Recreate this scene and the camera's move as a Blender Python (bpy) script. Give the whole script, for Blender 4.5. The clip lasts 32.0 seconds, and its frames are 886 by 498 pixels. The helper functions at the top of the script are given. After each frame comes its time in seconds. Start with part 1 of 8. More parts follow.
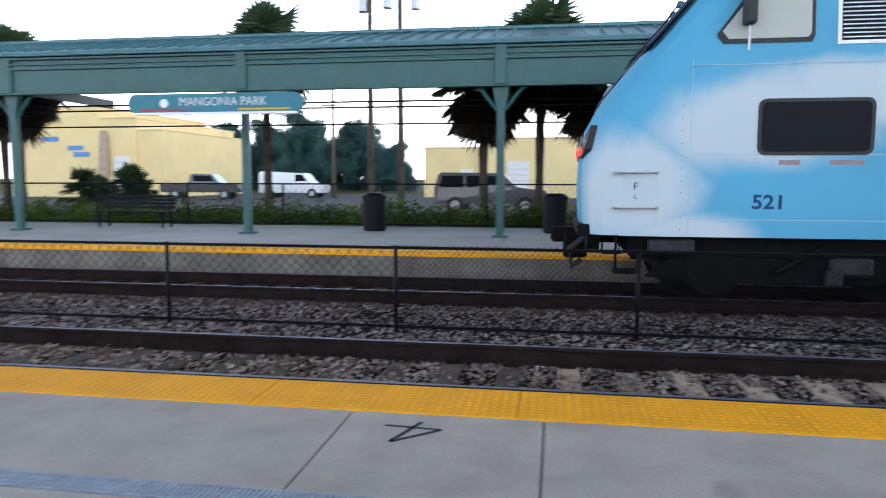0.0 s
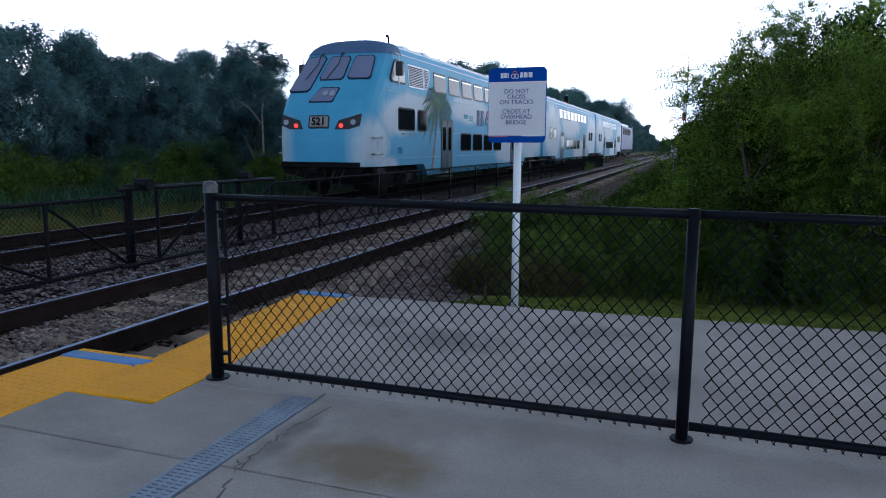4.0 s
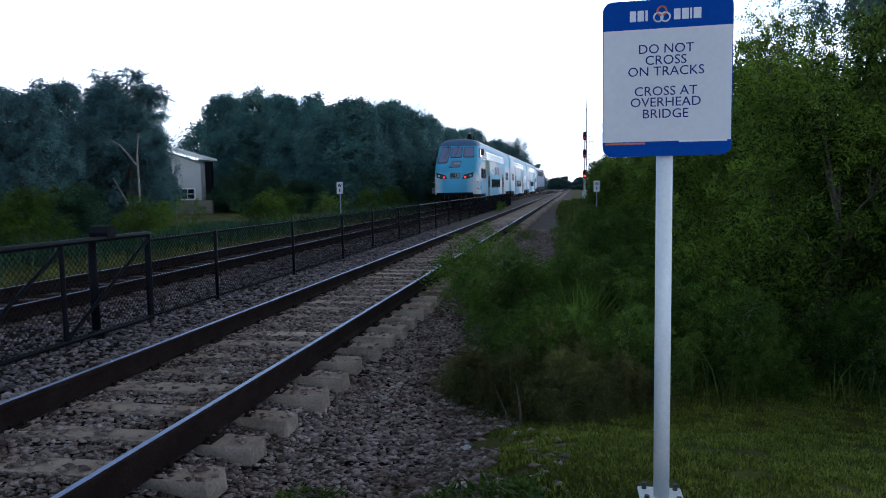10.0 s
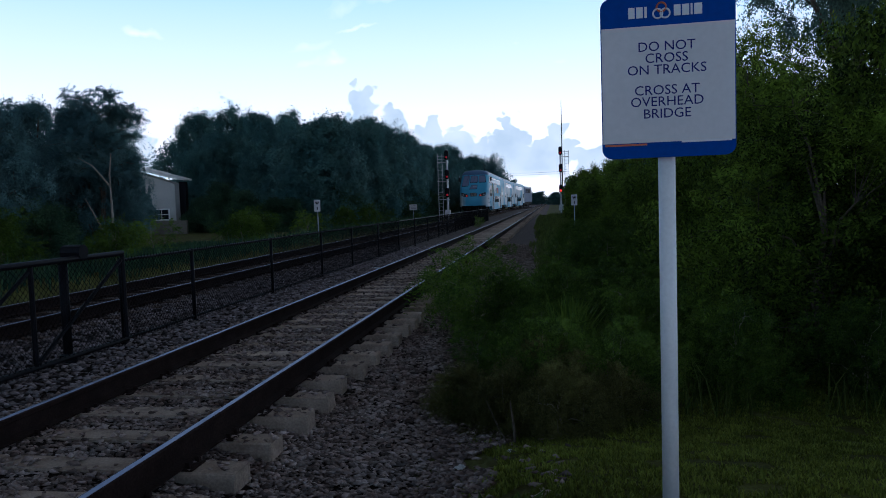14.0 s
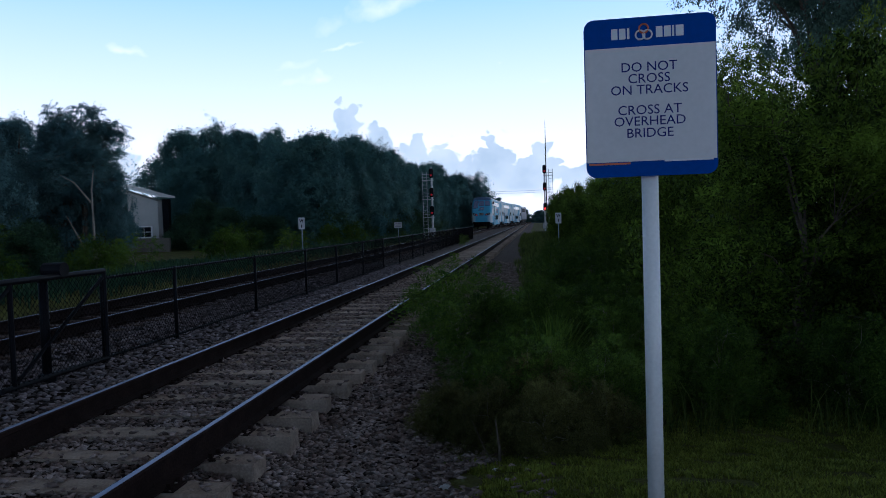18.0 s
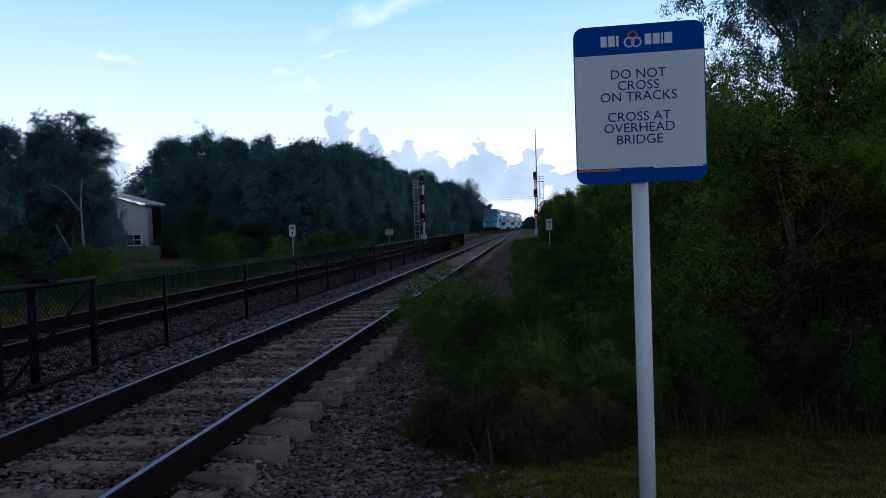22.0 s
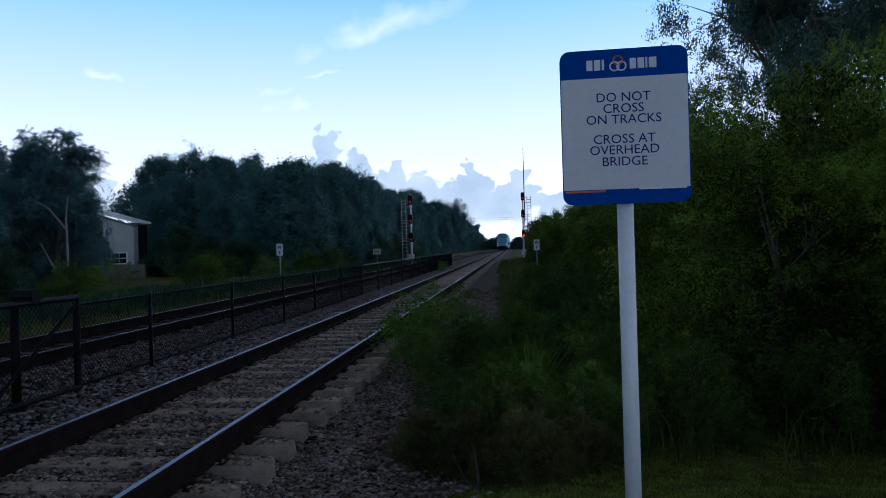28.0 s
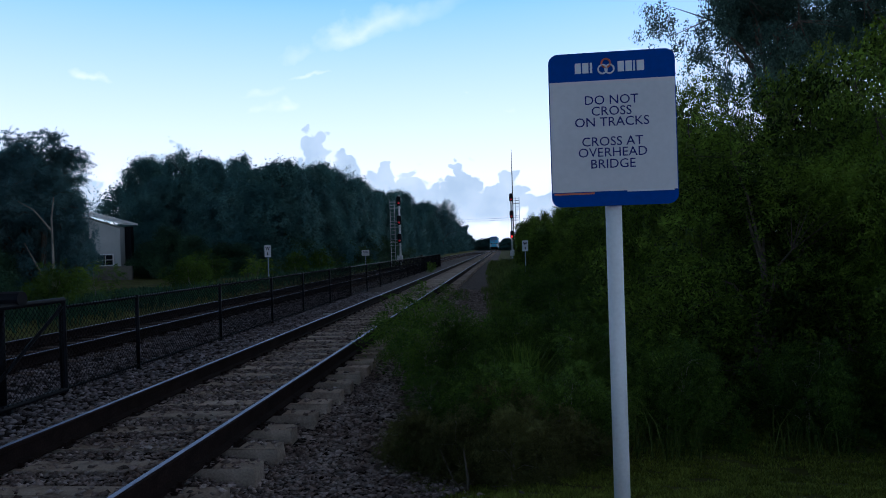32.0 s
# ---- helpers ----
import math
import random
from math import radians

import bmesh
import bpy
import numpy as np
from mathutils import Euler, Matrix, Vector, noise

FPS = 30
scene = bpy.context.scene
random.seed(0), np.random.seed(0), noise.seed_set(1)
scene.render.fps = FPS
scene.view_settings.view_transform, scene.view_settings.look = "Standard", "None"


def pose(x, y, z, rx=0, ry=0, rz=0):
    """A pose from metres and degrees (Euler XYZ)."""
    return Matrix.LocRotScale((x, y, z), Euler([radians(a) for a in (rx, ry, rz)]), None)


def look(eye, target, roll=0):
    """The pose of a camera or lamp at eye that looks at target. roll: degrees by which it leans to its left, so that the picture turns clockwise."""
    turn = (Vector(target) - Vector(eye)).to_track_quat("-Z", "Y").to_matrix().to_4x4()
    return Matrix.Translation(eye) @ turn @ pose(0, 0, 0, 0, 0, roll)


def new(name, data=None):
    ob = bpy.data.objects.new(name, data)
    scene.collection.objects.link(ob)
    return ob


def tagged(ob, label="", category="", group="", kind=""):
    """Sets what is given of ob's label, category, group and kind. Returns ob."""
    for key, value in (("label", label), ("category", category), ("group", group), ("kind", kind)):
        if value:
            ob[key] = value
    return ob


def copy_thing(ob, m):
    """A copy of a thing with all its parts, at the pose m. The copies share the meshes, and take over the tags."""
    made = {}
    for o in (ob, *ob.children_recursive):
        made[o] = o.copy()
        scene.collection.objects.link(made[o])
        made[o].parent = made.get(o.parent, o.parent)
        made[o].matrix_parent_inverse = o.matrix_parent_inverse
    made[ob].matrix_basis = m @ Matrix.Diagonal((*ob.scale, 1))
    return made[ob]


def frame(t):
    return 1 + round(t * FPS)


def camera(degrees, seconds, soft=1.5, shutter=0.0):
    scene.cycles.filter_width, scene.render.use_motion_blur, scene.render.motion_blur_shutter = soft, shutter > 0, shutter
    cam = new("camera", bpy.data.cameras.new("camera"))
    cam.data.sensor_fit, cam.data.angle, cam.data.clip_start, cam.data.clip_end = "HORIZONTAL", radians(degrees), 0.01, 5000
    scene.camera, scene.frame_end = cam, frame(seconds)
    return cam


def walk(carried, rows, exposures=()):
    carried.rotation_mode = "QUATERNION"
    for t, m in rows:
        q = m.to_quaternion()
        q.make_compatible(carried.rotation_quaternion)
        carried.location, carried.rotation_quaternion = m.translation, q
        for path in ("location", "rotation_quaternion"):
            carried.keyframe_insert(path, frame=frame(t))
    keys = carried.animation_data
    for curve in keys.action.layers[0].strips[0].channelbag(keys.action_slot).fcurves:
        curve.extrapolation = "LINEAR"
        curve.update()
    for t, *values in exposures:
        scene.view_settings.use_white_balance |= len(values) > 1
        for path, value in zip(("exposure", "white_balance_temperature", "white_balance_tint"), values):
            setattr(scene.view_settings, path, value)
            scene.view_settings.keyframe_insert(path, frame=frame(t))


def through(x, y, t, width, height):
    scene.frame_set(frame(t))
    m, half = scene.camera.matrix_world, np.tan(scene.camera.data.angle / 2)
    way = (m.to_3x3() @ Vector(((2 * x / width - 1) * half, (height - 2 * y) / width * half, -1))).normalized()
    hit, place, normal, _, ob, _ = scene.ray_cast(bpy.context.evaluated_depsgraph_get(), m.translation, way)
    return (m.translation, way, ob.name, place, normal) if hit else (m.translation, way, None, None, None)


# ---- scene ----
cam = camera(64.0, 32.0, 0.95, 0.2)
PATH = [
    (0, (5.646, -5.064, 1.693), (3.681, -5.379, 1.497), 0.1),
    (0.4, (5.517, -4.928, 1.713), (3.533, -4.72, 1.562), -0.0),
    (0.8, (5.538, -4.813, 1.712), (3.673, -4.111, 1.54), -0.0),
    (1.2, (5.432, -4.768, 1.678), (3.753, -3.704, 1.461), 0.9),
    (1.6, (5.317, -4.706, 1.647), (3.791, -3.442, 1.374), 0.8),
    (2, (5.142, -4.592, 1.644), (3.796, -3.127, 1.442), -0.3),
    (2.5, (4.987, -4.407, 1.634), (3.847, -2.789, 1.349), -0.3),
    (3, (4.843, -4.146, 1.613), (3.819, -2.442, 1.389), 0.1),
    (3.5, (4.68, -3.801, 1.58), (3.895, -1.981, 1.319), 1.2),
    (5.5, (4.137, -2.522, 1.573), (3.586, -0.628, 1.243), -0.4),
    (6, (3.988, -2.087, 1.574), (3.429, -0.197, 1.233), 1.5),
    (6.5, (3.848, -1.747, 1.602), (3.461, 0.188, 1.277), 0.9),
    (7, (3.706, -1.44, 1.614), (3.329, 0.505, 1.337), -0.4),
    (7.5, (3.563, -1.253, 1.6), (2.992, 0.649, 1.361), 0.7),
    (8, (3.332, -0.939, 1.567), (2.692, 0.93, 1.262), 0.3),
    (8.5, (3.084, -0.803, 1.603), (2.511, 1.093, 1.327), -0.1),
    (9, (2.901, -0.511, 1.564), (2.29, 1.378, 1.32), 0.8),
    (9.5, (2.709, -0.366, 1.545), (2.036, 1.504, 1.322), 1.5),
    (10, (2.492, -0.14, 1.477), (2.123, 1.818, 1.302), -0.9),
    (10.5, (2.383, -0.018, 1.434), (2.054, 1.942, 1.206), -2.0),
    (11, (2.389, 0.049, 1.407), (2.093, 2.02, 1.243), -1.9),
    (11.5, (2.387, 0.051, 1.454), (2.19, 2.019, 1.16), -3.5),
    (12, (2.387, 0.036, 1.439), (2.179, 2.019, 1.287), -1.9),
    (12.5, (2.382, 0.021, 1.431), (2.094, 1.997, 1.321), -1.4),
    (13, (2.383, 0.019, 1.43), (2.107, 1.996, 1.312), -1.7),
    (14, (2.382, 0.012, 1.43), (2.076, 1.984, 1.301), -1.8),
    (15, (2.385, 0.029, 1.434), (2.093, 2.005, 1.33), -1.9),
    (15.5, (2.383, 0.024, 1.436), (2.101, 2.002, 1.34), -1.9),
    (17.5, (2.385, 0.027, 1.44), (2.101, 2.005, 1.36), -2.0),
    (18, (2.379, 0.008, 1.43), (2.117, 1.989, 1.35), -1.7),
    (19, (2.381, 0.015, 1.43), (2.129, 1.997, 1.347), -1.8),
    (20, (2.38, 0.006, 1.432), (2.144, 1.99, 1.351), -1.7),
    (21, (2.383, 0.005, 1.436), (2.143, 1.99, 1.365), -1.7),
    (22, (2.38, 0.009, 1.431), (2.143, 1.994, 1.369), -1.9),
    (23, (2.382, 0.008, 1.433), (2.161, 1.995, 1.373), -1.8),
    (24, (2.384, 0.001, 1.439), (2.17, 1.989, 1.414), -1.8),
    (25, (2.382, -0.004, 1.43), (2.178, 1.986, 1.413), -1.4),
    (25.5, (2.382, 0.007, 1.438), (2.187, 1.998, 1.414), -1.5),
    (27.5, (2.383, -0.003, 1.431), (2.186, 1.987, 1.429), -1.7),
    (28, (2.383, -0.01, 1.43), (2.182, 1.98, 1.423), -1.6),
    (29, (2.381, -0.013, 1.431), (2.185, 1.977, 1.428), -1.7),
    (30, (2.384, -0.013, 1.432), (2.191, 1.977, 1.422), -1.9),
    (31, (2.38, -0.018, 1.436), (2.198, 1.974, 1.43), -1.9),
    (32, (2.38, -0.017, 1.435), (2.211, 1.976, 1.43), -1.7),
]
# brightness of the picture over the clip: seconds, stops, white balance
EXPOSURES = [(0.0, 1.5, 6350, 12), (1.0, 1.35, 5950, 12), (2.0, 1.05, 5640, 12), (3.5, 0.66, 5680, 11), (6.0, 0.7, 5720, 11), (7.0, 0.98, 5800, 11), (8.0, 0.95, 5830, 10), (9.0, 1.1, 5780, 10), (10.0, 0.7, 5740, 9), (11.0, 0.3, 5690, 8), (12.0, 0.25, 5690, 8), (12.6, -0.02, 5650, 8), (14.0, -0.36, 5560, 9), (18.0, -0.43, 5490, 10), (32.0, -0.48, 5400, 9)]
walk(cam, [(t, look(e, g, r)) for t, e, g, r in PATH], EXPOSURES)

# ---- sky and light: a bright hazy evening sky, the sun behind thin cloud ----
SUN_ELEV, SUN_AZ = radians(14), radians(35)
# heaped clouds low over the line: bearing, foot, half width, height
HEAPS = ((-0.266, 0.095, 0.036, 0.10), (-0.225, 0.08, 0.03, 0.07), (-0.477, 0.07, 0.075, 0.104), (-0.404, 0.07, 0.05, 0.075), (-0.62, 0.03, 0.055, 0.115), (-0.165, 0.034, 0.036, 0.112), (-0.122, 0.034, 0.05, 0.085), (-0.058, 0.034, 0.03, 0.10), (-0.035, 0.034, 0.05, 0.066), (0.008, 0.034, 0.034, 0.08), (0.07, 0.03, 0.06, 0.05))
STREAKS = ((-0.36, 0.209, 0.34, 0.04, 4), (-0.30, 0.214, 0.16, 0.034, 4), (-0.372, 0.233, 0.17, 0.028, 5), (0.013, 0.188, 0.11, 0.026, 14), (-0.048, 0.23, 0.035, 0.008, -14), (-0.593, 0.267, 0.13, 0.022, -4), (-0.206, 0.311, 0.2, 0.03, 14), (-0.26, 0.257, 0.06, 0.011, 0))
world = bpy.data.worlds.new("evening_sky")
scene.world = world
world.use_nodes = True
wn, wl = world.node_tree.nodes, world.node_tree.links
wn.clear()
w_out, w_bg = wn.new("ShaderNodeOutputWorld"), wn.new("ShaderNodeBackground")
sky = wn.new("ShaderNodeTexSky")
sky.sky_type, sky.sun_disc, sky.sun_elevation, sky.sun_rotation = "NISHITA", False, SUN_ELEV, SUN_AZ
sky.air_density, sky.dust_density, sky.ozone_density = 1.0, 0.6, 2.5
co = wn.new("ShaderNodeTexCoord")
sep = wn.new("ShaderNodeSeparateXYZ")
wl.new(co.outputs["Generated"], sep.inputs[0])


def w_math(op, a, b=None):
    n = wn.new("ShaderNodeMath")
    n.operation = op
    for k, v in ((0, a), (1, b)):
        if v is None:
            continue
        if isinstance(v, (int, float)):
            n.inputs[k].default_value = v
        else:
            wl.new(v, n.inputs[k])
    return n.outputs[0]


up = w_math("MAXIMUM", sep.outputs["Z"], 0.0)
high = w_math("ADD", up, 0.12)
flat = wn.new("ShaderNodeCombineXYZ")
wl.new(w_math("DIVIDE", sep.outputs["X"], high), flat.inputs[0])
wl.new(w_math("DIVIDE", sep.outputs["Y"], high), flat.inputs[1])
stretch = wn.new("ShaderNodeMapping")
stretch.inputs["Scale"].default_value = (0.75, 1.5, 1)
stretch.inputs["Location"].default_value = (0.35, 0.6, 0)
wl.new(flat.outputs[0], stretch.inputs[0])
wisps = wn.new("ShaderNodeTexNoise")
wisps.inputs["Scale"].default_value, wisps.inputs["Detail"].default_value = 1.3, 7
wisps.inputs["Roughness"].default_value, wisps.inputs["Distortion"].default_value = 0.55, 0.6
wl.new(stretch.outputs[0], wisps.inputs["Vector"])
wisp_ramp = wn.new("ShaderNodeMapRange")
wisp_ramp.inputs[1].default_value, wisp_ramp.inputs[2].default_value = 0.5, 0.75
wl.new(wisps.outputs[0], wisp_ramp.inputs[0])
haze = wn.new("ShaderNodeMapRange")
haze.inputs[1].default_value, haze.inputs[2].default_value = 0.34, 0.10
haze.inputs[3].default_value, haze.inputs[4].default_value = 0.0, 0.93
wl.new(up, haze.inputs[0])
# grey veil added overhead, out of view, to neutralise the light on the ground
veil = wn.new("ShaderNodeMapRange")
veil.inputs[1].default_value, veil.inputs[2].default_value, veil.inputs[4].default_value = 0.38, 0.6, 0.9
wl.new(up, veil.inputs[0])
# thin streaks of high cloud over the line: bearing, height, reach along and across
ahead = w_math("MAXIMUM", sep.outputs["Y"], 0.02)
low = wn.new("ShaderNodeCombineXYZ")
wl.new(w_math("DIVIDE", sep.outputs["X"], ahead), low.inputs[0])
wl.new(w_math("DIVIDE", sep.outputs["Z"], ahead), low.inputs[1])
ruffle = wn.new("ShaderNodeTexNoise")
ruffle.inputs["Scale"].default_value, ruffle.inputs["Detail"].default_value = 14, 5
wl.new(low.outputs[0], ruffle.inputs["Vector"])
bent = wn.new("ShaderNodeMix")
bent.data_type, bent.blend_type = "RGBA", "LINEAR_LIGHT"
bent.inputs["Factor"].default_value = 0.03
wl.new(low.outputs[0], bent.inputs["A"]), wl.new(ruffle.outputs["Color"], bent.inputs["B"])
streaks = None
for u, v, ru, rv, tilt in STREAKS:
    mp = wn.new("ShaderNodeMapping")
    mp.vector_type = "TEXTURE"
    mp.inputs["Location"].default_value, mp.inputs["Scale"].default_value = (u, v, 0), (ru, rv, 1)
    mp.inputs["Rotation"].default_value = (0, 0, radians(tilt))
    gr = wn.new("ShaderNodeTexGradient")
    gr.gradient_type = "SPHERICAL"
    flatten = wn.new("ShaderNodeVectorMath")
    flatten.operation = "MULTIPLY"
    flatten.inputs[1].default_value = (1, 1, 0)
    wl.new(bent.outputs["Result"], flatten.inputs[0]), wl.new(flatten.outputs[0], mp.inputs[0]), wl.new(mp.outputs[0], gr.inputs[0])
    streaks = gr.outputs["Fac"] if streaks is None else w_math("MAXIMUM", streaks, gr.outputs["Fac"])
torn = w_math("MULTIPLY", w_math("MULTIPLY", streaks, ruffle.outputs[0]), 1.3)
streak = w_math("MINIMUM", torn, 1.0)
cover = w_math("MAXIMUM", w_math("MAXIMUM", w_math("MAXIMUM", w_math("MULTIPLY", wisp_ramp.outputs[0], 0.25), haze.outputs[0]), streak), veil.outputs[0])
tint = wn.new("ShaderNodeMix")
tint.data_type = "RGBA"
wl.new(cover, tint.inputs["Factor"])
blue = wn.new("ShaderNodeMix")
blue.data_type, blue.blend_type = "RGBA", "MIX"
blue.inputs["Factor"].default_value = 0.85
wl.new(sky.outputs[0], blue.inputs["A"])
blue.inputs["B"].default_value = (5.8, 11.4, 17.5, 1)
wl.new(blue.outputs["Result"], tint.inputs["A"])
tint.inputs["B"].default_value = (18.8, 18.2, 19.0, 1)
# evening sky bright low down; unseen part overhead dimmed to darken the ground
dull = wn.new("ShaderNodeMapRange")
dull.interpolation_type = "SMOOTHSTEP"
dull.inputs[1].default_value, dull.inputs[2].default_value = 0.31, 0.52
dull.inputs[3].default_value, dull.inputs[4].default_value = 1.0, 0.06
wl.new(up, dull.inputs[0])
fade = wn.new("ShaderNodeMix")
fade.data_type, fade.blend_type = "RGBA", "MULTIPLY"
fade.inputs["Factor"].default_value = 1
heaps_fac = None
billow, curl = wn.new("ShaderNodeTexNoise"), wn.new("ShaderNodeTexVoronoi")
billow.inputs["Scale"].default_value, billow.inputs["Detail"].default_value, billow.inputs["Roughness"].default_value = 17, 3, 0.5
curl.feature, curl.voronoi_dimensions = "SMOOTH_F1", "2D"
curl.inputs["Scale"].default_value, curl.inputs["Detail"].default_value, curl.inputs["Smoothness"].default_value = 40, 1.5, 0.25
wl.new(low.outputs[0], billow.inputs["Vector"])
swirl = wn.new("ShaderNodeMix")
swirl.data_type, swirl.blend_type = "RGBA", "LINEAR_LIGHT"
swirl.inputs["Factor"].default_value = 0.022
wl.new(low.outputs[0], swirl.inputs["A"]), wl.new(billow.outputs["Color"], swirl.inputs["B"])
wl.new(swirl.outputs["Result"], curl.inputs["Vector"])
for u, v, ru, h in HEAPS:
    mp, gr = wn.new("ShaderNodeMapping"), wn.new("ShaderNodeTexGradient")
    mp.vector_type, gr.gradient_type = "TEXTURE", "SPHERICAL"
    mp.inputs["Location"].default_value, mp.inputs["Scale"].default_value = (u, v + h * 0.35, 0), (ru * 1.2, h * 0.78, 1)
    flatten = wn.new("ShaderNodeVectorMath")
    flatten.operation = "MULTIPLY"
    flatten.inputs[1].default_value = (1, 1, 0)
    wl.new(swirl.outputs["Result"], flatten.inputs[0]), wl.new(flatten.outputs[0], mp.inputs[0]), wl.new(mp.outputs[0], gr.inputs[0])
    heaps_fac = gr.outputs["Fac"] if heaps_fac is None else w_math("MAXIMUM", heaps_fac, gr.outputs["Fac"])
heap_edge = wn.new("ShaderNodeMapRange")
heap_edge.interpolation_type = "SMOOTHSTEP"
heap_edge.inputs[1].default_value, heap_edge.inputs[2].default_value, heap_edge.inputs[4].default_value = 0.2, 0.3, 0.9
wl.new(w_math("ADD", heaps_fac, w_math("MULTIPLY", w_math("SUBTRACT", 0.4, curl.outputs["Distance"]), 0.5)), heap_edge.inputs[0])
# the heaps thin out into the bright strip over the horizon
heap_foot = wn.new("ShaderNodeMapRange")
heap_foot.interpolation_type = "SMOOTHSTEP"
heap_foot.inputs[1].default_value, heap_foot.inputs[2].default_value = 0.022, 0.045
wl.new(sep.outputs["Z"], heap_foot.inputs[0])
heap_tone = wn.new("ShaderNodeMix")
heap_tone.data_type = "RGBA"
heap_tone.inputs["A"].default_value, heap_tone.inputs["B"].default_value = (7.6, 9.2, 10.8, 1), (11.0, 12.1, 13.4, 1)
lit = wn.new("ShaderNodeMapRange")
lit.inputs[1].default_value, lit.inputs[2].default_value = 0.35, 0.68
wl.new(billow.outputs[0], lit.inputs[0])
wl.new(lit.outputs[0], heap_tone.inputs["Factor"])
clouded = wn.new("ShaderNodeMix")
clouded.data_type = "RGBA"
wl.new(w_math("MULTIPLY", heap_edge.outputs[0], heap_foot.outputs[0]), clouded.inputs["Factor"])
wl.new(tint.outputs["Result"], clouded.inputs["A"]), wl.new(heap_tone.outputs["Result"], clouded.inputs["B"])
wl.new(clouded.outputs["Result"], fade.inputs["A"]), wl.new(dull.outputs[0], fade.inputs["B"])
wl.new(fade.outputs["Result"], w_bg.inputs[0])
w_bg.inputs[1].default_value = 0.088
wl.new(w_bg.outputs[0], w_out.inputs[0])

sun = new("sun", bpy.data.lights.new("sun", "SUN"))
sun.data.energy, sun.data.angle, sun.data.color = 0.45, radians(60), (1.0, 0.95, 0.88)
sun.matrix_world = look((0, 0, 30), (0 - math.sin(SUN_AZ) * math.cos(SUN_ELEV), 0 - math.cos(SUN_AZ) * math.cos(SUN_ELEV), 30 - math.sin(SUN_ELEV)))


# ---- materials ----
def material(name, color, rough=0.8, metal=0.0, vary=0.25, scale=6.0, fine=60.0, bump=0.15, tint=None, stain=0.0, stain_color=(0.05, 0.045, 0.04), spread=0.0, coat=0.0, gloss=0.5):
    """Principled surface with colour variation at two sizes, optional stains, fine relief, and a shift of brightness from piece to piece."""
    m = bpy.data.materials.new(name)
    m.use_nodes = True
    n, l = m.node_tree.nodes, m.node_tree.links
    b = n["Principled BSDF"]
    b.inputs["Roughness"].default_value, b.inputs["Metallic"].default_value = rough, metal
    b.inputs["Coat Weight"].default_value, b.inputs["Specular IOR Level"].default_value = coat, gloss
    tc = n.new("ShaderNodeTexCoord")
    geo = n.new("ShaderNodeNewGeometry")
    at = geo.outputs["Position"] if spread < 0 else tc.outputs["Object"]
    big, small = n.new("ShaderNodeTexNoise"), n.new("ShaderNodeTexNoise")
    big.inputs["Scale"].default_value, big.inputs["Detail"].default_value = scale, 5
    small.inputs["Scale"].default_value, small.inputs["Detail"].default_value = fine, 3
    l.new(at, big.inputs["Vector"]), l.new(at, small.inputs["Vector"])
    mix = n.new("ShaderNodeMix")
    mix.data_type = "RGBA"
    c2 = tint or tuple(c * (1 - vary) for c in color)
    mix.inputs["A"].default_value, mix.inputs["B"].default_value = (*color, 1), (*c2, 1)
    ramp = n.new("ShaderNodeMapRange")
    ramp.inputs[1].default_value, ramp.inputs[2].default_value = 0.35, 0.68
    l.new(big.outputs[0], ramp.inputs[0]), l.new(ramp.outputs[0], mix.inputs["Factor"])
    grain = n.new("ShaderNodeMix")
    grain.data_type, grain.blend_type = "RGBA", "MULTIPLY"
    grain.inputs["Factor"].default_value = min(1.0, vary * 1.6)
    l.new(mix.outputs["Result"], grain.inputs["A"])
    g = n.new("ShaderNodeMapRange")
    g.inputs[1].default_value, g.inputs[2].default_value, g.inputs[3].default_value, g.inputs[4].default_value = 0.3, 0.7, 0.55, 1.35
    l.new(small.outputs[0], g.inputs[0]), l.new(g.outputs[0], grain.inputs["B"])
    out = grain.outputs["Result"]
    if stain:
        st = n.new("ShaderNodeTexNoise")
        st.inputs["Scale"].default_value, st.inputs["Detail"].default_value, st.inputs["Roughness"].default_value = scale * 0.45, 8, 0.7
        l.new(at, st.inputs["Vector"])
        sr = n.new("ShaderNodeMapRange")
        sr.inputs[1].default_value, sr.inputs[2].default_value, sr.inputs[4].default_value = 0.52, 0.72, stain
        l.new(st.outputs[0], sr.inputs[0])
        sm = n.new("ShaderNodeMix")
        sm.data_type = "RGBA"
        l.new(sr.outputs[0], sm.inputs["Factor"]), l.new(out, sm.inputs["A"])
        sm.inputs["B"].default_value = (*stain_color, 1)
        out = sm.outputs["Result"]
    if spread:
        info = n.new("ShaderNodeObjectInfo")
        r = geo.outputs["Random Per Island"] if spread < 0 else info.outputs["Random"]
        v = n.new("ShaderNodeMapRange")
        v.inputs[3].default_value, v.inputs[4].default_value = 1 - abs(spread), 1 + abs(spread)
        l.new(r, v.inputs[0])
        vm = n.new("ShaderNodeMix")
        vm.data_type, vm.blend_type = "RGBA", "MULTIPLY"
        vm.inputs["Factor"].default_value = 1
        l.new(out, vm.inputs["A"]), l.new(v.outputs[0], vm.inputs["B"])
        out = vm.outputs["Result"]
    l.new(out, b.inputs["Base Color"])
    if bump:
        bp = n.new("ShaderNodeBump")
        bp.inputs["Strength"].default_value, bp.inputs["Distance"].default_value = bump, 0.02
        l.new(small.outputs[0], bp.inputs["Height"]), l.new(bp.outputs[0], b.inputs["Normal"])
    return m


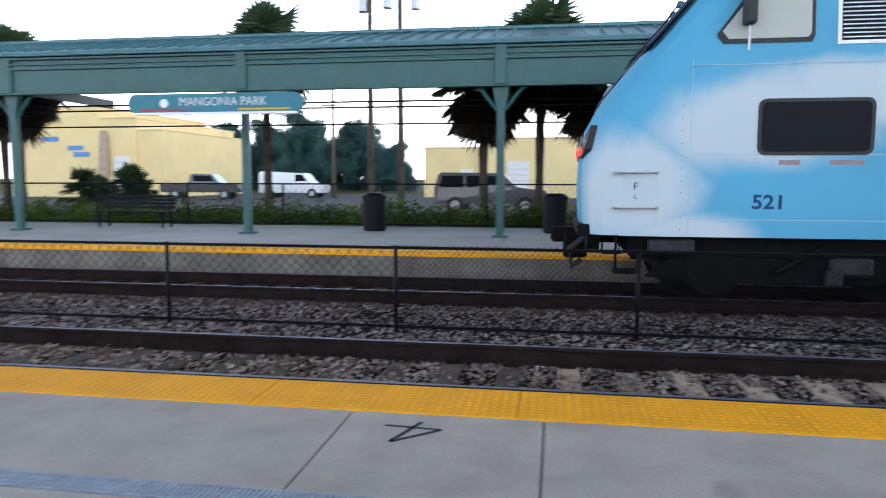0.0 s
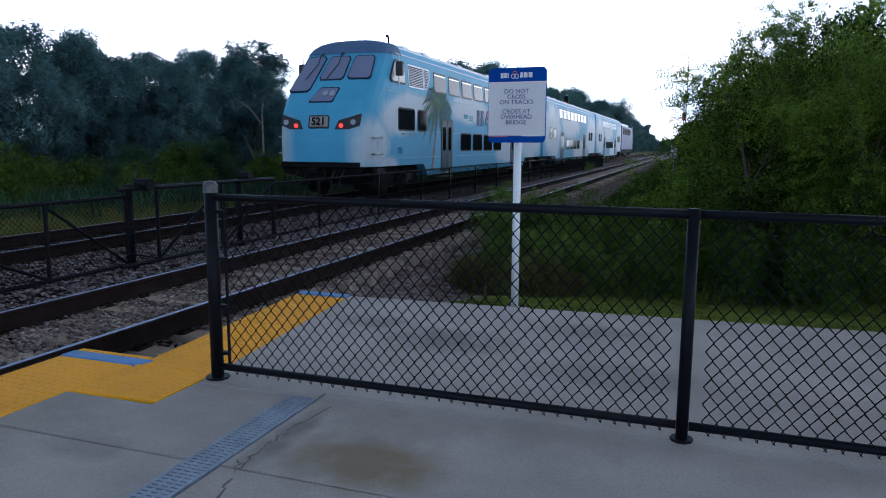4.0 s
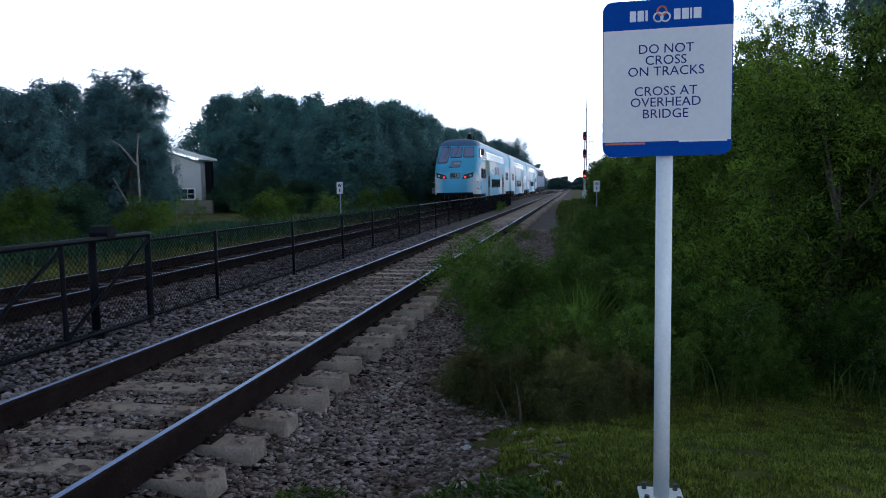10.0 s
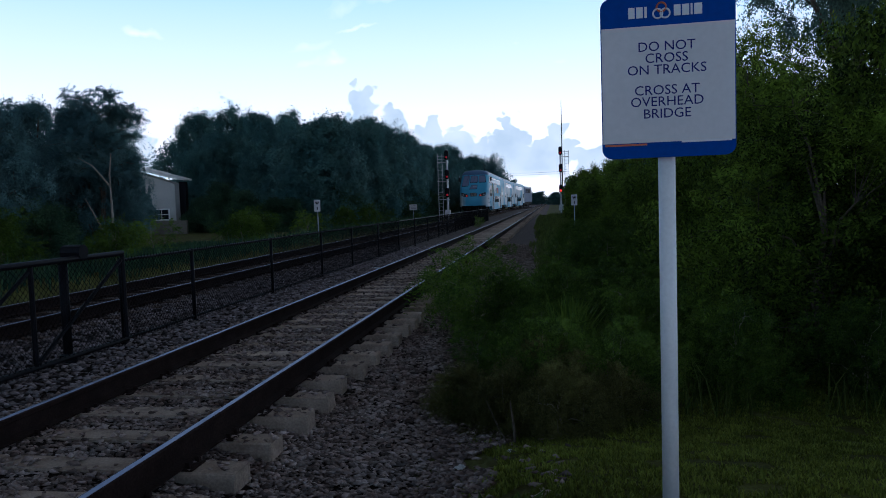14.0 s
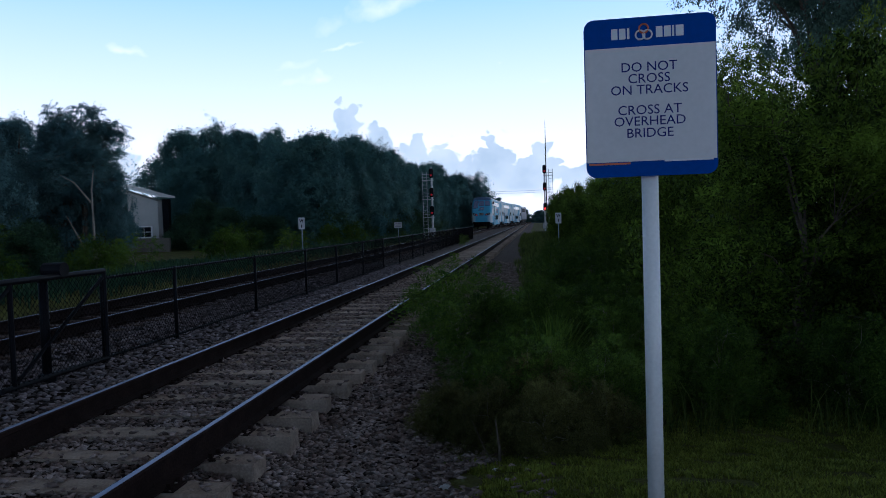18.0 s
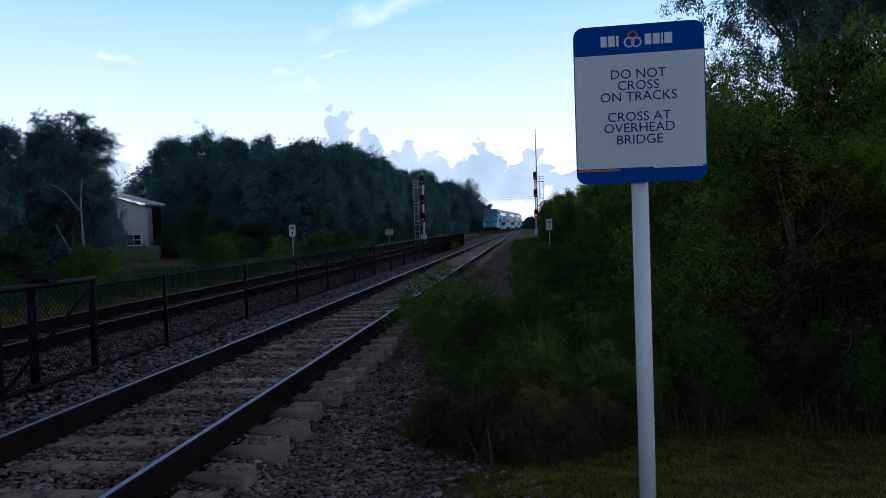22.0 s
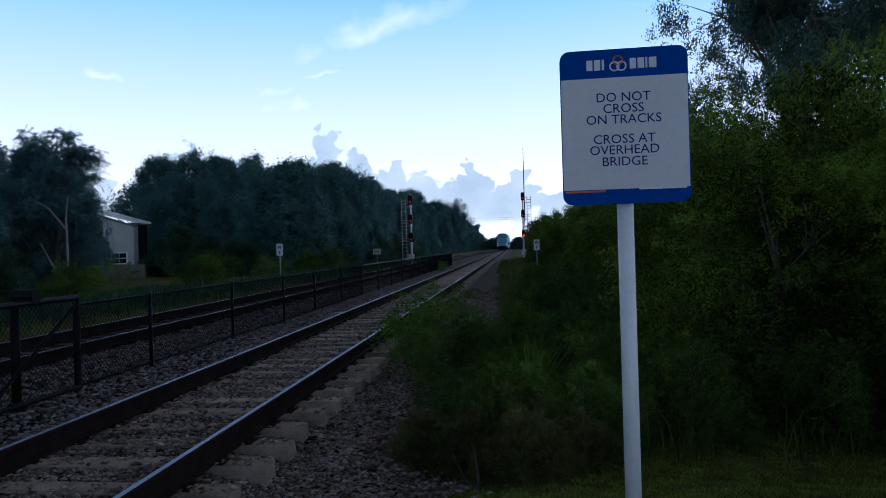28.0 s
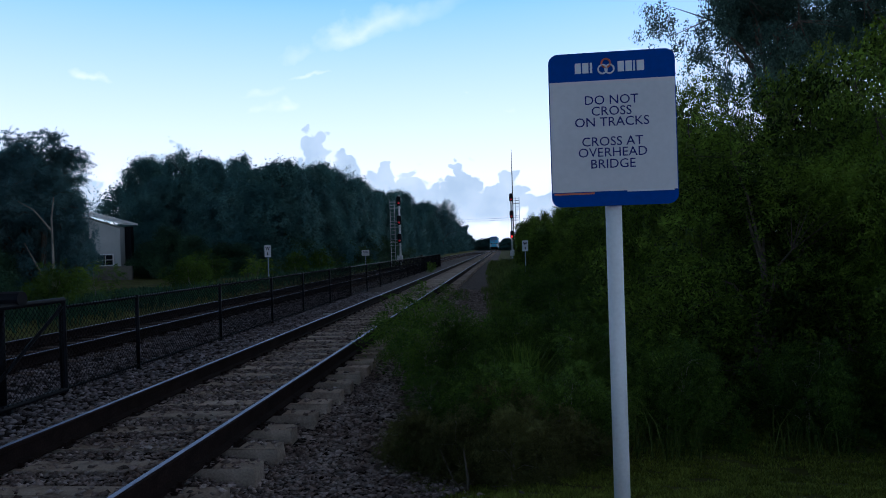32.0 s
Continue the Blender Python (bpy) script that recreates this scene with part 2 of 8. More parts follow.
def leaf_material(name, color, tint, shine=0.35, clump=1.3, through=0.42, single=0.8):
    """Leaves: clump noise puts the light-and-dark contrast of foliage into the colour, each leaf a little different,
    thin enough to let light through.
    """
    m = bpy.data.materials.new(name)
    m.use_nodes = True
    n, l = m.node_tree.nodes, m.node_tree.links
    b = n["Principled BSDF"]
    geo = n.new("ShaderNodeNewGeometry")
    total = None
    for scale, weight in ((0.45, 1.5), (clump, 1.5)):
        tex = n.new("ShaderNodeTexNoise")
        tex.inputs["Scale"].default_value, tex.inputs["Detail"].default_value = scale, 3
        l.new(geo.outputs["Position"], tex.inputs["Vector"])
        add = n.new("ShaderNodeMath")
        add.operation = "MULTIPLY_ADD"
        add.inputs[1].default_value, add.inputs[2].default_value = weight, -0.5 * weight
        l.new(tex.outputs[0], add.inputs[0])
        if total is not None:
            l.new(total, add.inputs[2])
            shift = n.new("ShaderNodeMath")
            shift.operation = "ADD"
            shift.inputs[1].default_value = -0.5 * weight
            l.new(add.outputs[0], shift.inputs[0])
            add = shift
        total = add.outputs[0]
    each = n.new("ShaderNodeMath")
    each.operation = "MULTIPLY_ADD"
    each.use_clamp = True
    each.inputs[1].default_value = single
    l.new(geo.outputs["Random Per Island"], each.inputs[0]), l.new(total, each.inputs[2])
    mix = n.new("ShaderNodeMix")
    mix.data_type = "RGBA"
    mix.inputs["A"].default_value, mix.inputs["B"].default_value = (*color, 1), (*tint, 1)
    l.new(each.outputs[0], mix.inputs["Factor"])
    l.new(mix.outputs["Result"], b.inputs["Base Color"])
    b.inputs["Roughness"].default_value = 0.6
    b.inputs["Specular IOR Level"].default_value = shine
    tr = n.new("ShaderNodeBsdfTranslucent")
    l.new(mix.outputs["Result"], tr.inputs[0])
    sh = n.new("ShaderNodeMixShader")
    sh.inputs[0].default_value = through
    l.new(b.outputs[0], sh.inputs[1]), l.new(tr.outputs[0], sh.inputs[2])
    l.new(sh.outputs[0], n["Material Output"].inputs[0])
    return m


def glow(name, color, strength):
    m = bpy.data.materials.new(name)
    m.use_nodes = True
    b = m.node_tree.nodes["Principled BSDF"]
    b.inputs["Base Color"].default_value = (*color, 1)
    b.inputs["Emission Color"].default_value, b.inputs["Emission Strength"].default_value = (*color, 1), strength
    return m


def glass(name, color, rough=0.05, shine=0.25):
    m = bpy.data.materials.new(name)
    m.use_nodes = True
    b = m.node_tree.nodes["Principled BSDF"]
    b.inputs["Base Color"].default_value, b.inputs["Roughness"].default_value = (*color, 1), rough
    b.inputs["Specular IOR Level"].default_value = shine
    return m


M = {}
M["concrete"] = material("pale_concrete", (0.43, 0.375, 0.34), 0.85, vary=0.2, scale=2.2, fine=95, bump=0.1, stain=0.55, stain_color=(0.24, 0.2, 0.165), spread=0.06)


def blot(mat, spots):
    """Soft-edged stains on a surface: x, y, reach, strength and colour of each."""
    n, l = mat.node_tree.nodes, mat.node_tree.links
    b = n["Principled BSDF"]
    tc, rough_n = n.new("ShaderNodeTexCoord"), n.new("ShaderNodeTexNoise")
    rough_n.inputs["Scale"].default_value, rough_n.inputs["Detail"].default_value = 5, 7
    l.new(tc.outputs["Object"], rough_n.inputs["Vector"])
    for x, y, rx, ry, strength, color in spots:
        source = b.inputs["Base Color"].links[0].from_socket
        mp, gr = n.new("ShaderNodeMapping"), n.new("ShaderNodeTexGradient")
        mp.vector_type, gr.gradient_type = "TEXTURE", "SPHERICAL"
        mp.inputs["Location"].default_value, mp.inputs["Scale"].default_value = (x, y, 0.16), (rx, ry, 1)
        l.new(tc.outputs["Object"], mp.inputs[0]), l.new(mp.outputs[0], gr.inputs[0])
        f = n.new("ShaderNodeMath")
        f.operation = "MULTIPLY"
        l.new(gr.outputs["Fac"], f.inputs[0]), l.new(rough_n.outputs[0], f.inputs[1])
        edge = n.new("ShaderNodeMapRange")
        edge.inputs[1].default_value, edge.inputs[2].default_value, edge.inputs[4].default_value = 0.08, 0.36, strength
        l.new(f.outputs[0], edge.inputs[0])
        mix = n.new("ShaderNodeMix")
        mix.data_type = "RGBA"
        l.new(edge.outputs[0], mix.inputs["Factor"]), l.new(source, mix.inputs["A"])
        mix.inputs["B"].default_value = (*color, 1)
        l.new(mix.outputs["Result"], b.inputs["Base Color"])


BROWN, GREY = (0.20, 0.135, 0.06), (0.15, 0.135, 0.125)
blot(M["concrete"], ((3.2, -0.75, 0.55, 0.4, 0.75, BROWN), (1.86, -1.95, 0.16, 0.12, 0.6, GREY), (2.0, -1.9, 0.14, 0.1, 0.6, GREY), (2.72, -0.62, 0.12, 0.5, 0.7, GREY), (3.6, -1.9, 0.5, 0.6, 0.4, GREY), (2.9, 1.3, 0.7, 0.45, 0.7, GREY), (2.2, 1.6, 0.5, 0.3, 0.6, GREY), (4.2, 0.9, 0.8, 0.4, 0.5, GREY), (1.7, -3.1, 0.12, 0.1, 0.5, GREY), (2.1, -4.2, 0.2, 0.12, 0.4, GREY), (1.9, -1.05, 0.35, 0.2, 0.4, GREY), (3.9, 1.9, 0.6, 0.3, 0.5, GREY)))
M["concrete_wall"] = material("weathered_concrete", (0.19, 0.165, 0.14), 0.9, vary=0.4, scale=1.6, fine=50, stain=0.7, stain_color=(0.1, 0.085, 0.065), spread=0.12)
M["far_concrete"] = material("light_paving", (0.37, 0.35, 0.335), 0.85, vary=0.15, scale=0.8, fine=30, spread=0.07)
M["yellow"] = material("yellow_tactile", (0.92, 0.40, 0.005), 0.66, vary=0.1, scale=3, fine=90, bump=0.05, stain=0.3, stain_color=(0.5, 0.22, 0.02), spread=0.06, gloss=0.25)
M["blue_paint"] = material("blue_paint", (0.10, 0.27, 0.60), 0.6, vary=0.25, scale=5, fine=80, stain=0.3, stain_color=(0.25, 0.28, 0.32))
M["rust_rail"] = material("rusty_rail_web", (0.027, 0.017, 0.015), 0.9, 0.0, gloss=0.06, vary=0.45, scale=4, fine=60, stain=0.6, stain_color=(0.02, 0.013, 0.012))
M["rail_top"] = material("polished_rail_head", (0.21, 0.215, 0.31), 0.42, 1.0, vary=0.2, scale=2, fine=40, bump=0.02)
M["tie"] = material("weathered_tie", (0.47, 0.36, 0.285), 0.92, vary=0.28, scale=7, fine=55, bump=0.3, stain=0.75, stain_color=(0.12, 0.08, 0.062), spread=0.25, gloss=0.2)
M["tie_stained"] = material("oil_stained_tie", (0.10, 0.08, 0.066), 0.92, vary=0.4, scale=5, fine=45, bump=0.4, spread=0.25)
M["tie_dark"] = material("rust_stained_tie", (0.085, 0.05, 0.035), 0.92, vary=0.4, scale=6, fine=45, bump=0.4, spread=0.2)
# near bed: shade between the loose stones is put into its dark colour
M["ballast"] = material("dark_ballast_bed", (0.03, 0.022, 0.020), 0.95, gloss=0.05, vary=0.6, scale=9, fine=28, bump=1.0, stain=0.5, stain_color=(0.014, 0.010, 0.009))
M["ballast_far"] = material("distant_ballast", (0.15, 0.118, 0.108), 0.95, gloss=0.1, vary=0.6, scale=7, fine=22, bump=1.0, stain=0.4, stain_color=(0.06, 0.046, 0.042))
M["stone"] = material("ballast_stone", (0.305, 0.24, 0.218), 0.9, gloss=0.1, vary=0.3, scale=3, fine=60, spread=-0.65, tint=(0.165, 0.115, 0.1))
M["stone_far"] = material("grey_ballast_stone", (0.24, 0.195, 0.195), 0.9, gloss=0.12, vary=0.3, scale=3, fine=60, spread=-0.7)
M["grass"] = material("grass_ground", (0.115, 0.12, 0.03), 0.95, vary=0.5, scale=1.3, fine=35, bump=0.8, stain=0.8, stain_color=(0.062, 0.045, 0.028), gloss=0.1)
M["fence"] = material("black_vinyl_fence", (0.006, 0.0065, 0.010), 0.5, vary=0.3, scale=20, fine=120, bump=0.03, gloss=0.105)
M["wire"] = material("black_vinyl_wire", (0.005, 0.005, 0.007), 0.6, vary=0.3, scale=20, fine=120, bump=0.0, gloss=0.05)
M["fence_cap"] = material("worn_post_cap", (0.10, 0.10, 0.105), 0.5, 0.3, vary=0.3)
M["white_post"] = material("white_painted_post", (0.72, 0.72, 0.72), 0.45, vary=0.08, scale=3, fine=60, bump=0.03, stain=0.12, stain_color=(0.4, 0.37, 0.33))
M["gear_bolt"] = material("weathered_bolt_steel", (0.07, 0.07, 0.072), 0.6, 0.3, vary=0.4)
M["sign_white"] = material("sign_white", (0.56, 0.55, 0.56), 0.5, vary=0.05, scale=2, fine=40, bump=0.0, gloss=0.2)
M["sign_blue"] = material("sign_blue", (0.003, 0.050, 0.27), 0.5, vary=0.1, scale=2, fine=40, bump=0.0, gloss=0.06)
M["sign_text"] = material("sign_lettering_navy", (0.006, 0.014, 0.13), 0.5, vary=0.05, bump=0.0, gloss=0.1)
M["sign_orange"] = material("sign_orange", (0.45, 0.10, 0.035), 0.45, vary=0.05, bump=0.0)
M["sign_grey"] = material("faded_sign_print", (0.2, 0.21, 0.25), 0.5, vary=0.1, bump=0.0)
M["sign_pale"] = material("sign_pale_grey", (0.55, 0.57, 0.6), 0.45, vary=0.05, bump=0.0)
M["grate"] = material("dull_drain_steel", (0.32, 0.36, 0.43), 0.55, 0.4, vary=0.25, scale=8, fine=80, bump=0.05)
M["steel"] = material("galvanised_steel", (0.45, 0.47, 0.48), 0.42, 0.7, vary=0.25, scale=8, fine=80, bump=0.05)
M["dark_metal"] = material("dark_bogie_metal", (0.0065, 0.006, 0.0065), 0.75, 0.0, gloss=0.1, vary=0.4, scale=6, fine=40)
M["black_rubber"] = material("black_rubber", (0.012, 0.012, 0.013), 0.6, vary=0.2)
M["bark"] = material("grey_bark", (0.10, 0.078, 0.058), 0.95, vary=0.5, scale=4, fine=40, bump=0.6)
M["pale_bark"] = material("pale_dead_bark", (0.27, 0.23, 0.19), 0.9, vary=0.35, scale=4, fine=40, bump=0.5)
# blue lift in the next two leaf colours stands in for haze
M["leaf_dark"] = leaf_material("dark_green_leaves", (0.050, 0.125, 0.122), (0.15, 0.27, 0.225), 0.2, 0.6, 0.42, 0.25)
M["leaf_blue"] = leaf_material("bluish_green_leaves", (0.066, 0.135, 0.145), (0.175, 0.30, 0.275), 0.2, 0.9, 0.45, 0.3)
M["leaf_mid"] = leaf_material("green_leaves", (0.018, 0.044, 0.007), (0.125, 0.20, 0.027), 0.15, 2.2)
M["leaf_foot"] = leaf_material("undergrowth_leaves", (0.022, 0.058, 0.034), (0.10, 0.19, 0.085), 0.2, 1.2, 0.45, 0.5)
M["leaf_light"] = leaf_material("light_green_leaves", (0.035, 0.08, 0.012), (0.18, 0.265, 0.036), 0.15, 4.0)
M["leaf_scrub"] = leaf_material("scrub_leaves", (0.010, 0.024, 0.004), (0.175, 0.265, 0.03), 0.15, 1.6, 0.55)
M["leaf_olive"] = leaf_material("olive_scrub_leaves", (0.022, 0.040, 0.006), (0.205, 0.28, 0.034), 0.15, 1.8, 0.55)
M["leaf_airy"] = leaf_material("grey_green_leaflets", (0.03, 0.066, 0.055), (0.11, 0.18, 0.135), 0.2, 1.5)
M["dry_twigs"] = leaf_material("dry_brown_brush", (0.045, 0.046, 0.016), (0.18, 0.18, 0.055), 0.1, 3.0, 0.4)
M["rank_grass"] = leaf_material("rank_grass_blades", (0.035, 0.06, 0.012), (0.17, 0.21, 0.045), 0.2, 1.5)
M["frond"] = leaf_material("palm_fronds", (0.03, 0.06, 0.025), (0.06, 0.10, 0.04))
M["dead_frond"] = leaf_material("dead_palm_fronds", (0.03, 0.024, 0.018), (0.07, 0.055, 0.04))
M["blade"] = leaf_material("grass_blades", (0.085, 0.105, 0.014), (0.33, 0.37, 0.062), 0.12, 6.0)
M["green_steel"] = material("dark_green_painted_steel", (0.012, 0.085, 0.078), 0.45, vary=0.2, scale=3, fine=60, bump=0.03)
M["green_roof"] = material("green_metal_roof", (0.045, 0.14, 0.16), 0.38, 0.2, vary=0.15, scale=3, fine=60, bump=0.03)
M["house_wall"] = material("pale_stucco", (0.48, 0.46, 0.43), 0.9, vary=0.15, scale=1, fine=40, stain=0.3, stain_color=(0.25, 0.24, 0.22))
M["yellow_wall"] = material("yellow_stucco", (0.80, 0.62, 0.31), 0.9, vary=0.1, scale=0.6, fine=20)
M["white_wall"] = material("white_paint_wall", (0.76, 0.74, 0.71), 0.8, vary=0.08, scale=0.6, fine=20)
M["asphalt"] = material("asphalt", (0.062, 0.062, 0.065), 0.9, vary=0.3, scale=1, fine=60)
M["dark_glass"] = glass("dark_tinted_glass", (0.008, 0.01, 0.014), 0.06, 0.025)
# base colour raised towards blue in place of reflected sky
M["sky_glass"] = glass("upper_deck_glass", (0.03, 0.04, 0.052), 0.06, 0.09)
# pale colour stands in for daylight seen through the cab
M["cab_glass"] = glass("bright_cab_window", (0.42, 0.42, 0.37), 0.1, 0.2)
# grey-blue base carries the sky reflection on the front panes
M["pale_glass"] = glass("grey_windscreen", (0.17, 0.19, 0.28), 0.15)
M["red_lamp"] = glow("red_signal_lamp", (1.0, 0.03, 0.03), 2.6)
M["dim_red"] = glow("dim_red_lamp", (0.8, 0.01, 0.03), 0.24)


# ---- building helpers ----
def part(name, bm, mat, parent=None, label="", smooth=False):
    me = bpy.data.meshes.new(name)
    bm.to_mesh(me)
    bm.free()
    return part_of(name, me, mat, parent, label, smooth)


def part_of(name, me, mat, parent=None, label="", smooth=False):
    if mat is not None and not me.materials:
        me.materials.append(mat)
    if smooth:
        me.polygons.foreach_set("use_smooth", [True] * len(me.polygons))
    ob = new(name, me)
    if parent is not None:
        ob.parent = parent
    if label:
        ob["label"] = label
    return ob


def empty(name, m, label, category, group="", kind=""):
    ob = new(name)
    ob.empty_display_size = 0.2
    ob.matrix_world = m
    return tagged(ob, label, category, group, kind)


def mesh_np(name, verts, faces):
    """A mesh from numpy arrays of vertices and equal-sided faces."""
    me = bpy.data.meshes.new(name)
    k = faces.shape[1]
    me.vertices.add(len(verts))
    me.vertices.foreach_set("co", np.asarray(verts, np.float32).ravel())
    me.loops.add(faces.size)
    me.loops.foreach_set("vertex_index", np.asarray(faces, np.int32).ravel())
    me.polygons.add(len(faces))
    me.polygons.foreach_set("loop_start", np.arange(0, faces.size, k, dtype=np.int32))
    me.update(calc_edges=True)
    return me


def box(bm, x0, x1, y0, y1, z0, z1, bevel=0.0, seg=1, m=None):
    vs = [bm.verts.new((x, y, z)) for x in (x0, x1) for y in (y0, y1) for z in (z0, z1)]
    fs = [bm.faces.new([vs[i] for i in q]) for q in ((0, 1, 3, 2), (4, 6, 7, 5), (0, 4, 5, 1), (2, 3, 7, 6), (0, 2, 6, 4), (1, 5, 7, 3))]
    if m is not None:
        bmesh.ops.transform(bm, matrix=m, verts=vs)
    if bevel:
        es = list({e for f in fs for e in f.edges})
        bmesh.ops.bevel(bm, geom=es, offset=bevel, segments=seg, affect="EDGES", profile=0.5)
    return bm


def boxed(x0, x1, y0, y1, z0, z1, bevel=0.0, seg=1):
    return box(bmesh.new(), x0, x1, y0, y1, z0, z1, bevel, seg)


def tube(bm, pts, radii, seg=10, caps=True):
    """A round bar through points, with a radius for each."""
    if isinstance(radii, (int, float)):
        radii = [radii] * len(pts)
    pts = [Vector(p) for p in pts]
    rings = []
    for i, p in enumerate(pts):
        d = (pts[min(i + 1, len(pts) - 1)] - pts[max(i - 1, 0)]).normalized()
        a = d.cross(Vector((0, 0, 1)))
        if a.length < 1e-3:
            a = d.cross(Vector((0, 1, 0)))
        a.normalize()
        b = d.cross(a)
        rings.append([bm.verts.new(p + (a * math.cos(2 * math.pi * k / seg) + b * math.sin(2 * math.pi * k / seg)) * radii[i]) for k in range(seg)])
    for r0, r1 in zip(rings, rings[1:]):
        for k in range(seg):
            bm.faces.new((r0[k], r0[(k + 1) % seg], r1[(k + 1) % seg], r1[k]))
    if caps:
        bm.faces.new(list(reversed(rings[0]))), bm.faces.new(rings[-1])
    return bm


def tubed(pts, radii, seg=10):
    return tube(bmesh.new(), pts, radii, seg)


def prism(bm, outline, axis, a0, a1):
    """An outline of (u, v) pulled along an axis from a0 to a1: axis x keeps (y, z), y keeps (x, z), z keeps (x, y)."""
    def at(u, v, w):
        return {"x": (w, u, v), "y": (u, w, v), "z": (u, v, w)}[axis]
    lo, hi = [bm.verts.new(at(u, v, a0)) for u, v in outline], [bm.verts.new(at(u, v, a1)) for u, v in outline]
    k = len(outline)
    bm.faces.new(lo), bm.faces.new(list(reversed(hi)))
    for i in range(k):
        bm.faces.new((lo[i], hi[i], hi[(i + 1) % k], lo[(i + 1) % k]))
    bmesh.ops.recalc_face_normals(bm, faces=bm.faces)
    return bm


def rounded(w, h, r, seg=5, cx=0.0, cz=0.0):
    """The outline of a rectangle with rounded corners."""
    pts = []
    for sx, sz, a0 in ((1, 1, 0), (-1, 1, 90), (-1, -1, 180), (1, -1, 270)):
        for k in range(seg + 1):
            a = radians(a0 + 90 * k / seg)
            pts.append((cx + sx * (w / 2 - r) + r * math.cos(a), cz + sz * (h / 2 - r) + r * math.sin(a)))
    return pts


def lettering(name, text, size, mat, parent, m, depth=0.002, squeeze=1.0, label="", bold=0.0):
    """Raised lettering with the built-in font, its plane x (right) and y (up), turned into a mesh."""
    cu = bpy.data.curves.new(name, "FONT")
    cu.body, cu.size, cu.align_x, cu.align_y, cu.extrude, cu.resolution_u = text, size, "CENTER", "CENTER", depth, 3
    cu.offset = bold
    tmp = bpy.data.objects.new(name, cu)
    me = bpy.data.meshes.new_from_object(tmp)
    bpy.data.objects.remove(tmp)
    bpy.data.curves.remove(cu)
    me.transform(m @ Matrix.Diagonal((squeeze, 1, 1, 1)))
    me.materials.clear()
    # each letter is a piece of its own
    bm = bmesh.new()
    bm.from_mesh(me)
    bpy.data.meshes.remove(me)
    left = set(bm.verts)
    while left:
        todo = [min(left, key=lambda v: v.index)]
        island = set(todo)
        while todo:
            for e in todo.pop().link_edges:
                for v in e.verts:
                    if v not in island:
                        island.add(v)
                        todo.append(v)
        left -= island
        one = bmesh.new()
        twin = {v: one.verts.new(v.co) for v in sorted(island, key=lambda v: v.index)}
        for f in bm.faces:
            if f.verts[0] in island:
                one.faces.new([twin[v] for v in f.verts])
        part(name, one, mat, parent, label)
    bm.free()



# ---- the land: rail tops at z = 0, the near platform at 0.16 ----
PLAT, NEAR_CL, FAR_CL, FAR_Z = 0.16, -0.7525, -5.45, 0.02
HALF = 0.7525


def ease(a):
    a = min(1.0, max(0.0, a))
    return a * a * (3 - 2 * a)


def far_x(y):
    """The far track runs straight, then joins the near one."""
    return FAR_CL + (NEAR_CL - FAR_CL) * ease((y - 112) / 110)


def ground_z(x, y):
    z = -0.5
    if x > 0.6:
        verge = -0.10 - 0.42 * ease((y - 3.4) / 3.2)
        z = z + (verge - z) * ease((x - 1.2) / 1.2)
        z += 0.3 * ease((x - 4) / 6) * ease((y - 5) / 8)
    if x < -7.0:
        lawn = 0.22 - 0.25 * ease((y - 6) / 14)
        z = z + (lawn - z) * ease((-7.0 - x) / 1.6)
    return z + 0.03 * noise.noise(Vector((x * 0.7, y * 0.7, 0)))


def build_ground():
    xs = [-3000, -1200, -500, -220, -110, -60, -40] + [-30 + 1.5 * i for i in range(14)] + [-9 + 0.5 * i for i in range(46)] + [15, 19, 25, 40, 80, 200, 600, 3000]
    ys = [-3000, -900, -300, -120, -60, -35] + [-24 + 2 * i for i in range(12)] + [0.4 * i for i in range(60)] + [25 + 3 * i for i in range(15)] + [75, 90, 110, 140, 190, 280, 500, 1200, 3000]
    bm = bmesh.new()
    grid = [[bm.verts.new((x, y, ground_z(x, y))) for x in xs] for y in ys]
    for r0, r1 in zip(grid, grid[1:]):
        for i in range(len(xs) - 1):
            bm.faces.new((r0[i], r0[i + 1], r1[i + 1], r1[i]))
    tagged(part("ground", bm, M["grass"], smooth=True), "patchy grass ground with bare earth beside the railway", "ground", kind="structure")


build_ground()

BED = ((2.6, -0.66), (1.9, -0.54), (0.95, -0.41), (0.55, -0.365), (0.12, -0.282), (-0.06, -0.24), (-0.12, -0.222), (-1.45, -0.222), (-1.65, -0.245), (-2.1, -0.27), (-2.6, -0.26), (-3.6, -0.24), (-4.1, -0.21), (-6.9, -0.215), (-7.4, -0.25), (-7.9, -0.5))


def bed_z(x):
    for (x1, z1), (x0, z0) in zip(BED, BED[1:]):
        if x0 <= x <= x1:
            return z0 + (z1 - z0) * (x - x0) / (x1 - x0)
    return -0.6


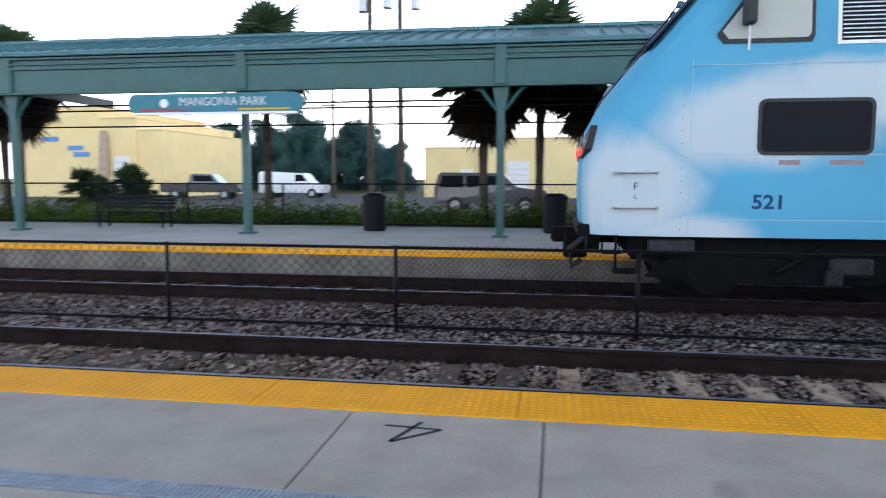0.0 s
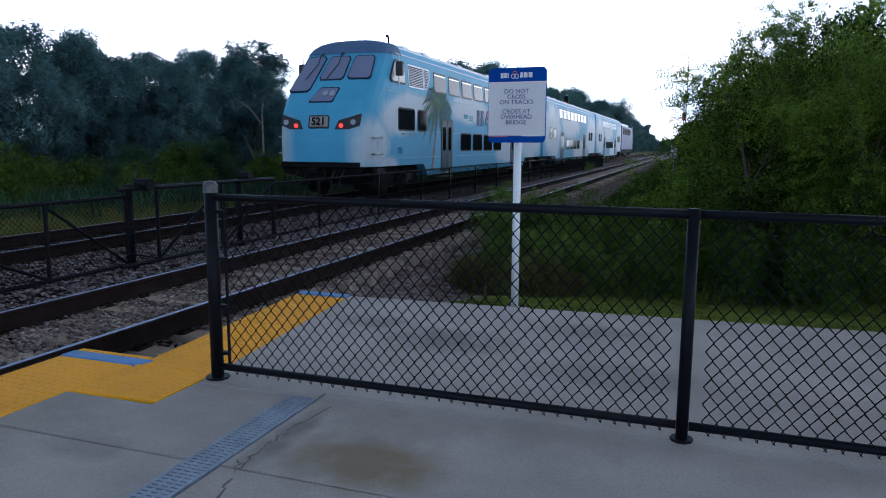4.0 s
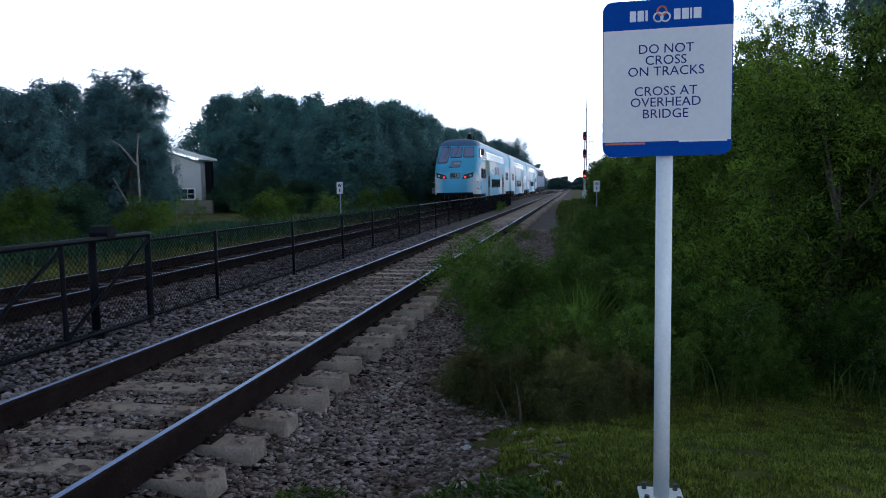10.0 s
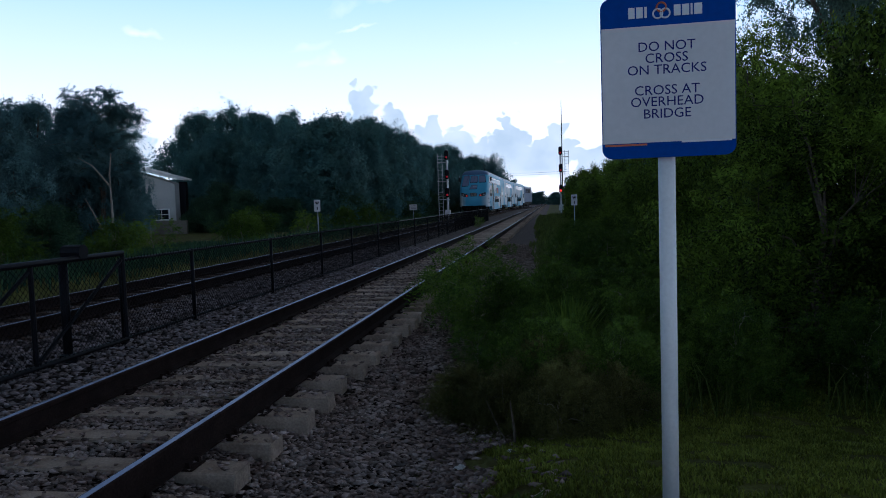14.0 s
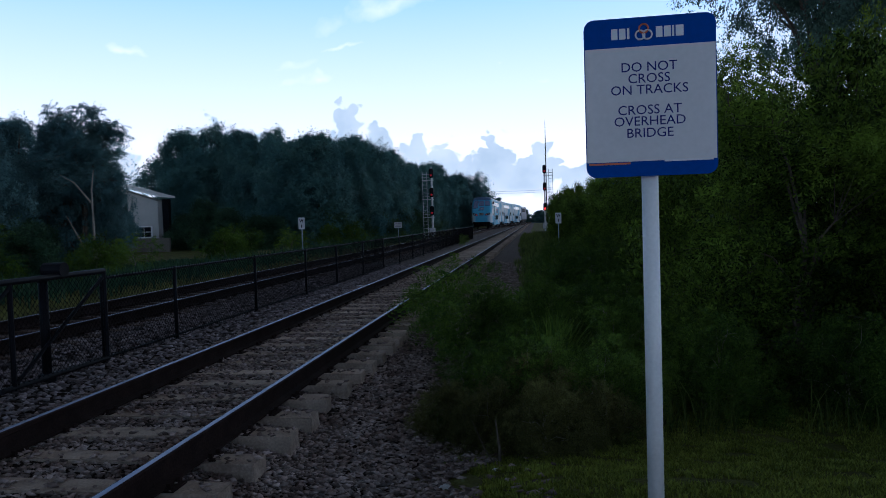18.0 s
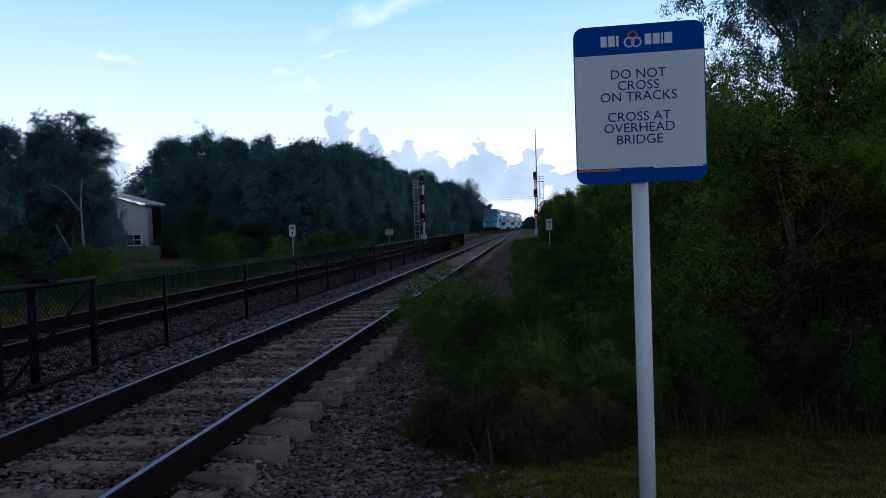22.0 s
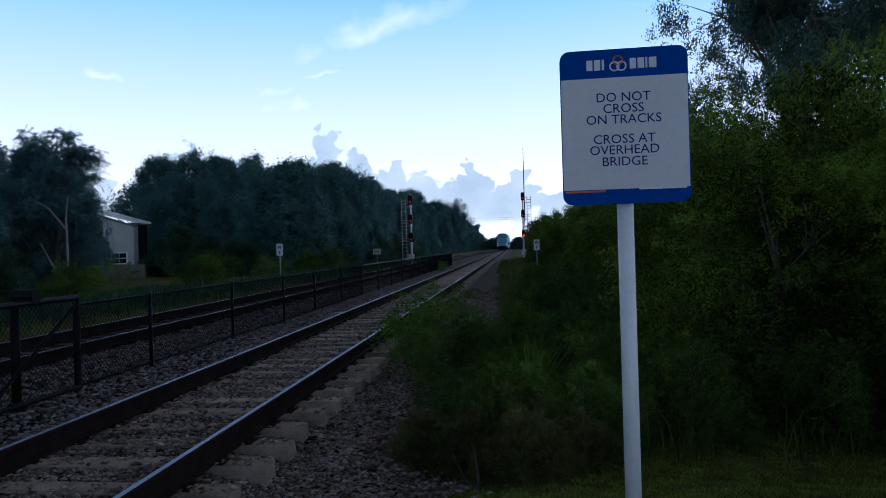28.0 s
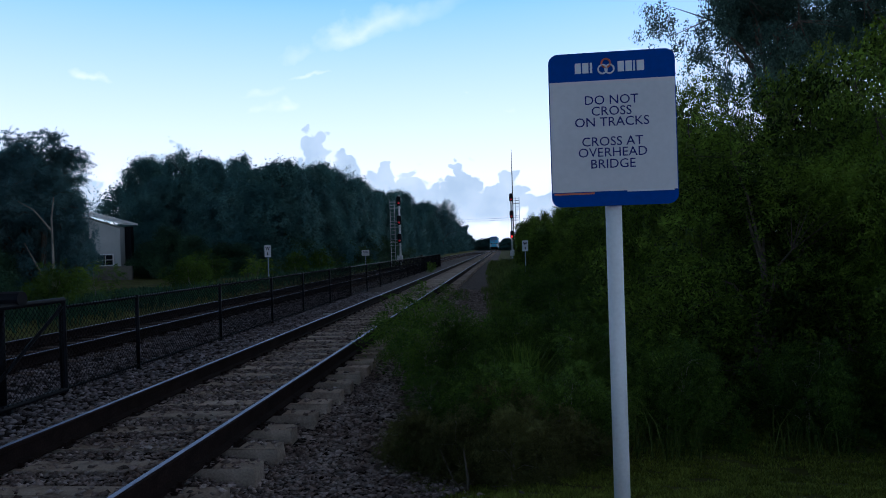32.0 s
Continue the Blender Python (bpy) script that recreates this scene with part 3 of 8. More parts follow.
def build_ballast():
    ys = [-60, -40, -25] + [-18 + 0.3 * i for i in range(160)] + [30 + 2 * i for i in range(35)] + [110, 140, 180, 240, 400, 900]
    xs = sorted({x for x, z in BED} | {2.6 - 0.25 * i for i in range(43)})
    vs = np.array([(x, y, bed_z(x) + 0.02 * noise.noise(Vector((x * 5, y * 5, 3))) + 0.02 * noise.noise(Vector((x * 1.1, y * 1.1, 8)))) for y in ys for x in xs])
    k = len(xs)
    fs = np.array([(j * k + i, j * k + i + 1, (j + 1) * k + i + 1, (j + 1) * k + i) for j in range(len(ys) - 1) for i in range(k - 1)])
    # near part takes the gap-dark colour, the rest stands for unmodelled stones
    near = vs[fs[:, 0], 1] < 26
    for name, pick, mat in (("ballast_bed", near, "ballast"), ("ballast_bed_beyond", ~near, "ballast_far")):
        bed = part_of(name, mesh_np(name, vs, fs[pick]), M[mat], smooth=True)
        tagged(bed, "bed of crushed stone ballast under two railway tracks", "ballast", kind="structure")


build_ballast()


def stones(name, count, area, size, mat, label, seed, thin=0.0, first=None):
    """Loose crushed stones, each an uneven eight-sided lump; few of them lie on the sleepers."""
    r = np.random.default_rng(seed)
    x0, x1, y0, y1 = area
    x, y = r.uniform(x0, x1, count), y0 + (y1 - y0) * r.uniform(0, 1, count) ** (1 + thin)
    if first is not None:
        heaped = (np.abs(x - NEAR_CL) < 0.68) & (np.sin(x * 4.1 + y * 1.7) + np.sin(y * 2.9 - x * 3.3) + np.sin(y * 9.1 + x * 2) > 0.1)
        on_tie = np.abs((y - first + 0.2835) % 0.567 - 0.2835) < 0.115
        bare = ~on_tie | (r.uniform(0, 1, count) < np.where(heaped, 0.55, 0.1)) | (np.abs(x - NEAR_CL) > 1.19)
        x, y = x[bare], y[bare]
        count = len(x)
    edge = 1.98 + 0.16 * np.sin(y * 2.3) + 0.1 * np.sin(y * 5.9 + 1)
    inside = (x < edge) | (r.uniform(0, 1, count) < 0.03) | (y > 7)
    x, y = x[inside], y[inside]
    count = len(x)
    s = size * r.uniform(0.55, 1.45, count)
    z = np.array([max(bed_z(a), ground_z(a, b) - 0.004 if a > 1.2 else -9) for a, b in zip(x, y)]) + s * 0.16 + r.uniform(-0.012, 0.02, count)
    if first is not None:
        # what lies on a sleeper lies on its top
        lying = (np.abs((y - first + 0.2835) % 0.567 - 0.2835) < 0.115) & (np.abs(x - NEAR_CL) < 1.19)
        z = np.where(lying, np.maximum(z, -0.186 + s * 0.1), z)
    base = np.array([(1, 0, 0), (0, 1, 0), (-1, 0, 0), (0, -1, 0), (0.15, 0.1, 0.8), (0, 0, -0.7)])
    tri = np.array([(0, 1, 4), (1, 2, 4), (2, 3, 4), (3, 0, 4), (1, 0, 5), (2, 1, 5), (3, 2, 5), (0, 3, 5)])
    v = base[None] * r.uniform(0.55, 1.3, (count, 6, 3)) + r.uniform(-0.34, 0.34, (count, 6, 3))
    a, t = r.uniform(0, 6.283, count), r.uniform(-0.6, 0.6, count)
    c, sn = np.cos(a)[:, None], np.sin(a)[:, None]
    vx, vy, vz = v[..., 0], v[..., 1], v[..., 2]
    ct, stt = np.cos(t)[:, None], np.sin(t)[:, None]
    vy, vz = vy * ct - vz * stt, vy * stt + vz * ct
    out = np.stack([(vx * c - vy * sn) * s[:, None] * 0.7 + x[:, None], (vx * sn + vy * c) * s[:, None] * 0.46 + y[:, None], vz * s[:, None] * 0.36 + z[:, None]], -1)
    f = (tri[None] + 6 * np.arange(count)[:, None, None]).reshape(-1, 3)
    ob = part_of(name, mesh_np(name, out.reshape(-1, 3), f), mat)
    return tagged(ob, label, "ballast", kind="stuff")


stones("ballast_stones", 80000, (0.0, 2.5, 2.2, 30), 0.042, M["stone"], "loose brown-grey crushed ballast stones on the track shoulder", 11, 1.1, 4.70)
stones("ballast_stones", 68000, (-2.3, 0.0, -1, 30), 0.044, M["stone"], "brown-grey crushed stones between the sleepers", 12, 0.9, 4.70)
stones("ballast_stones", 42000, (-5.0, -1.9, -14, 27), 0.058, M["stone_far"], "grey crushed stones between the two tracks", 13)
stones("ballast_stones", 5200, (0.05, 1.2, -1, 2.4), 0.05, M["stone"], "crushed stones in the notch of the platform edge", 15)
stones("ballast_stones", 15000, (-2.3, 0.6, -12, -1), 0.056, M["stone"], "crushed stones below the platform edge", 14, 0.0, 4.70)


# ---- tracks ----
RAIL = ((-0.070, -0.18), (0.070, -0.18), (0.070, -0.165), (0.012, -0.145), (0.010, -0.05), (0.036, -0.036), (0.038, -0.008), (0.028, -0.001), (-0.028, -0.001), (-0.038, -0.008), (-0.036, -0.036), (-0.010, -0.05), (-0.012, -0.145), (-0.070, -0.165))


def sweep(bm, outline, line):
    rings = [[bm.verts.new((x + u, y, z + v)) for u, v in outline] for x, y, z in line]
    k = len(outline)
    for r0, r1 in zip(rings, rings[1:]):
        for i in range(k):
            bm.faces.new((r0[i], r0[(i + 1) % k], r1[(i + 1) % k], r1[i]))
    bm.faces.new(rings[0]), bm.faces.new(list(reversed(rings[-1])))
    bmesh.ops.recalc_face_normals(bm, faces=bm.faces)
    return bm


def tie_mesh(name, seed, worn):
    r = random.Random(seed)
    bm = boxed(-1.185, 1.185, -0.11, 0.11, -0.16, 0.0, 0.012, 2)
    for v in bm.verts:
        v.co += Vector((r.uniform(-1, 1) * worn * 1.5, r.uniform(-1, 1) * worn, r.uniform(-1, 1) * worn * 0.7))
    me = bpy.data.meshes.new(name)
    bm.to_mesh(me)
    bm.free()
    return me


def track(cl, z, mat, label, first, step, near_count, seed, far_line):
    ob = empty("railway_track", pose(cl, 0, z), label, "railway track", kind="structure")
    ys = [-60, -20, 0, 20, 60, 110] + ([112 + 5.5 * i for i in range(21)] if far_line else []) + [320, 900]
    for side in (-HALF, HALF):
        line = [((far_x(y) - FAR_CL if far_line else 0.0) + side, y, 0.0) for y in ys]
        part("rail", sweep(bmesh.new(), RAIL, line), M["rust_rail"], ob, "rusty steel rail")
        part("rail_head", sweep(bmesh.new(), ((-0.022, -0.003), (0.022, -0.003), (0.019, 0.002), (-0.019, 0.002)), line), M["rail_top"], ob, "polished running surface of the rail")
    meshes = [tie_mesh("tie", seed + i, 0.008) for i in range(6)]
    for me in meshes:
        me.materials.append(mat)
    stained = [tie_mesh("tie", seed + 20 + i, 0.008) for i in range(3)]
    for me in stained:
        me.materials.append(M["tie_stained"])
    plate = boxed(-0.13, 0.13, -0.09, 0.09, 0.0, 0.016, 0.004)
    pm = bpy.data.meshes.new("tie_plate")
    for u in (-0.11, 0.11):
        for v in (-0.06, 0.06):
            box(plate, u * 0.82 - 0.014, u * 0.82 + 0.014, v - 0.014, v + 0.014, 0.0, 0.05)
    plate.to_mesh(pm)
    plate.free()
    r = random.Random(seed)
    rest, k = [], 0
    while True:
        y = first + step * k
        if y > 330:
            break
        x = far_x(y) - FAR_CL if far_line else 0.0
        if k < near_count:
            t = new("tie", stained[k % 3] if not far_line and y < -4.2 - 2 * r.random() else meshes[k % 6])
            t.parent = ob
            t.matrix_local = pose(x + r.uniform(-0.04, 0.04), y + r.uniform(-0.02, 0.02), -0.192 + r.uniform(-0.006, 0.006), 0, 0, r.uniform(-1.2, 1.2) + (180 if r.random() < 0.5 else 0))
            if -8 < y < 26:
                for side in (-HALF, HALF):
                    part_of("tie_plate", pm, M["rust_rail"], ob).matrix_local = pose(x + side, y, -0.196)
        else:
            rest.append((x, y))
        k += 1
    bm = bmesh.new()
    for x, y in rest:
        box(bm, x - 1.28, x + 1.28, y - 0.115, y + 0.115, -0.33, -0.192)
    tagged(part("ties_beyond", bm, mat, ob), kind="stuff")


track(NEAR_CL, 0.0, M["tie"], "straight railway track with weathered sleepers and polished rails", 4.70 - 0.567 * 30, 0.567, 150, 3, False)
track(FAR_CL, FAR_Z, M["tie_dark"], "rusty railway track with dark sleepers that joins the other ahead", -20.0, 0.567, 130, 9, True)


# ---- near platform ----
EDGE, STRIP = 0.60, 0.60
END_Y = 2.42


def slab(name, pts, z0, z1, mat, parent, label="", bevel=0.006):
    bm = prism(bmesh.new(), pts, "z", z0, z1)
    bmesh.ops.bevel(bm, geom=[e for e in bm.edges if abs(e.verts[0].co.z - z1) < 1e-5 and abs(e.verts[1].co.z - z1) < 1e-5], offset=bevel, segments=1, affect="EDGES")
    return part(name, bm, mat, parent, label)


def near_platform():
    ob = empty("platform_near", pose(0, 0, 0), "long concrete station platform with a notched edge beside the track", "platform", kind="structure")
    part("platform_body", prism(bmesh.new(), ((0.64, -40), (0.64, 0.06), (1.26, 0.06), (1.06, END_Y - 0.02), (12, END_Y + 0.68), (12, -40)), "z", -0.75, PLAT - 0.08), M["concrete_wall"], ob, "dark weathered concrete edge wall")
    g = 0.006
    ys = [-40, -30, -24, -18.4, -14.3, -10.2, -6.38, -5.12, -1.0, END_Y]
    for a, b in zip(ys, ys[1:]):
        last = b == END_Y
        if not last:
            slab("concrete_slab", ((EDGE + STRIP + 0.007, a + g), (2.44, a + g), (2.44, b - g), (EDGE + STRIP + 0.007, b - g)), PLAT - 0.08, PLAT, M["concrete"], ob)
            for x0, x1 in ((2.615, 6.2), (6.2, 12)):
                slab("concrete_slab", ((x0 + g, a + g), (x1 - g, a + g), (x1 - g, b - g), (x0 + g, b - g)), PLAT - 0.08, PLAT, M["concrete"], ob)
    slab("concrete_slab", ((1.2, -1 + g), (2.44, -1 + g), (2.44, -0.12), (1.8, -0.12), (1.8, -0.5), (1.2, -0.5)), PLAT - 0.08, PLAT, M["concrete"], ob)
    slab("concrete_slab", ((2.615, -1 + g), (6.2 - g, -1 + g), (6.2 - g, -0.02), (2.615, -0.02)), PLAT - 0.08, PLAT, M["concrete"], ob)
    slab("concrete_slab", ((6.2 + g, -1 + g), (12, -1 + g), (12, -0.02), (6.2 + g, -0.02)), PLAT - 0.08, PLAT, M["concrete"], ob)
    slab("concrete_slab", ((1.8, -0.115), (2.6, -0.115), (2.6, -0.015), (12, -0.015), (12, END_Y + 0.65), (1.535, END_Y)), PLAT - 0.08, PLAT, M["concrete"], ob)
    # yellow warning strip with raised domes
    panel = boxed(0, STRIP, -0.912, 0.912, -0.05, 0.004, 0.004)
    n = 12
    for i in range(10):
        for j in range(30):
            cx, cy = 0.033 + i * 0.0593, -0.88 + j * 0.0607
            ring = [panel.verts.new((cx + n_r * math.cos(a * math.pi / 3 + 0.5), cy + n_r * math.sin(a * math.pi / 3 + 0.5), z)) for n_r, z in ((0.017, 0.004), (0.010, 0.0095)) for a in range(6)]
            for a in range(6):
                panel.faces.new((ring[a], ring[(a + 1) % 6], ring[6 + (a + 1) % 6], ring[6 + a]))
            panel.faces.new(ring[6:])
    me = bpy.data.meshes.new("warning_panel")
    panel.to_mesh(me)
    panel.free()
    me.materials.append(M["yellow"])
    for k in range(10):
        p = new("warning_panel", me)
        p.parent = ob
        p.matrix_local = pose(EDGE, -0.72 - 1.83 * k, PLAT)

    def dotted(name, pts, mat):
        bm = prism(bmesh.new(), pts, "z", PLAT - 0.05, PLAT + 0.004)
        x0, x1, y0, y1 = min(p[0] for p in pts), max(p[0] for p in pts), min(p[1] for p in pts), max(p[1] for p in pts)
        inside = []
        y = y0 + 0.03
        while y < y1:
            x = x0 + 0.03
            while x < x1:
                hit = False
                for (ax, ay), (bx, by) in zip(pts, pts[1:] + pts[:1]):
                    if (ay > y) != (by > y) and x < (bx - ax) * (y - ay) / (by - ay) + ax:
                        hit = not hit
                if hit:
                    inside.append((x, y))
                x += 0.06
            y += 0.06
        for cx, cy in inside:
            ring = [bm.verts.new((cx + q * math.cos(a * math.pi / 3), cy + q * math.sin(a * math.pi / 3), z)) for q, z in ((0.017, PLAT + 0.004), (0.010, PLAT + 0.0105)) for a in range(6)]
            for a in range(6):
                bm.faces.new((ring[a], ring[(a + 1) % 6], ring[6 + (a + 1) % 6], ring[6 + a]))
            bm.faces.new(ring[6:])
        return part(name, bm, mat, ob)

    dotted("warning_panel", [(1.204, -0.5), (1.795, -0.46), (1.795, 0.02), (1.23, 0.02), (1.23, -0.02), (1.204, -0.02)], M["yellow"])
    dotted("warning_panel", [(1.235, 0.024), (1.795, 0.024), (1.665, 1.22), (1.13, 1.22)], M["yellow"])
    dotted("warning_panel", [(1.128, 1.228), (1.663, 1.228), (1.545, END_Y - 0.13), (1.035, END_Y - 0.13)], M["yellow"])
    slab("blue_edge", ((0.605, 0.0), (1.235, 0.0), (1.27, 0.12), (0.605, 0.12)), PLAT - 0.05, PLAT + 0.013, M["blue_paint"], ob, "blue painted end strip")
    slab("blue_edge", ((1.035, END_Y - 0.125), (1.543, END_Y - 0.125), (1.53, END_Y + 0.01), (1.015, END_Y + 0.01)), PLAT - 0.05, PLAT + 0.013, M["blue_paint"], ob, "blue painted end strip")
    # metal nosing along the edge
    part("edge_nosing", boxed(0.575, 0.598, -40, 0.12, PLAT - 0.12, PLAT + 0.004, 0.004), M["rust_rail"], ob, "dark metal edge angle")
    return ob


near_platform()


def drain_grate(y0, y1):
    bm = bmesh.new()
    x0, x1 = 2.44, 2.61
    for x in (x0, x1 - 0.018):
        box(bm, x, x + 0.018, y0, y1, -0.03, 0.003)
    y = y0
    while y < y1 - 0.02:
        box(bm, x0 + 0.018, x1 - 0.018, y, y + 0.021, -0.025, 0.002)
        y += 0.029
    for x in (x0 + 0.052, x0 + 0.102):
        box(bm, x, x + 0.014, y0, y1, -0.024, 0.0025)
    ob = part("drain_grate", bm, M["grate"])
    ob.matrix_world = pose(0, 0, PLAT)
    return tagged(ob, "galvanised slotted drain grate set in the platform", "drain", "drain grates")


for k in range(16):
    drain_grate(-0.12 - 0.955 * (k + 1) + 0.004, -0.12 - 0.955 * k)
gutter = part("drain_channel", boxed(2.435, 2.62, -40, -0.11, 0.05, 0.075), M["concrete_wall"])
tagged(gutter, "dark concrete drain channel below the grates", "drain", kind="structure")


def scrawl():
    """A hand-drawn black mark on the concrete: an open triangle crossed by a line."""
    ob = empty("painted_mark", pose(1.62, -6.02, PLAT + 0.001), "black spray-painted triangle mark on the concrete platform", "graffiti")
    pts = (((-0.17, -0.08), (-0.14, 0.28)), ((-0.14, 0.28), (0.10, 0.01)), ((0.10, 0.01), (-0.26, 0.135)))
    for (ax, ay), (bx, by) in pts:
        d = Vector((bx - ax, by - ay, 0)).normalized()
        n = Vector((-d.y, d.x, 0)) * 0.014
        bm = prism(bmesh.new(), [(ax + n.x, ay + n.y), (bx + n.x, by + n.y), (bx - n.x, by - n.y), (ax - n.x, ay - n.y)], "z", 0, 0.0015)
        part("stroke", bm, M["fence"], ob)


scrawl()


def crack(line, width, seed):
    """A ragged hairline crack in the concrete along a polyline."""
    r = random.Random(seed)
    pts = []
    for (ax, ay), (bx, by) in zip(line, line[1:]):
        for k in range(6):
            u = k / 6
            pts.append((ax + (bx - ax) * u + r.uniform(-0.016, 0.016), ay + (by - ay) * u + r.uniform(-0.016, 0.016)))
    bm = bmesh.new()
    rows = []
    for k, (x, y) in enumerate(pts):
        w = width * r.uniform(0.3, 1.2)
        rows.append([bm.verts.new((x - w, y - w * 0.4, z)) for z in (0.0, 0.0012)] + [bm.verts.new((x + w, y + w * 0.4, z)) for z in (0.0012, 0.0)])
    for a, b in zip(rows, rows[1:]):
        for i in range(4):
            bm.faces.new((a[i], a[(i + 1) % 4], b[(i + 1) % 4], b[i]))
    ob = part("crack", bm, M["crack"])
    ob.matrix_world = pose(0, 0, PLAT)
    tagged(ob, "dark ragged crack in the concrete platform", "crack", "cracks in the platform")


M["crack"] = material("dark_crack_dirt", (0.24, 0.205, 0.18), 0.95, vary=0.4, gloss=0.05)
crack(((2.72, -1.02), (2.69, -0.8), (2.70, -0.55), (2.76, -0.12)), 0.005, 1)
crack(((2.80, -1.7), (2.86, -1.45), (2.78, -1.2), (2.73, -1.06)), 0.006, 2)
crack(((3.0, -1.72), (3.08, -1.62), (3.06, -1.5)), 0.006, 3)
crack(((2.73, -1.03), (2.64, -0.9)), 0.004, 4)


# ---- chain-link fences ----
def chain_mesh(length, z0, z1, pitch, r, twist=True, curl=False, tall=1.0):
    """Woven zigzag wires between two posts, along +x from 0, with twisted ends above and below."""
    n = int(length / pitch)
    p = length / n
    rows = round((z1 - z0) / (p * tall))
    q = (z1 - z0) / rows
    vs, fs = [], []
    for i in range(n):
        base = len(vs)
        for j in range(rows + 1):
            right = (i + j) % 2 == 0
            x = p * (i + 0.5) + (p * 0.53 if right else -p * 0.53)
            x = min(max(x, 0.004), length - 0.004)
            y = r * (0.9 if right else -0.9)
            z = z0 + q * j
            # the wire bends round its neighbour in a short hook
            for dz, k in ((-0.11, 0.84), (-0.04, 1.0), (0.04, 1.0), (0.11, 0.84)) if curl else ((0, 1.0),):
                xx = p * (i + 0.5) + (x - p * (i + 0.5)) * k
                yy = y * (1.0 if abs(dz) < 0.08 else 0.4) - (0.6 * r * (1 if right else -1) * dz / 0.11)
                zz = z + q * dz
                w = r * (1.3 if abs(dz) > 0.1 or not curl else 1.05)
                vs += [(xx - w, yy, zz), (xx, yy - r, zz), (xx + w, yy, zz), (xx, yy + r, zz)]
        steps = (rows + 1) * (4 if curl else 1) - 1
        for j in range(steps):
            a = base + 4 * j
            for k in range(4):
                fs.append((a + k, a + (k + 1) % 4, a + 4 + (k + 1) % 4, a + 4 + k))
        if twist:
            # pairs of wire ends cross in a short knuckle
            for z, up, j in ((z1, 1, rows), (z0, -1, 0)):
                if (i + j) % 2:
                    continue
                x = p * (i + 1.0)
                for side in (-1, 1):
                    b = len(vs)
                    for dx, dy, dz in ((0.016, 0.002, -0.008), (0.004, 0.004, 0.017), (-0.002, -0.003, 0.024), (-0.006, 0.004, 0.029)):
                        xx, yy, zz = x + side * dx, side * dy, z + up * dz
                        vs += [(xx - r, yy, zz), (xx, yy - r, zz), (xx + r, yy, zz), (xx, yy + r, zz)]
                    for q2 in range(3):
                        for k in range(4):
                            a = b + 4 * q2
                            fs.append((a + k, a + (k + 1) % 4, a + 4 + (k + 1) % 4, a + 4 + k))
    return mesh_np("chain_link", np.array(vs), np.array(fs))


def fence_post(parent, x, y, z0, z1, r, cap=True, worn=False):
    part("post", tubed([(x, y, z0), (x, y, z1)], r, 18), M["fence"], parent, smooth=True)
    if cap:
        bm = tubed([(x, y, z1 - 0.035), (x, y, z1 + 0.012), (x, y, z1 + 0.03), (x, y, z1 + 0.036)], [r * 1.14, r * 1.14, r * 0.8, r * 0.2], 12)
        part("post_cap", bm, M["fence_cap"] if worn else M["fence"], parent, "worn pale metal post cap" if worn else "", smooth=False)
    part("base_plate", tubed([(x, y, z0), (x, y, z0 + 0.012)], r * 1.9, 10), M["fence"], parent)


def platform_fence():
    """The waist-high fence across the platform's end."""
    ob = empty("chain_link_fence", pose(0, 0, PLAT), "black vinyl-coated chain-link fence across the platform end", "fence")
    xs = (1.86, 4.55, 7.15, 9.75)
    for i, x in enumerate(xs):
        fence_post(ob, x, 0, 0.0, 1.165 if i == 0 else 1.13, 0.038 if i == 0 else 0.029, i == 0, i == 0)
    for a, b in zip(xs, xs[1:]):
        part("top_rail", tubed([(a + 0.03, 0, 1.105), (a + (b - a) * 0.47, 0, 1.105)], 0.0215, 18), M["fence"], ob, smooth=True)
        part("top_rail", tubed([(a + (b - a) * 0.47 - 0.05, 0, 1.105), (b - 0.01, 0, 1.105)], 0.0235, 18), M["fence"], ob, smooth=True)
        part("bottom_rail", tubed([(a + 0.03, 0, 0.075), (b - 0.03, 0, 0.075)], 0.0215, 18), M["fence"], ob, smooth=True)
        me = chain_mesh(0.03625 * int((b - a - 0.15) / 0.03625), 0.054, 1.103, 0.03625, 0.0031, True, True, 1.2057)
        part_of("chain_link", me, M["wire"], ob, "woven black wire mesh").matrix_local = pose(a + 0.085, 0.024, 0)
        for x in (a + 0.075,) if a < 2 else ():
            part("tension_bar", boxed(x - 0.008, x + 0.008, 0.016, 0.026, 0.08, 1.1), M["fence"], ob)
        for z in (0.16, 0.45, 0.74, 1.02):
            if a < 2:
                part("tie_band", boxed(a, a + 0.085, -0.01, 0.03, z - 0.01, z + 0.01, 0.004), M["fence"], ob)
        for k in range(1, 7):
            x = a + (b - a) * k / 7
            part("wire_tie", tubed([(x, -0.024, 1.10), (x, -0.01, 1.133), (x + 0.004, 0.028, 1.115), (x + 0.01, 0.03, 1.08)], 0.003, 5), M["fence"], ob)


platform_fence()


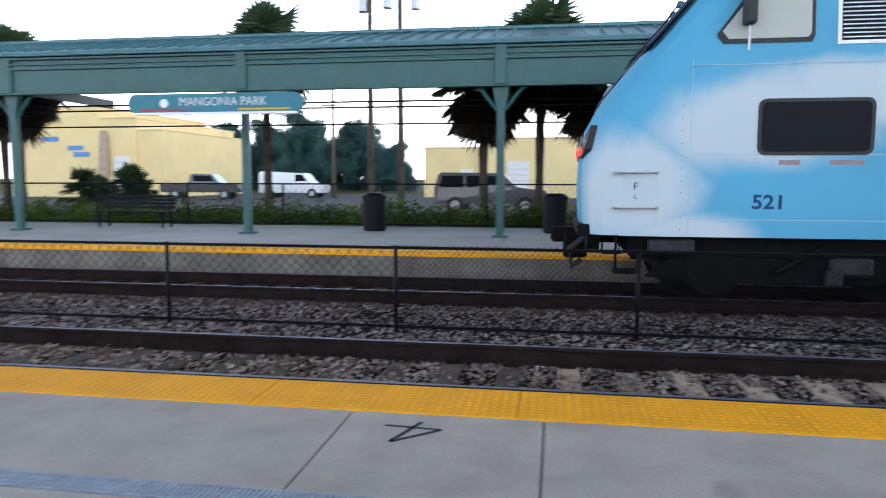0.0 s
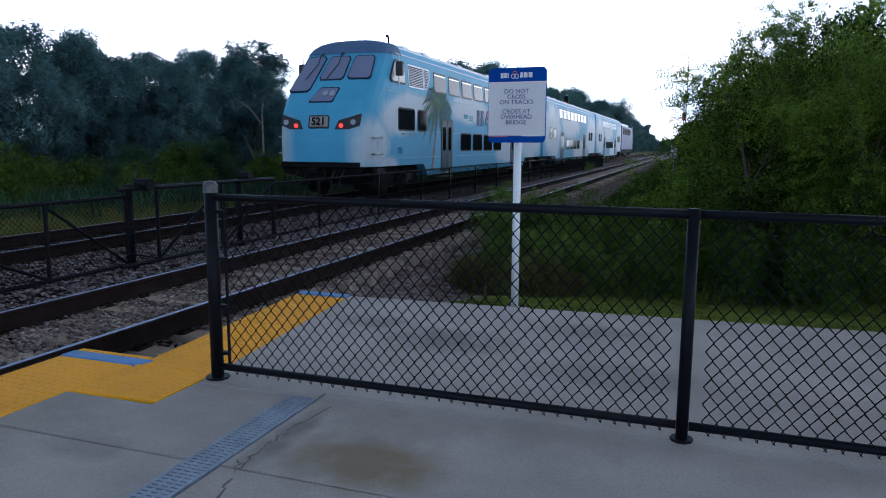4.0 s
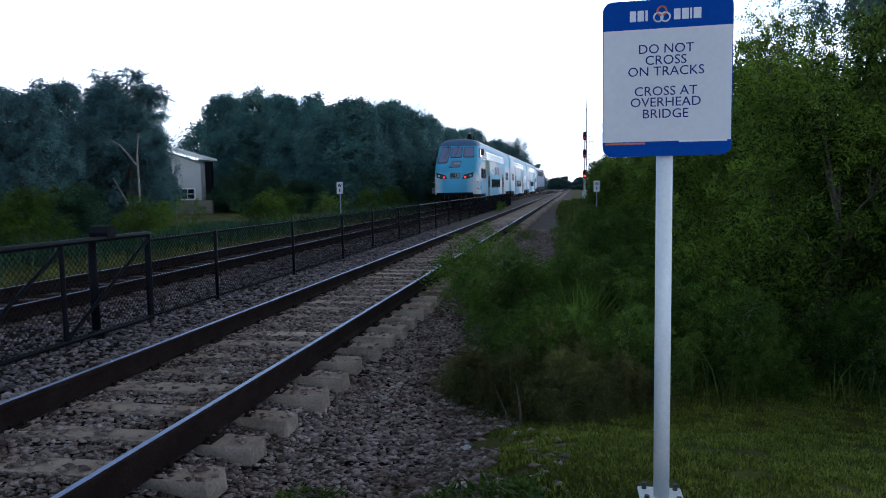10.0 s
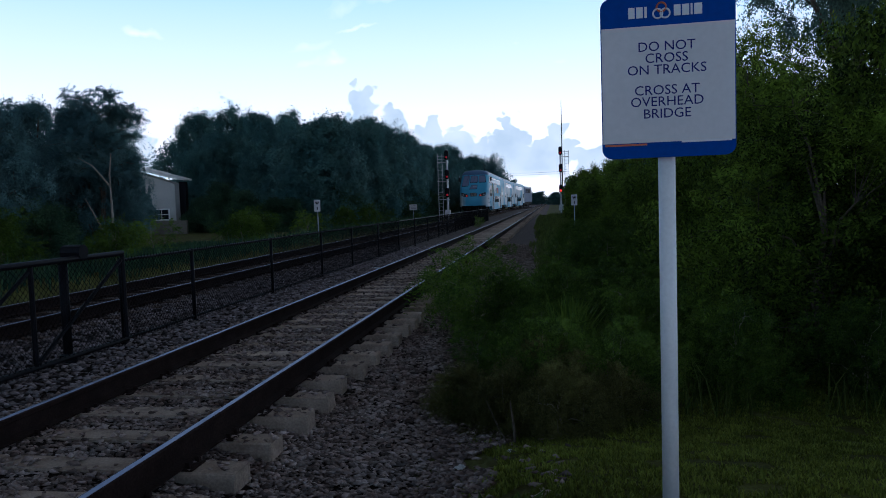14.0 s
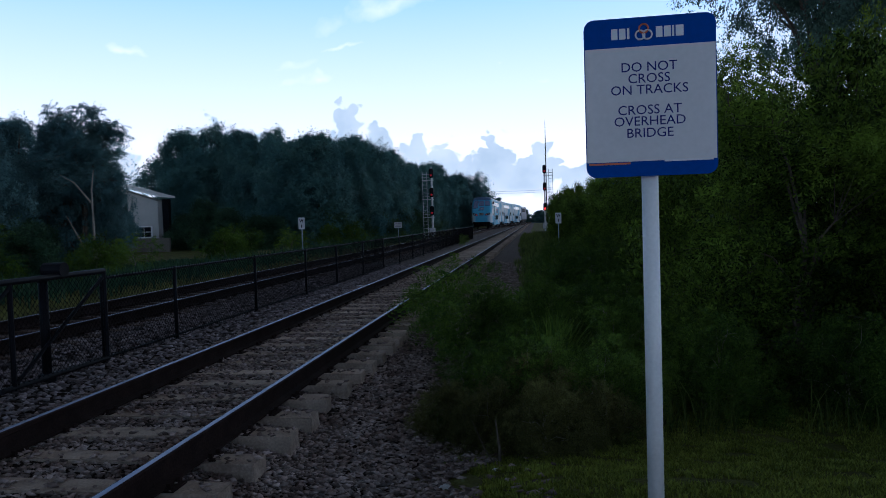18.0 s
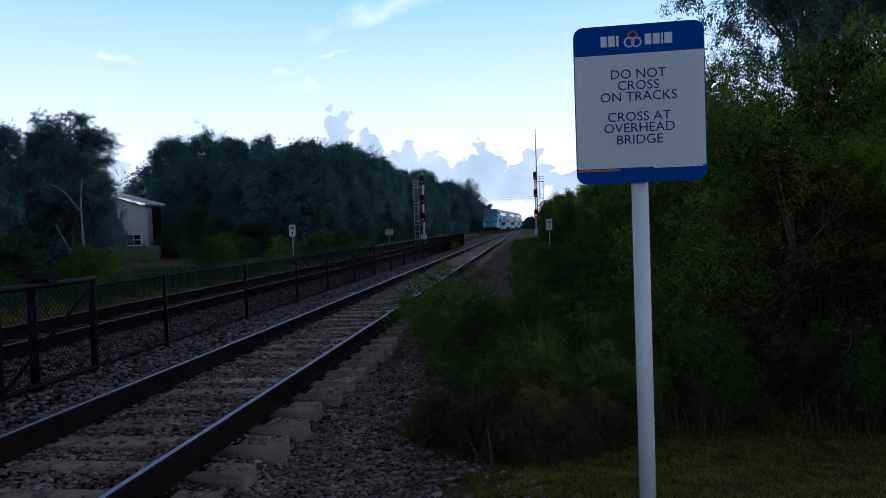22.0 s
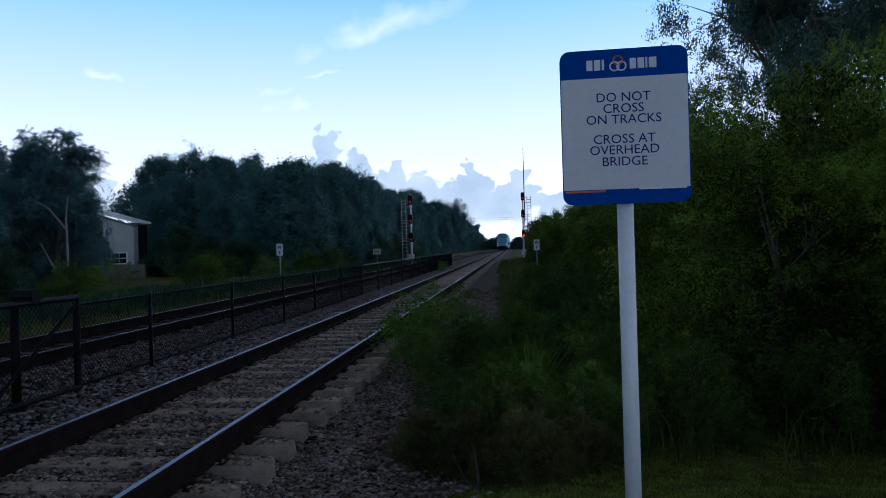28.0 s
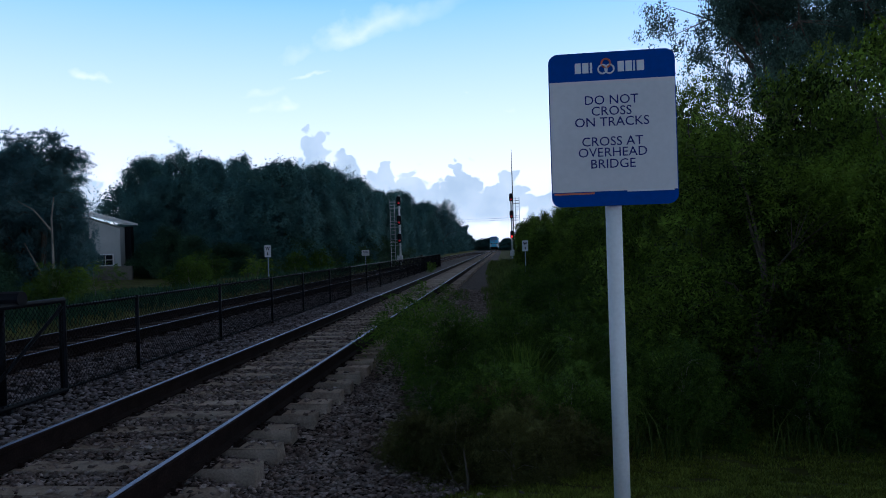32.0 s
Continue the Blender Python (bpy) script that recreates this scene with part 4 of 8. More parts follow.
def track_fence():
    """The fence between the two tracks, with a pair of gates in it."""
    ob = empty("chain_link_fence", pose(-3.08, 0, -0.24), "black chain-link fence between the two tracks", "fence")
    h = 1.10

    def panel(a, b, fine):
        part("top_rail", tubed([(0, a, h - 0.03), (0, b, h - 0.03)], 0.02, 8), M["fence"], ob)
        part("bottom_rail", tubed([(0, a, 0.06), (0, b, 0.06)], 0.018, 8), M["fence"], ob)
        me = chain_mesh(b - a - 0.08, 0.05, h - 0.02, 0.037 if fine else 0.07, 0.0034 if fine else 0.0041, fine)
        part_of("chain_link", me, M["wire"], ob, "woven black wire mesh").matrix_local = pose(0.02, a + 0.04, 0, 0, 0, 90)

    left = [-22.3, -19.3, -16.3, -13.2, -10.2, -7.07, -4.08, -1.06]
    right = [8.3, 10.12, 13.22, 16.28, 18.9] + [21.9 + 3.03 * i for i in range(14)]
    for y in left[:-1] + right:
        fence_post(ob, 0, y, 0, h, 0.028, False)
    for run in (left, right):
        for a, b in zip(run, run[1:]):
            panel(a, b, -8 < a < 24)
    for y in (-1.06, 4.62, 7.23):
        fence_post(ob, 0, y, 0, 1.2 if y == 4.62 else 1.15, 0.05, True)
        part("footing", tubed([(0, y, -0.03), (0, y, 0.09), (0, y, 0.1)], [0.1, 0.095, 0.06], 12), M["fence"], ob, "black collar at the foot of the post")
    part("latch_box", tubed([(-0.1, 7.41, 1.24), (0.14, 7.41, 1.24)], 0.085, 14), M["fence"], ob, "round black latch housing")
    part("latch_box", tubed([(0.0, 4.8, 1.22), (0.24, 4.8, 1.22)], 0.09, 14), M["fence"], ob, "round black latch housing")
    # swinging gates with diagonal braces
    for a, b, flip in ((-0.93, 4.55, False), (4.3, 8.2, True)):
        g = empty("fence_gate", pose(-2.98 if flip else -3.08, 0, -0.24), "closed black chain-link gate with diagonal braces", "gate", "gates between the tracks")
        posts, top = ([5.06, 6.6, b], 1.17) if flip else ([a, 1.1, 3.2, b], 1.06)
        part("top_rail", tubed([(0, a, top), (0, b, top)], 0.034 if flip else 0.026, 12), M["fence"], g)
        part("bottom_rail", tubed([(0, a, 0.08), (0, b, 0.08)], 0.03 if flip else 0.026, 12), M["fence"], g)
        for y in posts:
            part("upright", tubed([(0, y, 0.05), (0, y, top)], 0.027, 10), M["fence"], g)
        for p, q in zip(posts, posts[1:]):
            part("diagonal_brace", tubed([(0.0, p + 0.03, 1.0), (0.0, q - 0.03, 0.1)] if not flip else [(0.0, p + 0.03, 0.12), (0.0, q - 0.03, top - 0.08)], 0.022, 8), M["fence"], g)
        if flip:
            part("low_brace", tubed([(0.0, a, 0.3), (0.0, 5.06, 0.1)], 0.014, 8), M["fence"], g)
        me = chain_mesh(b - a - 0.08, 0.07, 1.07 if not flip else 1.15, 0.037, 0.0034)
        part_of("chain_link", me, M["wire"], g, "woven black wire mesh").matrix_local = pose(0.02, a + 0.04, 0, 0, 0, 90)


track_fence()


# ---- the warning sign at the platform's end ----
def warning_sign(at, turn, lean, scale_lines, tall, w, h, name_label, group):
    ob = empty("warning_sign", at, name_label, "sign", group)
    up = Matrix.Rotation(radians(lean), 4, "Y")
    post = tubed([(0, 0, 0.02), (0, 0, tall)], 0.038, 16)
    post.transform(up)
    part("post", post, M["white_post"], ob, "round white painted steel post", smooth=True)
    bm = boxed(-0.105, 0.105, -0.105, 0.105, 0, 0.018, 0.004)
    part("base_plate", bm, M["white_post"], ob)
    for sx in (-1, 1):
        for sy in (-1, 1):
            b = tubed([(sx * 0.075, sy * 0.075, 0.018), (sx * 0.075, sy * 0.075, 0.05)], 0.012, 6)
            part("bolt", b, M["gear_bolt"], ob)
    m = up @ pose(0, 0, tall - 0.02 + h / 2, 0, 0, turn)
    face = Matrix(((1, 0, 0, 0), (0, 0, -1, 0), (0, 1, 0, 0), (0, 0, 0, 1)))
    bm = prism(bmesh.new(), rounded(w, h, 0.045), "y", -0.066, -0.046)
    bm.transform(m)
    board = part("board", bm, M["sign_blue"], ob, "blue sign board with rounded corners")
    top, foot = h * 0.185, h * 0.095
    bm = prism(bmesh.new(), ((-w / 2 + 0.004, -h / 2 + foot), (w / 2 - 0.004, -h / 2 + foot), (w / 2 - 0.004, h / 2 - top), (-w / 2 + 0.004, h / 2 - top)), "y", -0.0685, -0.0662)
    bm.transform(m)
    part("white_panel", bm, M["sign_white"], board, "off-white message panel")
    for x0, x1, mt, dz in ((-w / 2 + 0.012, -w * 0.16, "sign_orange", 0.0), (w * 0.1, w / 2 - 0.02, "sign_pale", 0.006)):
        bm = boxed(x0, x1, -0.0705, -0.067, -h / 2 + foot - 0.012 + dz, -h / 2 + foot - 0.004 + dz)
        bm.transform(m)
        part("stripe", bm, M[mt], board)
    # the operator's mark: bars for the name round a three-looped knot
    for x0, x1 in ((-0.164, -0.137), (-0.13, -0.102), (-0.095, -0.085), (0.03, 0.058), (0.065, 0.094), (0.1, 0.108), (0.115, 0.148)):
        bm = boxed(x0, x1, -0.069, -0.066, h / 2 - top * 0.72, h / 2 - top * 0.36)
        bm.transform(m)
        part("name_bar", bm, M["sign_pale"], board)
    for k in range(3):
        a = radians(90 + 120 * k)
        c = Vector((-0.023 + 0.018 * math.cos(a), -0.068, h / 2 - top * 0.54 + 0.018 * math.sin(a)))
        ring = [(c.x + 0.02 * math.cos(t * math.pi / 8), c.y, c.z + 0.02 * math.sin(t * math.pi / 8)) for t in range(17)]
        bm = tube(bmesh.new(), ring, 0.004, 6, False)
        bm.transform(m)
        part("knot_loop", bm, M["sign_orange"] if k == 0 else M["sign_pale"], board)
    if scale_lines:
        for text, z in (("DO NOT", 0.131), ("CROSS", 0.080), ("ON TRACKS", 0.030), ("CROSS AT", -0.060), ("OVERHEAD", -0.110), ("BRIDGE", -0.163)):
            lettering("lettering", text, 0.0595, M["sign_text"], board, m @ pose(-0.004, -0.0692, z) @ face, 0.0012, 1.02)
    else:
        for z in (0.16, 0.11, 0.055, -0.035, -0.09, -0.14):
            bm = boxed(-w * 0.24, w * 0.24, -0.0705, -0.068, z * h / 0.68 - 0.012, z * h / 0.68 + 0.012)
            bm.transform(m)
            part("text_bar", bm, M["sign_grey"], board)
    return ob


warning_sign(pose(2.905, 3.37, -0.075), -2.0, -0.1, True, 1.699, 0.572, 0.709, "white post sign with blue bands forbidding crossing the tracks", "warning signs at the platform ends")
warning_sign(pose(-9.3, 3.8, 0.2), 45.0, 0.0, False, 1.62, 0.42, 0.74, "small white post sign with blue bands across the tracks", "warning signs at the platform ends")


# ---- the train ----
def livery(name, clouds, blue, pale):
    """Sky-blue wrap with soft white clouds; clouds are (y, z, reach y, reach z) on the car's flanks."""
    m = bpy.data.materials.new(name)
    m.use_nodes = True
    n, l = m.node_tree.nodes, m.node_tree.links
    b = n["Principled BSDF"]
    b.inputs["Roughness"].default_value, b.inputs["Coat Weight"].default_value, b.inputs["Coat Roughness"].default_value = 0.55, 0.05, 0.2
    b.inputs["Specular IOR Level"].default_value = 0.22
    tc = n.new("ShaderNodeTexCoord")
    warp = n.new("ShaderNodeTexNoise")
    warp.inputs["Scale"].default_value, warp.inputs["Detail"].default_value = 0.9, 5
    l.new(tc.outputs["Object"], warp.inputs["Vector"])
    total = None
    for y, z, ry, rz in clouds:
        mp = n.new("ShaderNodeMapping")
        mp.vector_type = "POINT"
        mp.inputs["Scale"].default_value = (0.0, 1 / ry, 1 / rz)
        mp.inputs["Location"].default_value = (0.0, -y / ry, -z / rz)
        gr = n.new("ShaderNodeTexGradient")
        gr.gradient_type = "SPHERICAL"
        l.new(tc.outputs["Object"], mp.inputs[0]), l.new(mp.outputs[0], gr.inputs[0])
        if total is None:
            total = gr.outputs["Fac"]
        else:
            mx = n.new("ShaderNodeMath")
            mx.operation = "MAXIMUM"
            l.new(total, mx.inputs[0]), l.new(gr.outputs["Fac"], mx.inputs[1])
            total = mx.outputs[0]
    ad = n.new("ShaderNodeMath")
    ad.operation = "MULTIPLY_ADD"
    ad.inputs[1].default_value = 0.75
    l.new(warp.outputs[0], ad.inputs[0])
    l.new(total, ad.inputs[2])
    # the front stays blue between the flanks
    side = n.new("ShaderNodeSeparateXYZ")
    l.new(tc.outputs["Object"], side.inputs[0])
    ab = n.new("ShaderNodeMath")
    ab.operation = "ABSOLUTE"
    l.new(side.outputs["X"], ab.inputs[0])
    fl = n.new("ShaderNodeMapRange")
    fl.inputs[1].default_value, fl.inputs[2].default_value = 0.75, 1.25
    l.new(ab.outputs[0], fl.inputs[0])
    edge = n.new("ShaderNodeMapRange")
    edge.interpolation_type = "SMOOTHSTEP"
    edge.inputs[1].default_value, edge.inputs[2].default_value = 0.52, 0.92
    l.new(ad.outputs[0], edge.inputs[0])
    fac = n.new("ShaderNodeMath")
    fac.operation = "MULTIPLY"
    l.new(edge.outputs[0], fac.inputs[0]), l.new(fl.outputs[0], fac.inputs[1])
    tone = n.new("ShaderNodeMix")
    tone.data_type = "RGBA"
    tone.inputs["A"].default_value, tone.inputs["B"].default_value = (*blue, 1), (*(c * 0.72 for c in blue), 1)
    l.new(warp.outputs[0], tone.inputs["Factor"])
    mix = n.new("ShaderNodeMix")
    mix.data_type = "RGBA"
    l.new(fac.outputs[0], mix.inputs["Factor"]), l.new(tone.outputs["Result"], mix.inputs["A"])
    mix.inputs["B"].default_value = (*pale, 1)
    l.new(mix.outputs["Result"], b.inputs["Base Color"])
    return m


BLUE, PALE = (0.09, 0.375, 0.56), (0.45, 0.52, 0.55)
M["cab_wrap"] = livery("sky_wrap_cab_car", ((0.5, 1.5, 1.4, 1.25), (1.9, 2.35, 1.9, 0.95), (3.7, 2.8, 1.9, 0.6), (1.2, 0.95, 1.35, 0.5), (9.5, 2.9, 3.6, 0.8), (15.5, 1.4, 3.2, 1.0), (20.5, 1.9, 4.0, 1.9)), BLUE, PALE)
M["coach_wrap"] = livery("sky_wrap_coach", ((3, 2.4, 4.5, 2.6), (10, 3.0, 5.5, 1.5), (14.5, 1.2, 4.0, 1.2), (21, 2.3, 4.5, 2.6)), (0.10, 0.35, 0.52), PALE)
M["door_grey"] = material("grey_blue_door", (0.032, 0.068, 0.088), 0.45, 0.0, gloss=0.15, vary=0.1, bump=0.0)
M["train_roof"] = material("silver_train_roof", (0.55, 0.58, 0.62), 0.4, 0.3, vary=0.15, scale=2, fine=20, bump=0.03)
M["gear_grey"] = material("grimy_grey_gear", (0.045, 0.045, 0.05), 0.7, vary=0.4, bump=0.1, gloss=0.15)
M["seam"] = material("pale_blue_seam", (0.36, 0.46, 0.52), 0.5, vary=0.1, bump=0.0, gloss=0.2)
M["seal"] = material("dark_blue_window_seal", (0.012, 0.028, 0.055), 0.5, vary=0.1, bump=0.0, gloss=0.2)
M["plate_grey"] = material("grey_number_plate", (0.30, 0.27, 0.25), 0.5, vary=0.1, bump=0.0, gloss=0.1)
M["ceiling_lamp"] = glow("warm_ceiling_lamp", (1.0, 0.93, 0.75), 0.35)
M["train_collar"] = material("dark_blue_collar", (0.075, 0.135, 0.24), 0.5, vary=0.15, bump=0.0, gloss=0.2)
M["print_trunk"] = material("printed_palm_trunk", (0.34, 0.17, 0.085), 0.4, vary=0.3, scale=12, fine=40, bump=0.0, gloss=0.05)
M["print_leaf"] = material("printed_palm_leaf", (0.035, 0.10, 0.115), 0.55, vary=0.4, scale=3, fine=40, bump=0.0, gloss=0.05, tint=(0.10, 0.17, 0.09))
M["navy"] = material("navy_print", (0.025, 0.06, 0.14), 0.4, vary=0.05, bump=0.0, gloss=0.05)
M["teal"] = material("teal_print", (0.05, 0.27, 0.33), 0.4, vary=0.05, bump=0.0, gloss=0.05)
M["red_print"] = material("red_print", (0.55, 0.04, 0.05), 0.4, vary=0.05, bump=0.0, gloss=0.05)
M["notice"] = material("faded_notice", (0.30, 0.22, 0.22), 0.5, vary=0.1, bump=0.0, gloss=0.05)
M["white_print"] = material("white_print", (0.75, 0.75, 0.76), 0.4, vary=0.05, bump=0.0)
M["amber_light"] = glow("red_marker_light", (1.0, 0.03, 0.02), 1.3)
M["lens"] = glass("clear_headlight_lens", (0.3, 0.32, 0.36), 0.1)
LEN = 23.5


def nose_y(z):
    pts = ((0.9, -0.14), (1.6, -0.17), (1.95, -0.15), (2.35, -0.09), (2.8, 0.15), (3.2, 0.48), (3.65, 0.88), (4.1, 1.27), (4.3, 1.45), (4.5, 1.68), (4.65, 2.0), (4.75, 2.5))
    for (z0, y0), (z1, y1) in zip(pts, pts[1:]):
        if z <= z1:
            return y0 + (y1 - y0) * max(0.0, (z - z0) / (z1 - z0))
    return pts[-1][1]


# half widths of the car body, from the sill to the crown of the roof
LEVELS = ((0.93, 1.5), (1.2, 1.5), (1.6, 1.5), (1.95, 1.5), (2.15, 1.5), (2.35, 1.5), (2.6, 1.5), (2.8, 1.5), (3.0, 1.5), (3.2, 1.495), (3.45, 1.48), (3.65, 1.465), (3.9, 1.445), (4.1, 1.425), (4.27, 1.405), (4.42, 1.34), (4.54, 1.2), (4.64, 0.92), (4.71, 0.5))


def roof_z(x):
    for (z0, w0), (z1, w1) in zip(LEVELS[14:], LEVELS[15:]):
        if w1 <= abs(x) <= w0:
            return z0 + (z1 - z0) * (w0 - abs(x)) / (w0 - w1)
    return LEVELS[-1][0]


def car_shell(cab):
    """The car body as stacked outlines, from the sill to the crown of the roof."""
    bm = bmesh.new()
    rings = []
    for z, w in LEVELS:
        f = nose_y(z) if cab else 0.0
        k = w / 1.5
        if cab:
            half = [(0.0, f), (0.55 * k, f + 0.01), (1.0 * k, f + 0.05), (1.22 * k, f + 0.13), (1.36 * k, f + 0.28), (1.45 * k, f + 0.55), (w, f + 1.0), (w, max(f + 1.3, 4.0))]
        else:
            half = [(0.0, f), (0.6 * k, f), (1.0 * k, f), (1.3 * k, f), (w - 0.05 * k, f), (w - 0.01, f + 0.02), (w, f + 0.06), (w, 4.0)]
        half += [(w, 12.0), (w, LEN - 0.08), (w - 0.03, LEN), (0.0, LEN)]
        ring = half + [(-x, y) for x, y in reversed(half[1:-1])]
        rings.append([bm.verts.new((x, y, z)) for x, y in ring])
    n = len(rings[0])
    for r0, r1 in zip(rings, rings[1:]):
        for i in range(n):
            bm.faces.new((r0[i], r0[(i + 1) % n], r1[(i + 1) % n], r1[i]))
    bm.faces.new(rings[0]), bm.faces.new(list(reversed(rings[-1])))
    bmesh.ops.recalc_face_normals(bm, faces=bm.faces)
    return bm


def flank(ob, name, outline, mat, parent=None, depth=0.012, side=1, sink=0.0, label=""):
    """A flat piece on the car's side: outline of (y, z)."""
    zc = sum(p[1] for p in outline) / len(outline)
    w = 1.5 if zc < 3.2 else 1.5 - (zc - 3.2) * 0.083
    bm = prism(bmesh.new(), outline, "x", side * (w - 0.02), side * (w + depth - sink))
    if zc > 3.25:
        for v in bm.verts:
            v.co.x -= side * (v.co.z - zc) * 0.083
    return part(name, bm, mat, parent or ob, label)


def rect(y0, y1, z0, z1, r=0.09):
    return rounded(y1 - y0, z1 - z0, r, 4, (y0 + y1) / 2, (z0 + z1) / 2)


def car_window(ob, y0, y1, z0, z1, side):
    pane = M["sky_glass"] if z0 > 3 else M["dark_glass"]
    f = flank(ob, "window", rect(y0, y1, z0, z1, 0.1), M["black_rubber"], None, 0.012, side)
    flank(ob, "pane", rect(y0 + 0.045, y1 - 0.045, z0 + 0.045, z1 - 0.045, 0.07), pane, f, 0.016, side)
    if z0 > 3:
        flank(ob, "ceiling_lamp", rect(y0 + 0.1, y1 - 0.1, z1 - 0.115, z1 - 0.075, 0.015), M["ceiling_lamp"], f, 0.018, side)


def car_door(ob, y0, y1, side):
    d = flank(ob, "door", rect(y0 - 0.06, y1 + 0.06, 0.62, 2.46, 0.08), M["black_rubber"], None, 0.006, side, label="double sliding door with oval windows")
    mid = (y0 + y1) / 2
    for a, b in ((y0, mid - 0.02), (mid + 0.02, y1)):
        leaf = flank(ob, "door_leaf", rect(a, b, 0.66, 2.42, 0.03), M["door_grey"], d, 0.014, side)
        flank(ob, "door_window", rect(a + 0.12, b - 0.12, 1.35, 2.2, 0.13), M["dark_glass"], d, 0.02, side)
    for z in (0.42, 0.56):
        part("step", boxed(side * 1.25, side * 1.52, y0, y1, z, z + 0.03) if side > 0 else boxed(-1.52, -1.25, y0, y1, z, z + 0.03), M["steel"], ob)


def bogie(ob, y):
    b = part("bogie", boxed(-1.15, 1.15, y - 1.75, y + 1.75, 0.38, 0.62, 0.05), M["dark_metal"], ob, "dark steel bogie")
    for s in (-1, 1):
        part("side_frame", prism(bmesh.new(), ((y - 1.9, 0.35), (y - 1.6, 0.6), (y - 0.6, 0.78), (y + 0.6, 0.78), (y + 1.6, 0.6), (y + 1.9, 0.35), (y + 0.9, 0.3), (y - 0.9, 0.3)), "x", s * 1.02, s * 1.18), M["dark_metal"], b)
        part("damper", tubed([(s * 1.24, y - 0.25, 0.45), (s * 1.24, y + 0.35, 0.8)], 0.05, 8), M["dark_metal"], b)
        part("equipment_box", boxed(*sorted((s * 1.1, s * 1.32)), y + 0.45, y + 1.0, 0.4, 0.62, 0.02), M["dark_metal"], b, "dark brake equipment box")
        for a in (-1.28, 1.28):
            w = tubed([(s * 0.70, y + a, 0.44), (s * 0.80, y + a, 0.44)], 0.43, 22)
            part("wheel", w, M["dark_metal"], b, "dark steel wheel")
            part("axle_box", boxed(*sorted((s * 1.0, s * 1.22)), y + a - 0.16, y + a + 0.16, 0.3, 0.58, 0.03), M["dark_metal"], b)
            part("coil_spring", tubed([(s * 1.1, y + a, 0.56), (s * 1.1, y + a, 0.86)], 0.1, 10), M["dark_metal"], b)


def car(cab, name, label):
    ob = empty(name, pose(0, 0, 0), label, "train", "cars of the departing train")
    wrap = M["cab_wrap"] if cab else M["coach_wrap"]
    part("body", car_shell(cab), wrap, ob, "sky-blue body wrap with white clouds", smooth=False)
    sill = prism(bmesh.new(), ((4.2, 0.94), (4.62, 0.55), (LEN - 4.62, 0.55), (LEN - 4.2, 0.94)), "x", -1.498, 1.498)
    part("lower_body", sill, wrap, ob)
    part("underframe", boxed(-1.2, 1.2, 0.5 if cab else 0.3, LEN - 0.3, 0.62, 0.95, 0.03), M["dark_metal"], ob, "dark underframe")
    # ribbed roof with a pale eave rail
    for s in (-1, 1):
        part("eave_rail", boxed(*sorted((s * 1.30, s * 1.415)), 2.1 if cab else 0.1, LEN - 0.05, 4.25, 4.285, 0.01), M["train_roof"], ob, "pale eave rail")
    for k in range(9):
        x = -1.28 + 0.32 * k
        z = roof_z(x)
        part("roof_rib", boxed(x - 0.05, x + 0.05, 2.5 if cab else 0.2, LEN - 0.1, z - 0.03, z + 0.018, 0.01), M["train_roof"], ob, "silver ribbed roof strip")
    for y in (3.4, 5.2, 9.0, 13.0, 17.0):
        part("roof_vent", boxed(0.7, 1.1, y, y + 0.5, 4.5, 4.66, 0.03), M["train_roof"], ob)
    for z in (1.16, 1.99, 3.12):
        for s in (-1, 1):
            part("body_seam", boxed(*sorted((s * 1.497, s * 1.505)), 1.2 if cab else 0.1, LEN - 0.1, z - 0.005, z + 0.005), M["seam"], ob, "thin pale seam line")
    for s in (-1, 1):
        for k in range(8):
            y = 5.22 + 1.568 * k
            car_window(ob, y, y + 1.3, 3.34, 4.02, s)
        for k in range(4):
            y = 8.17 + 1.585 * k
            car_window(ob, y, y + 1.37, 1.32, 2.02, s)
        for y0, y1 in ((2.03, 3.40), (3.62, 4.44)) if cab else ((2.0, 2.75), (3.3, 4.05)):
            car_window(ob, y0, y1, 1.98, 2.69, s)
        for y0, y1 in ((19.3, 20.2), (20.6, 21.5)):
            car_window(ob, y0, y1, 1.98, 2.69, s)
        car_door(ob, 5.97, 7.13, s)
        car_door(ob, 16.15, 17.35, s)
    bogie(ob, 2.65)
    bogie(ob, LEN - 2.65)
    part("gangway", boxed(-0.55, 0.55, LEN - 0.02, LEN + 0.32, 1.0, 3.1, 0.03), M["black_rubber"], ob, "black rubber gangway between cars")
    if not cab:
        part("gangway", boxed(-0.55, 0.55, -0.32, 0.02, 1.0, 3.1, 0.03), M["black_rubber"], ob, "black rubber gangway between cars")
    part("coupler", boxed(-0.14, 0.14, -0.55 if cab else -0.35, 1.0, 0.72, 0.95, 0.04), M["dark_metal"], ob)
    part("coupler", boxed(-0.14, 0.14, LEN - 1, LEN + 0.35, 0.72, 0.95, 0.04), M["dark_metal"], ob)
    return ob


def slope_piece(ob, name, quad, mat, lift, parent=None, label="", thick=0.03):
    """A flat pane on the sloping front: corners (x, z) laid on the nose profile."""
    outer = [Vector((x, nose_y(z) + 0.012 * abs(x) - lift * 0.75, z + lift * 0.66)) for x, z in quad]
    bm = bmesh.new()
    a = [bm.verts.new(p) for p in outer]
    b = [bm.verts.new(p + Vector((0, thick * 0.75, -thick * 0.66))) for p in outer]
    bm.faces.new(a), bm.faces.new(list(reversed(b)))
    for i in range(len(a)):
        bm.faces.new((a[i], b[i], b[(i + 1) % len(a)], a[(i + 1) % len(a)]))
    bmesh.ops.recalc_face_normals(bm, faces=bm.faces)
    return part(name, bm, mat, parent or ob, label)


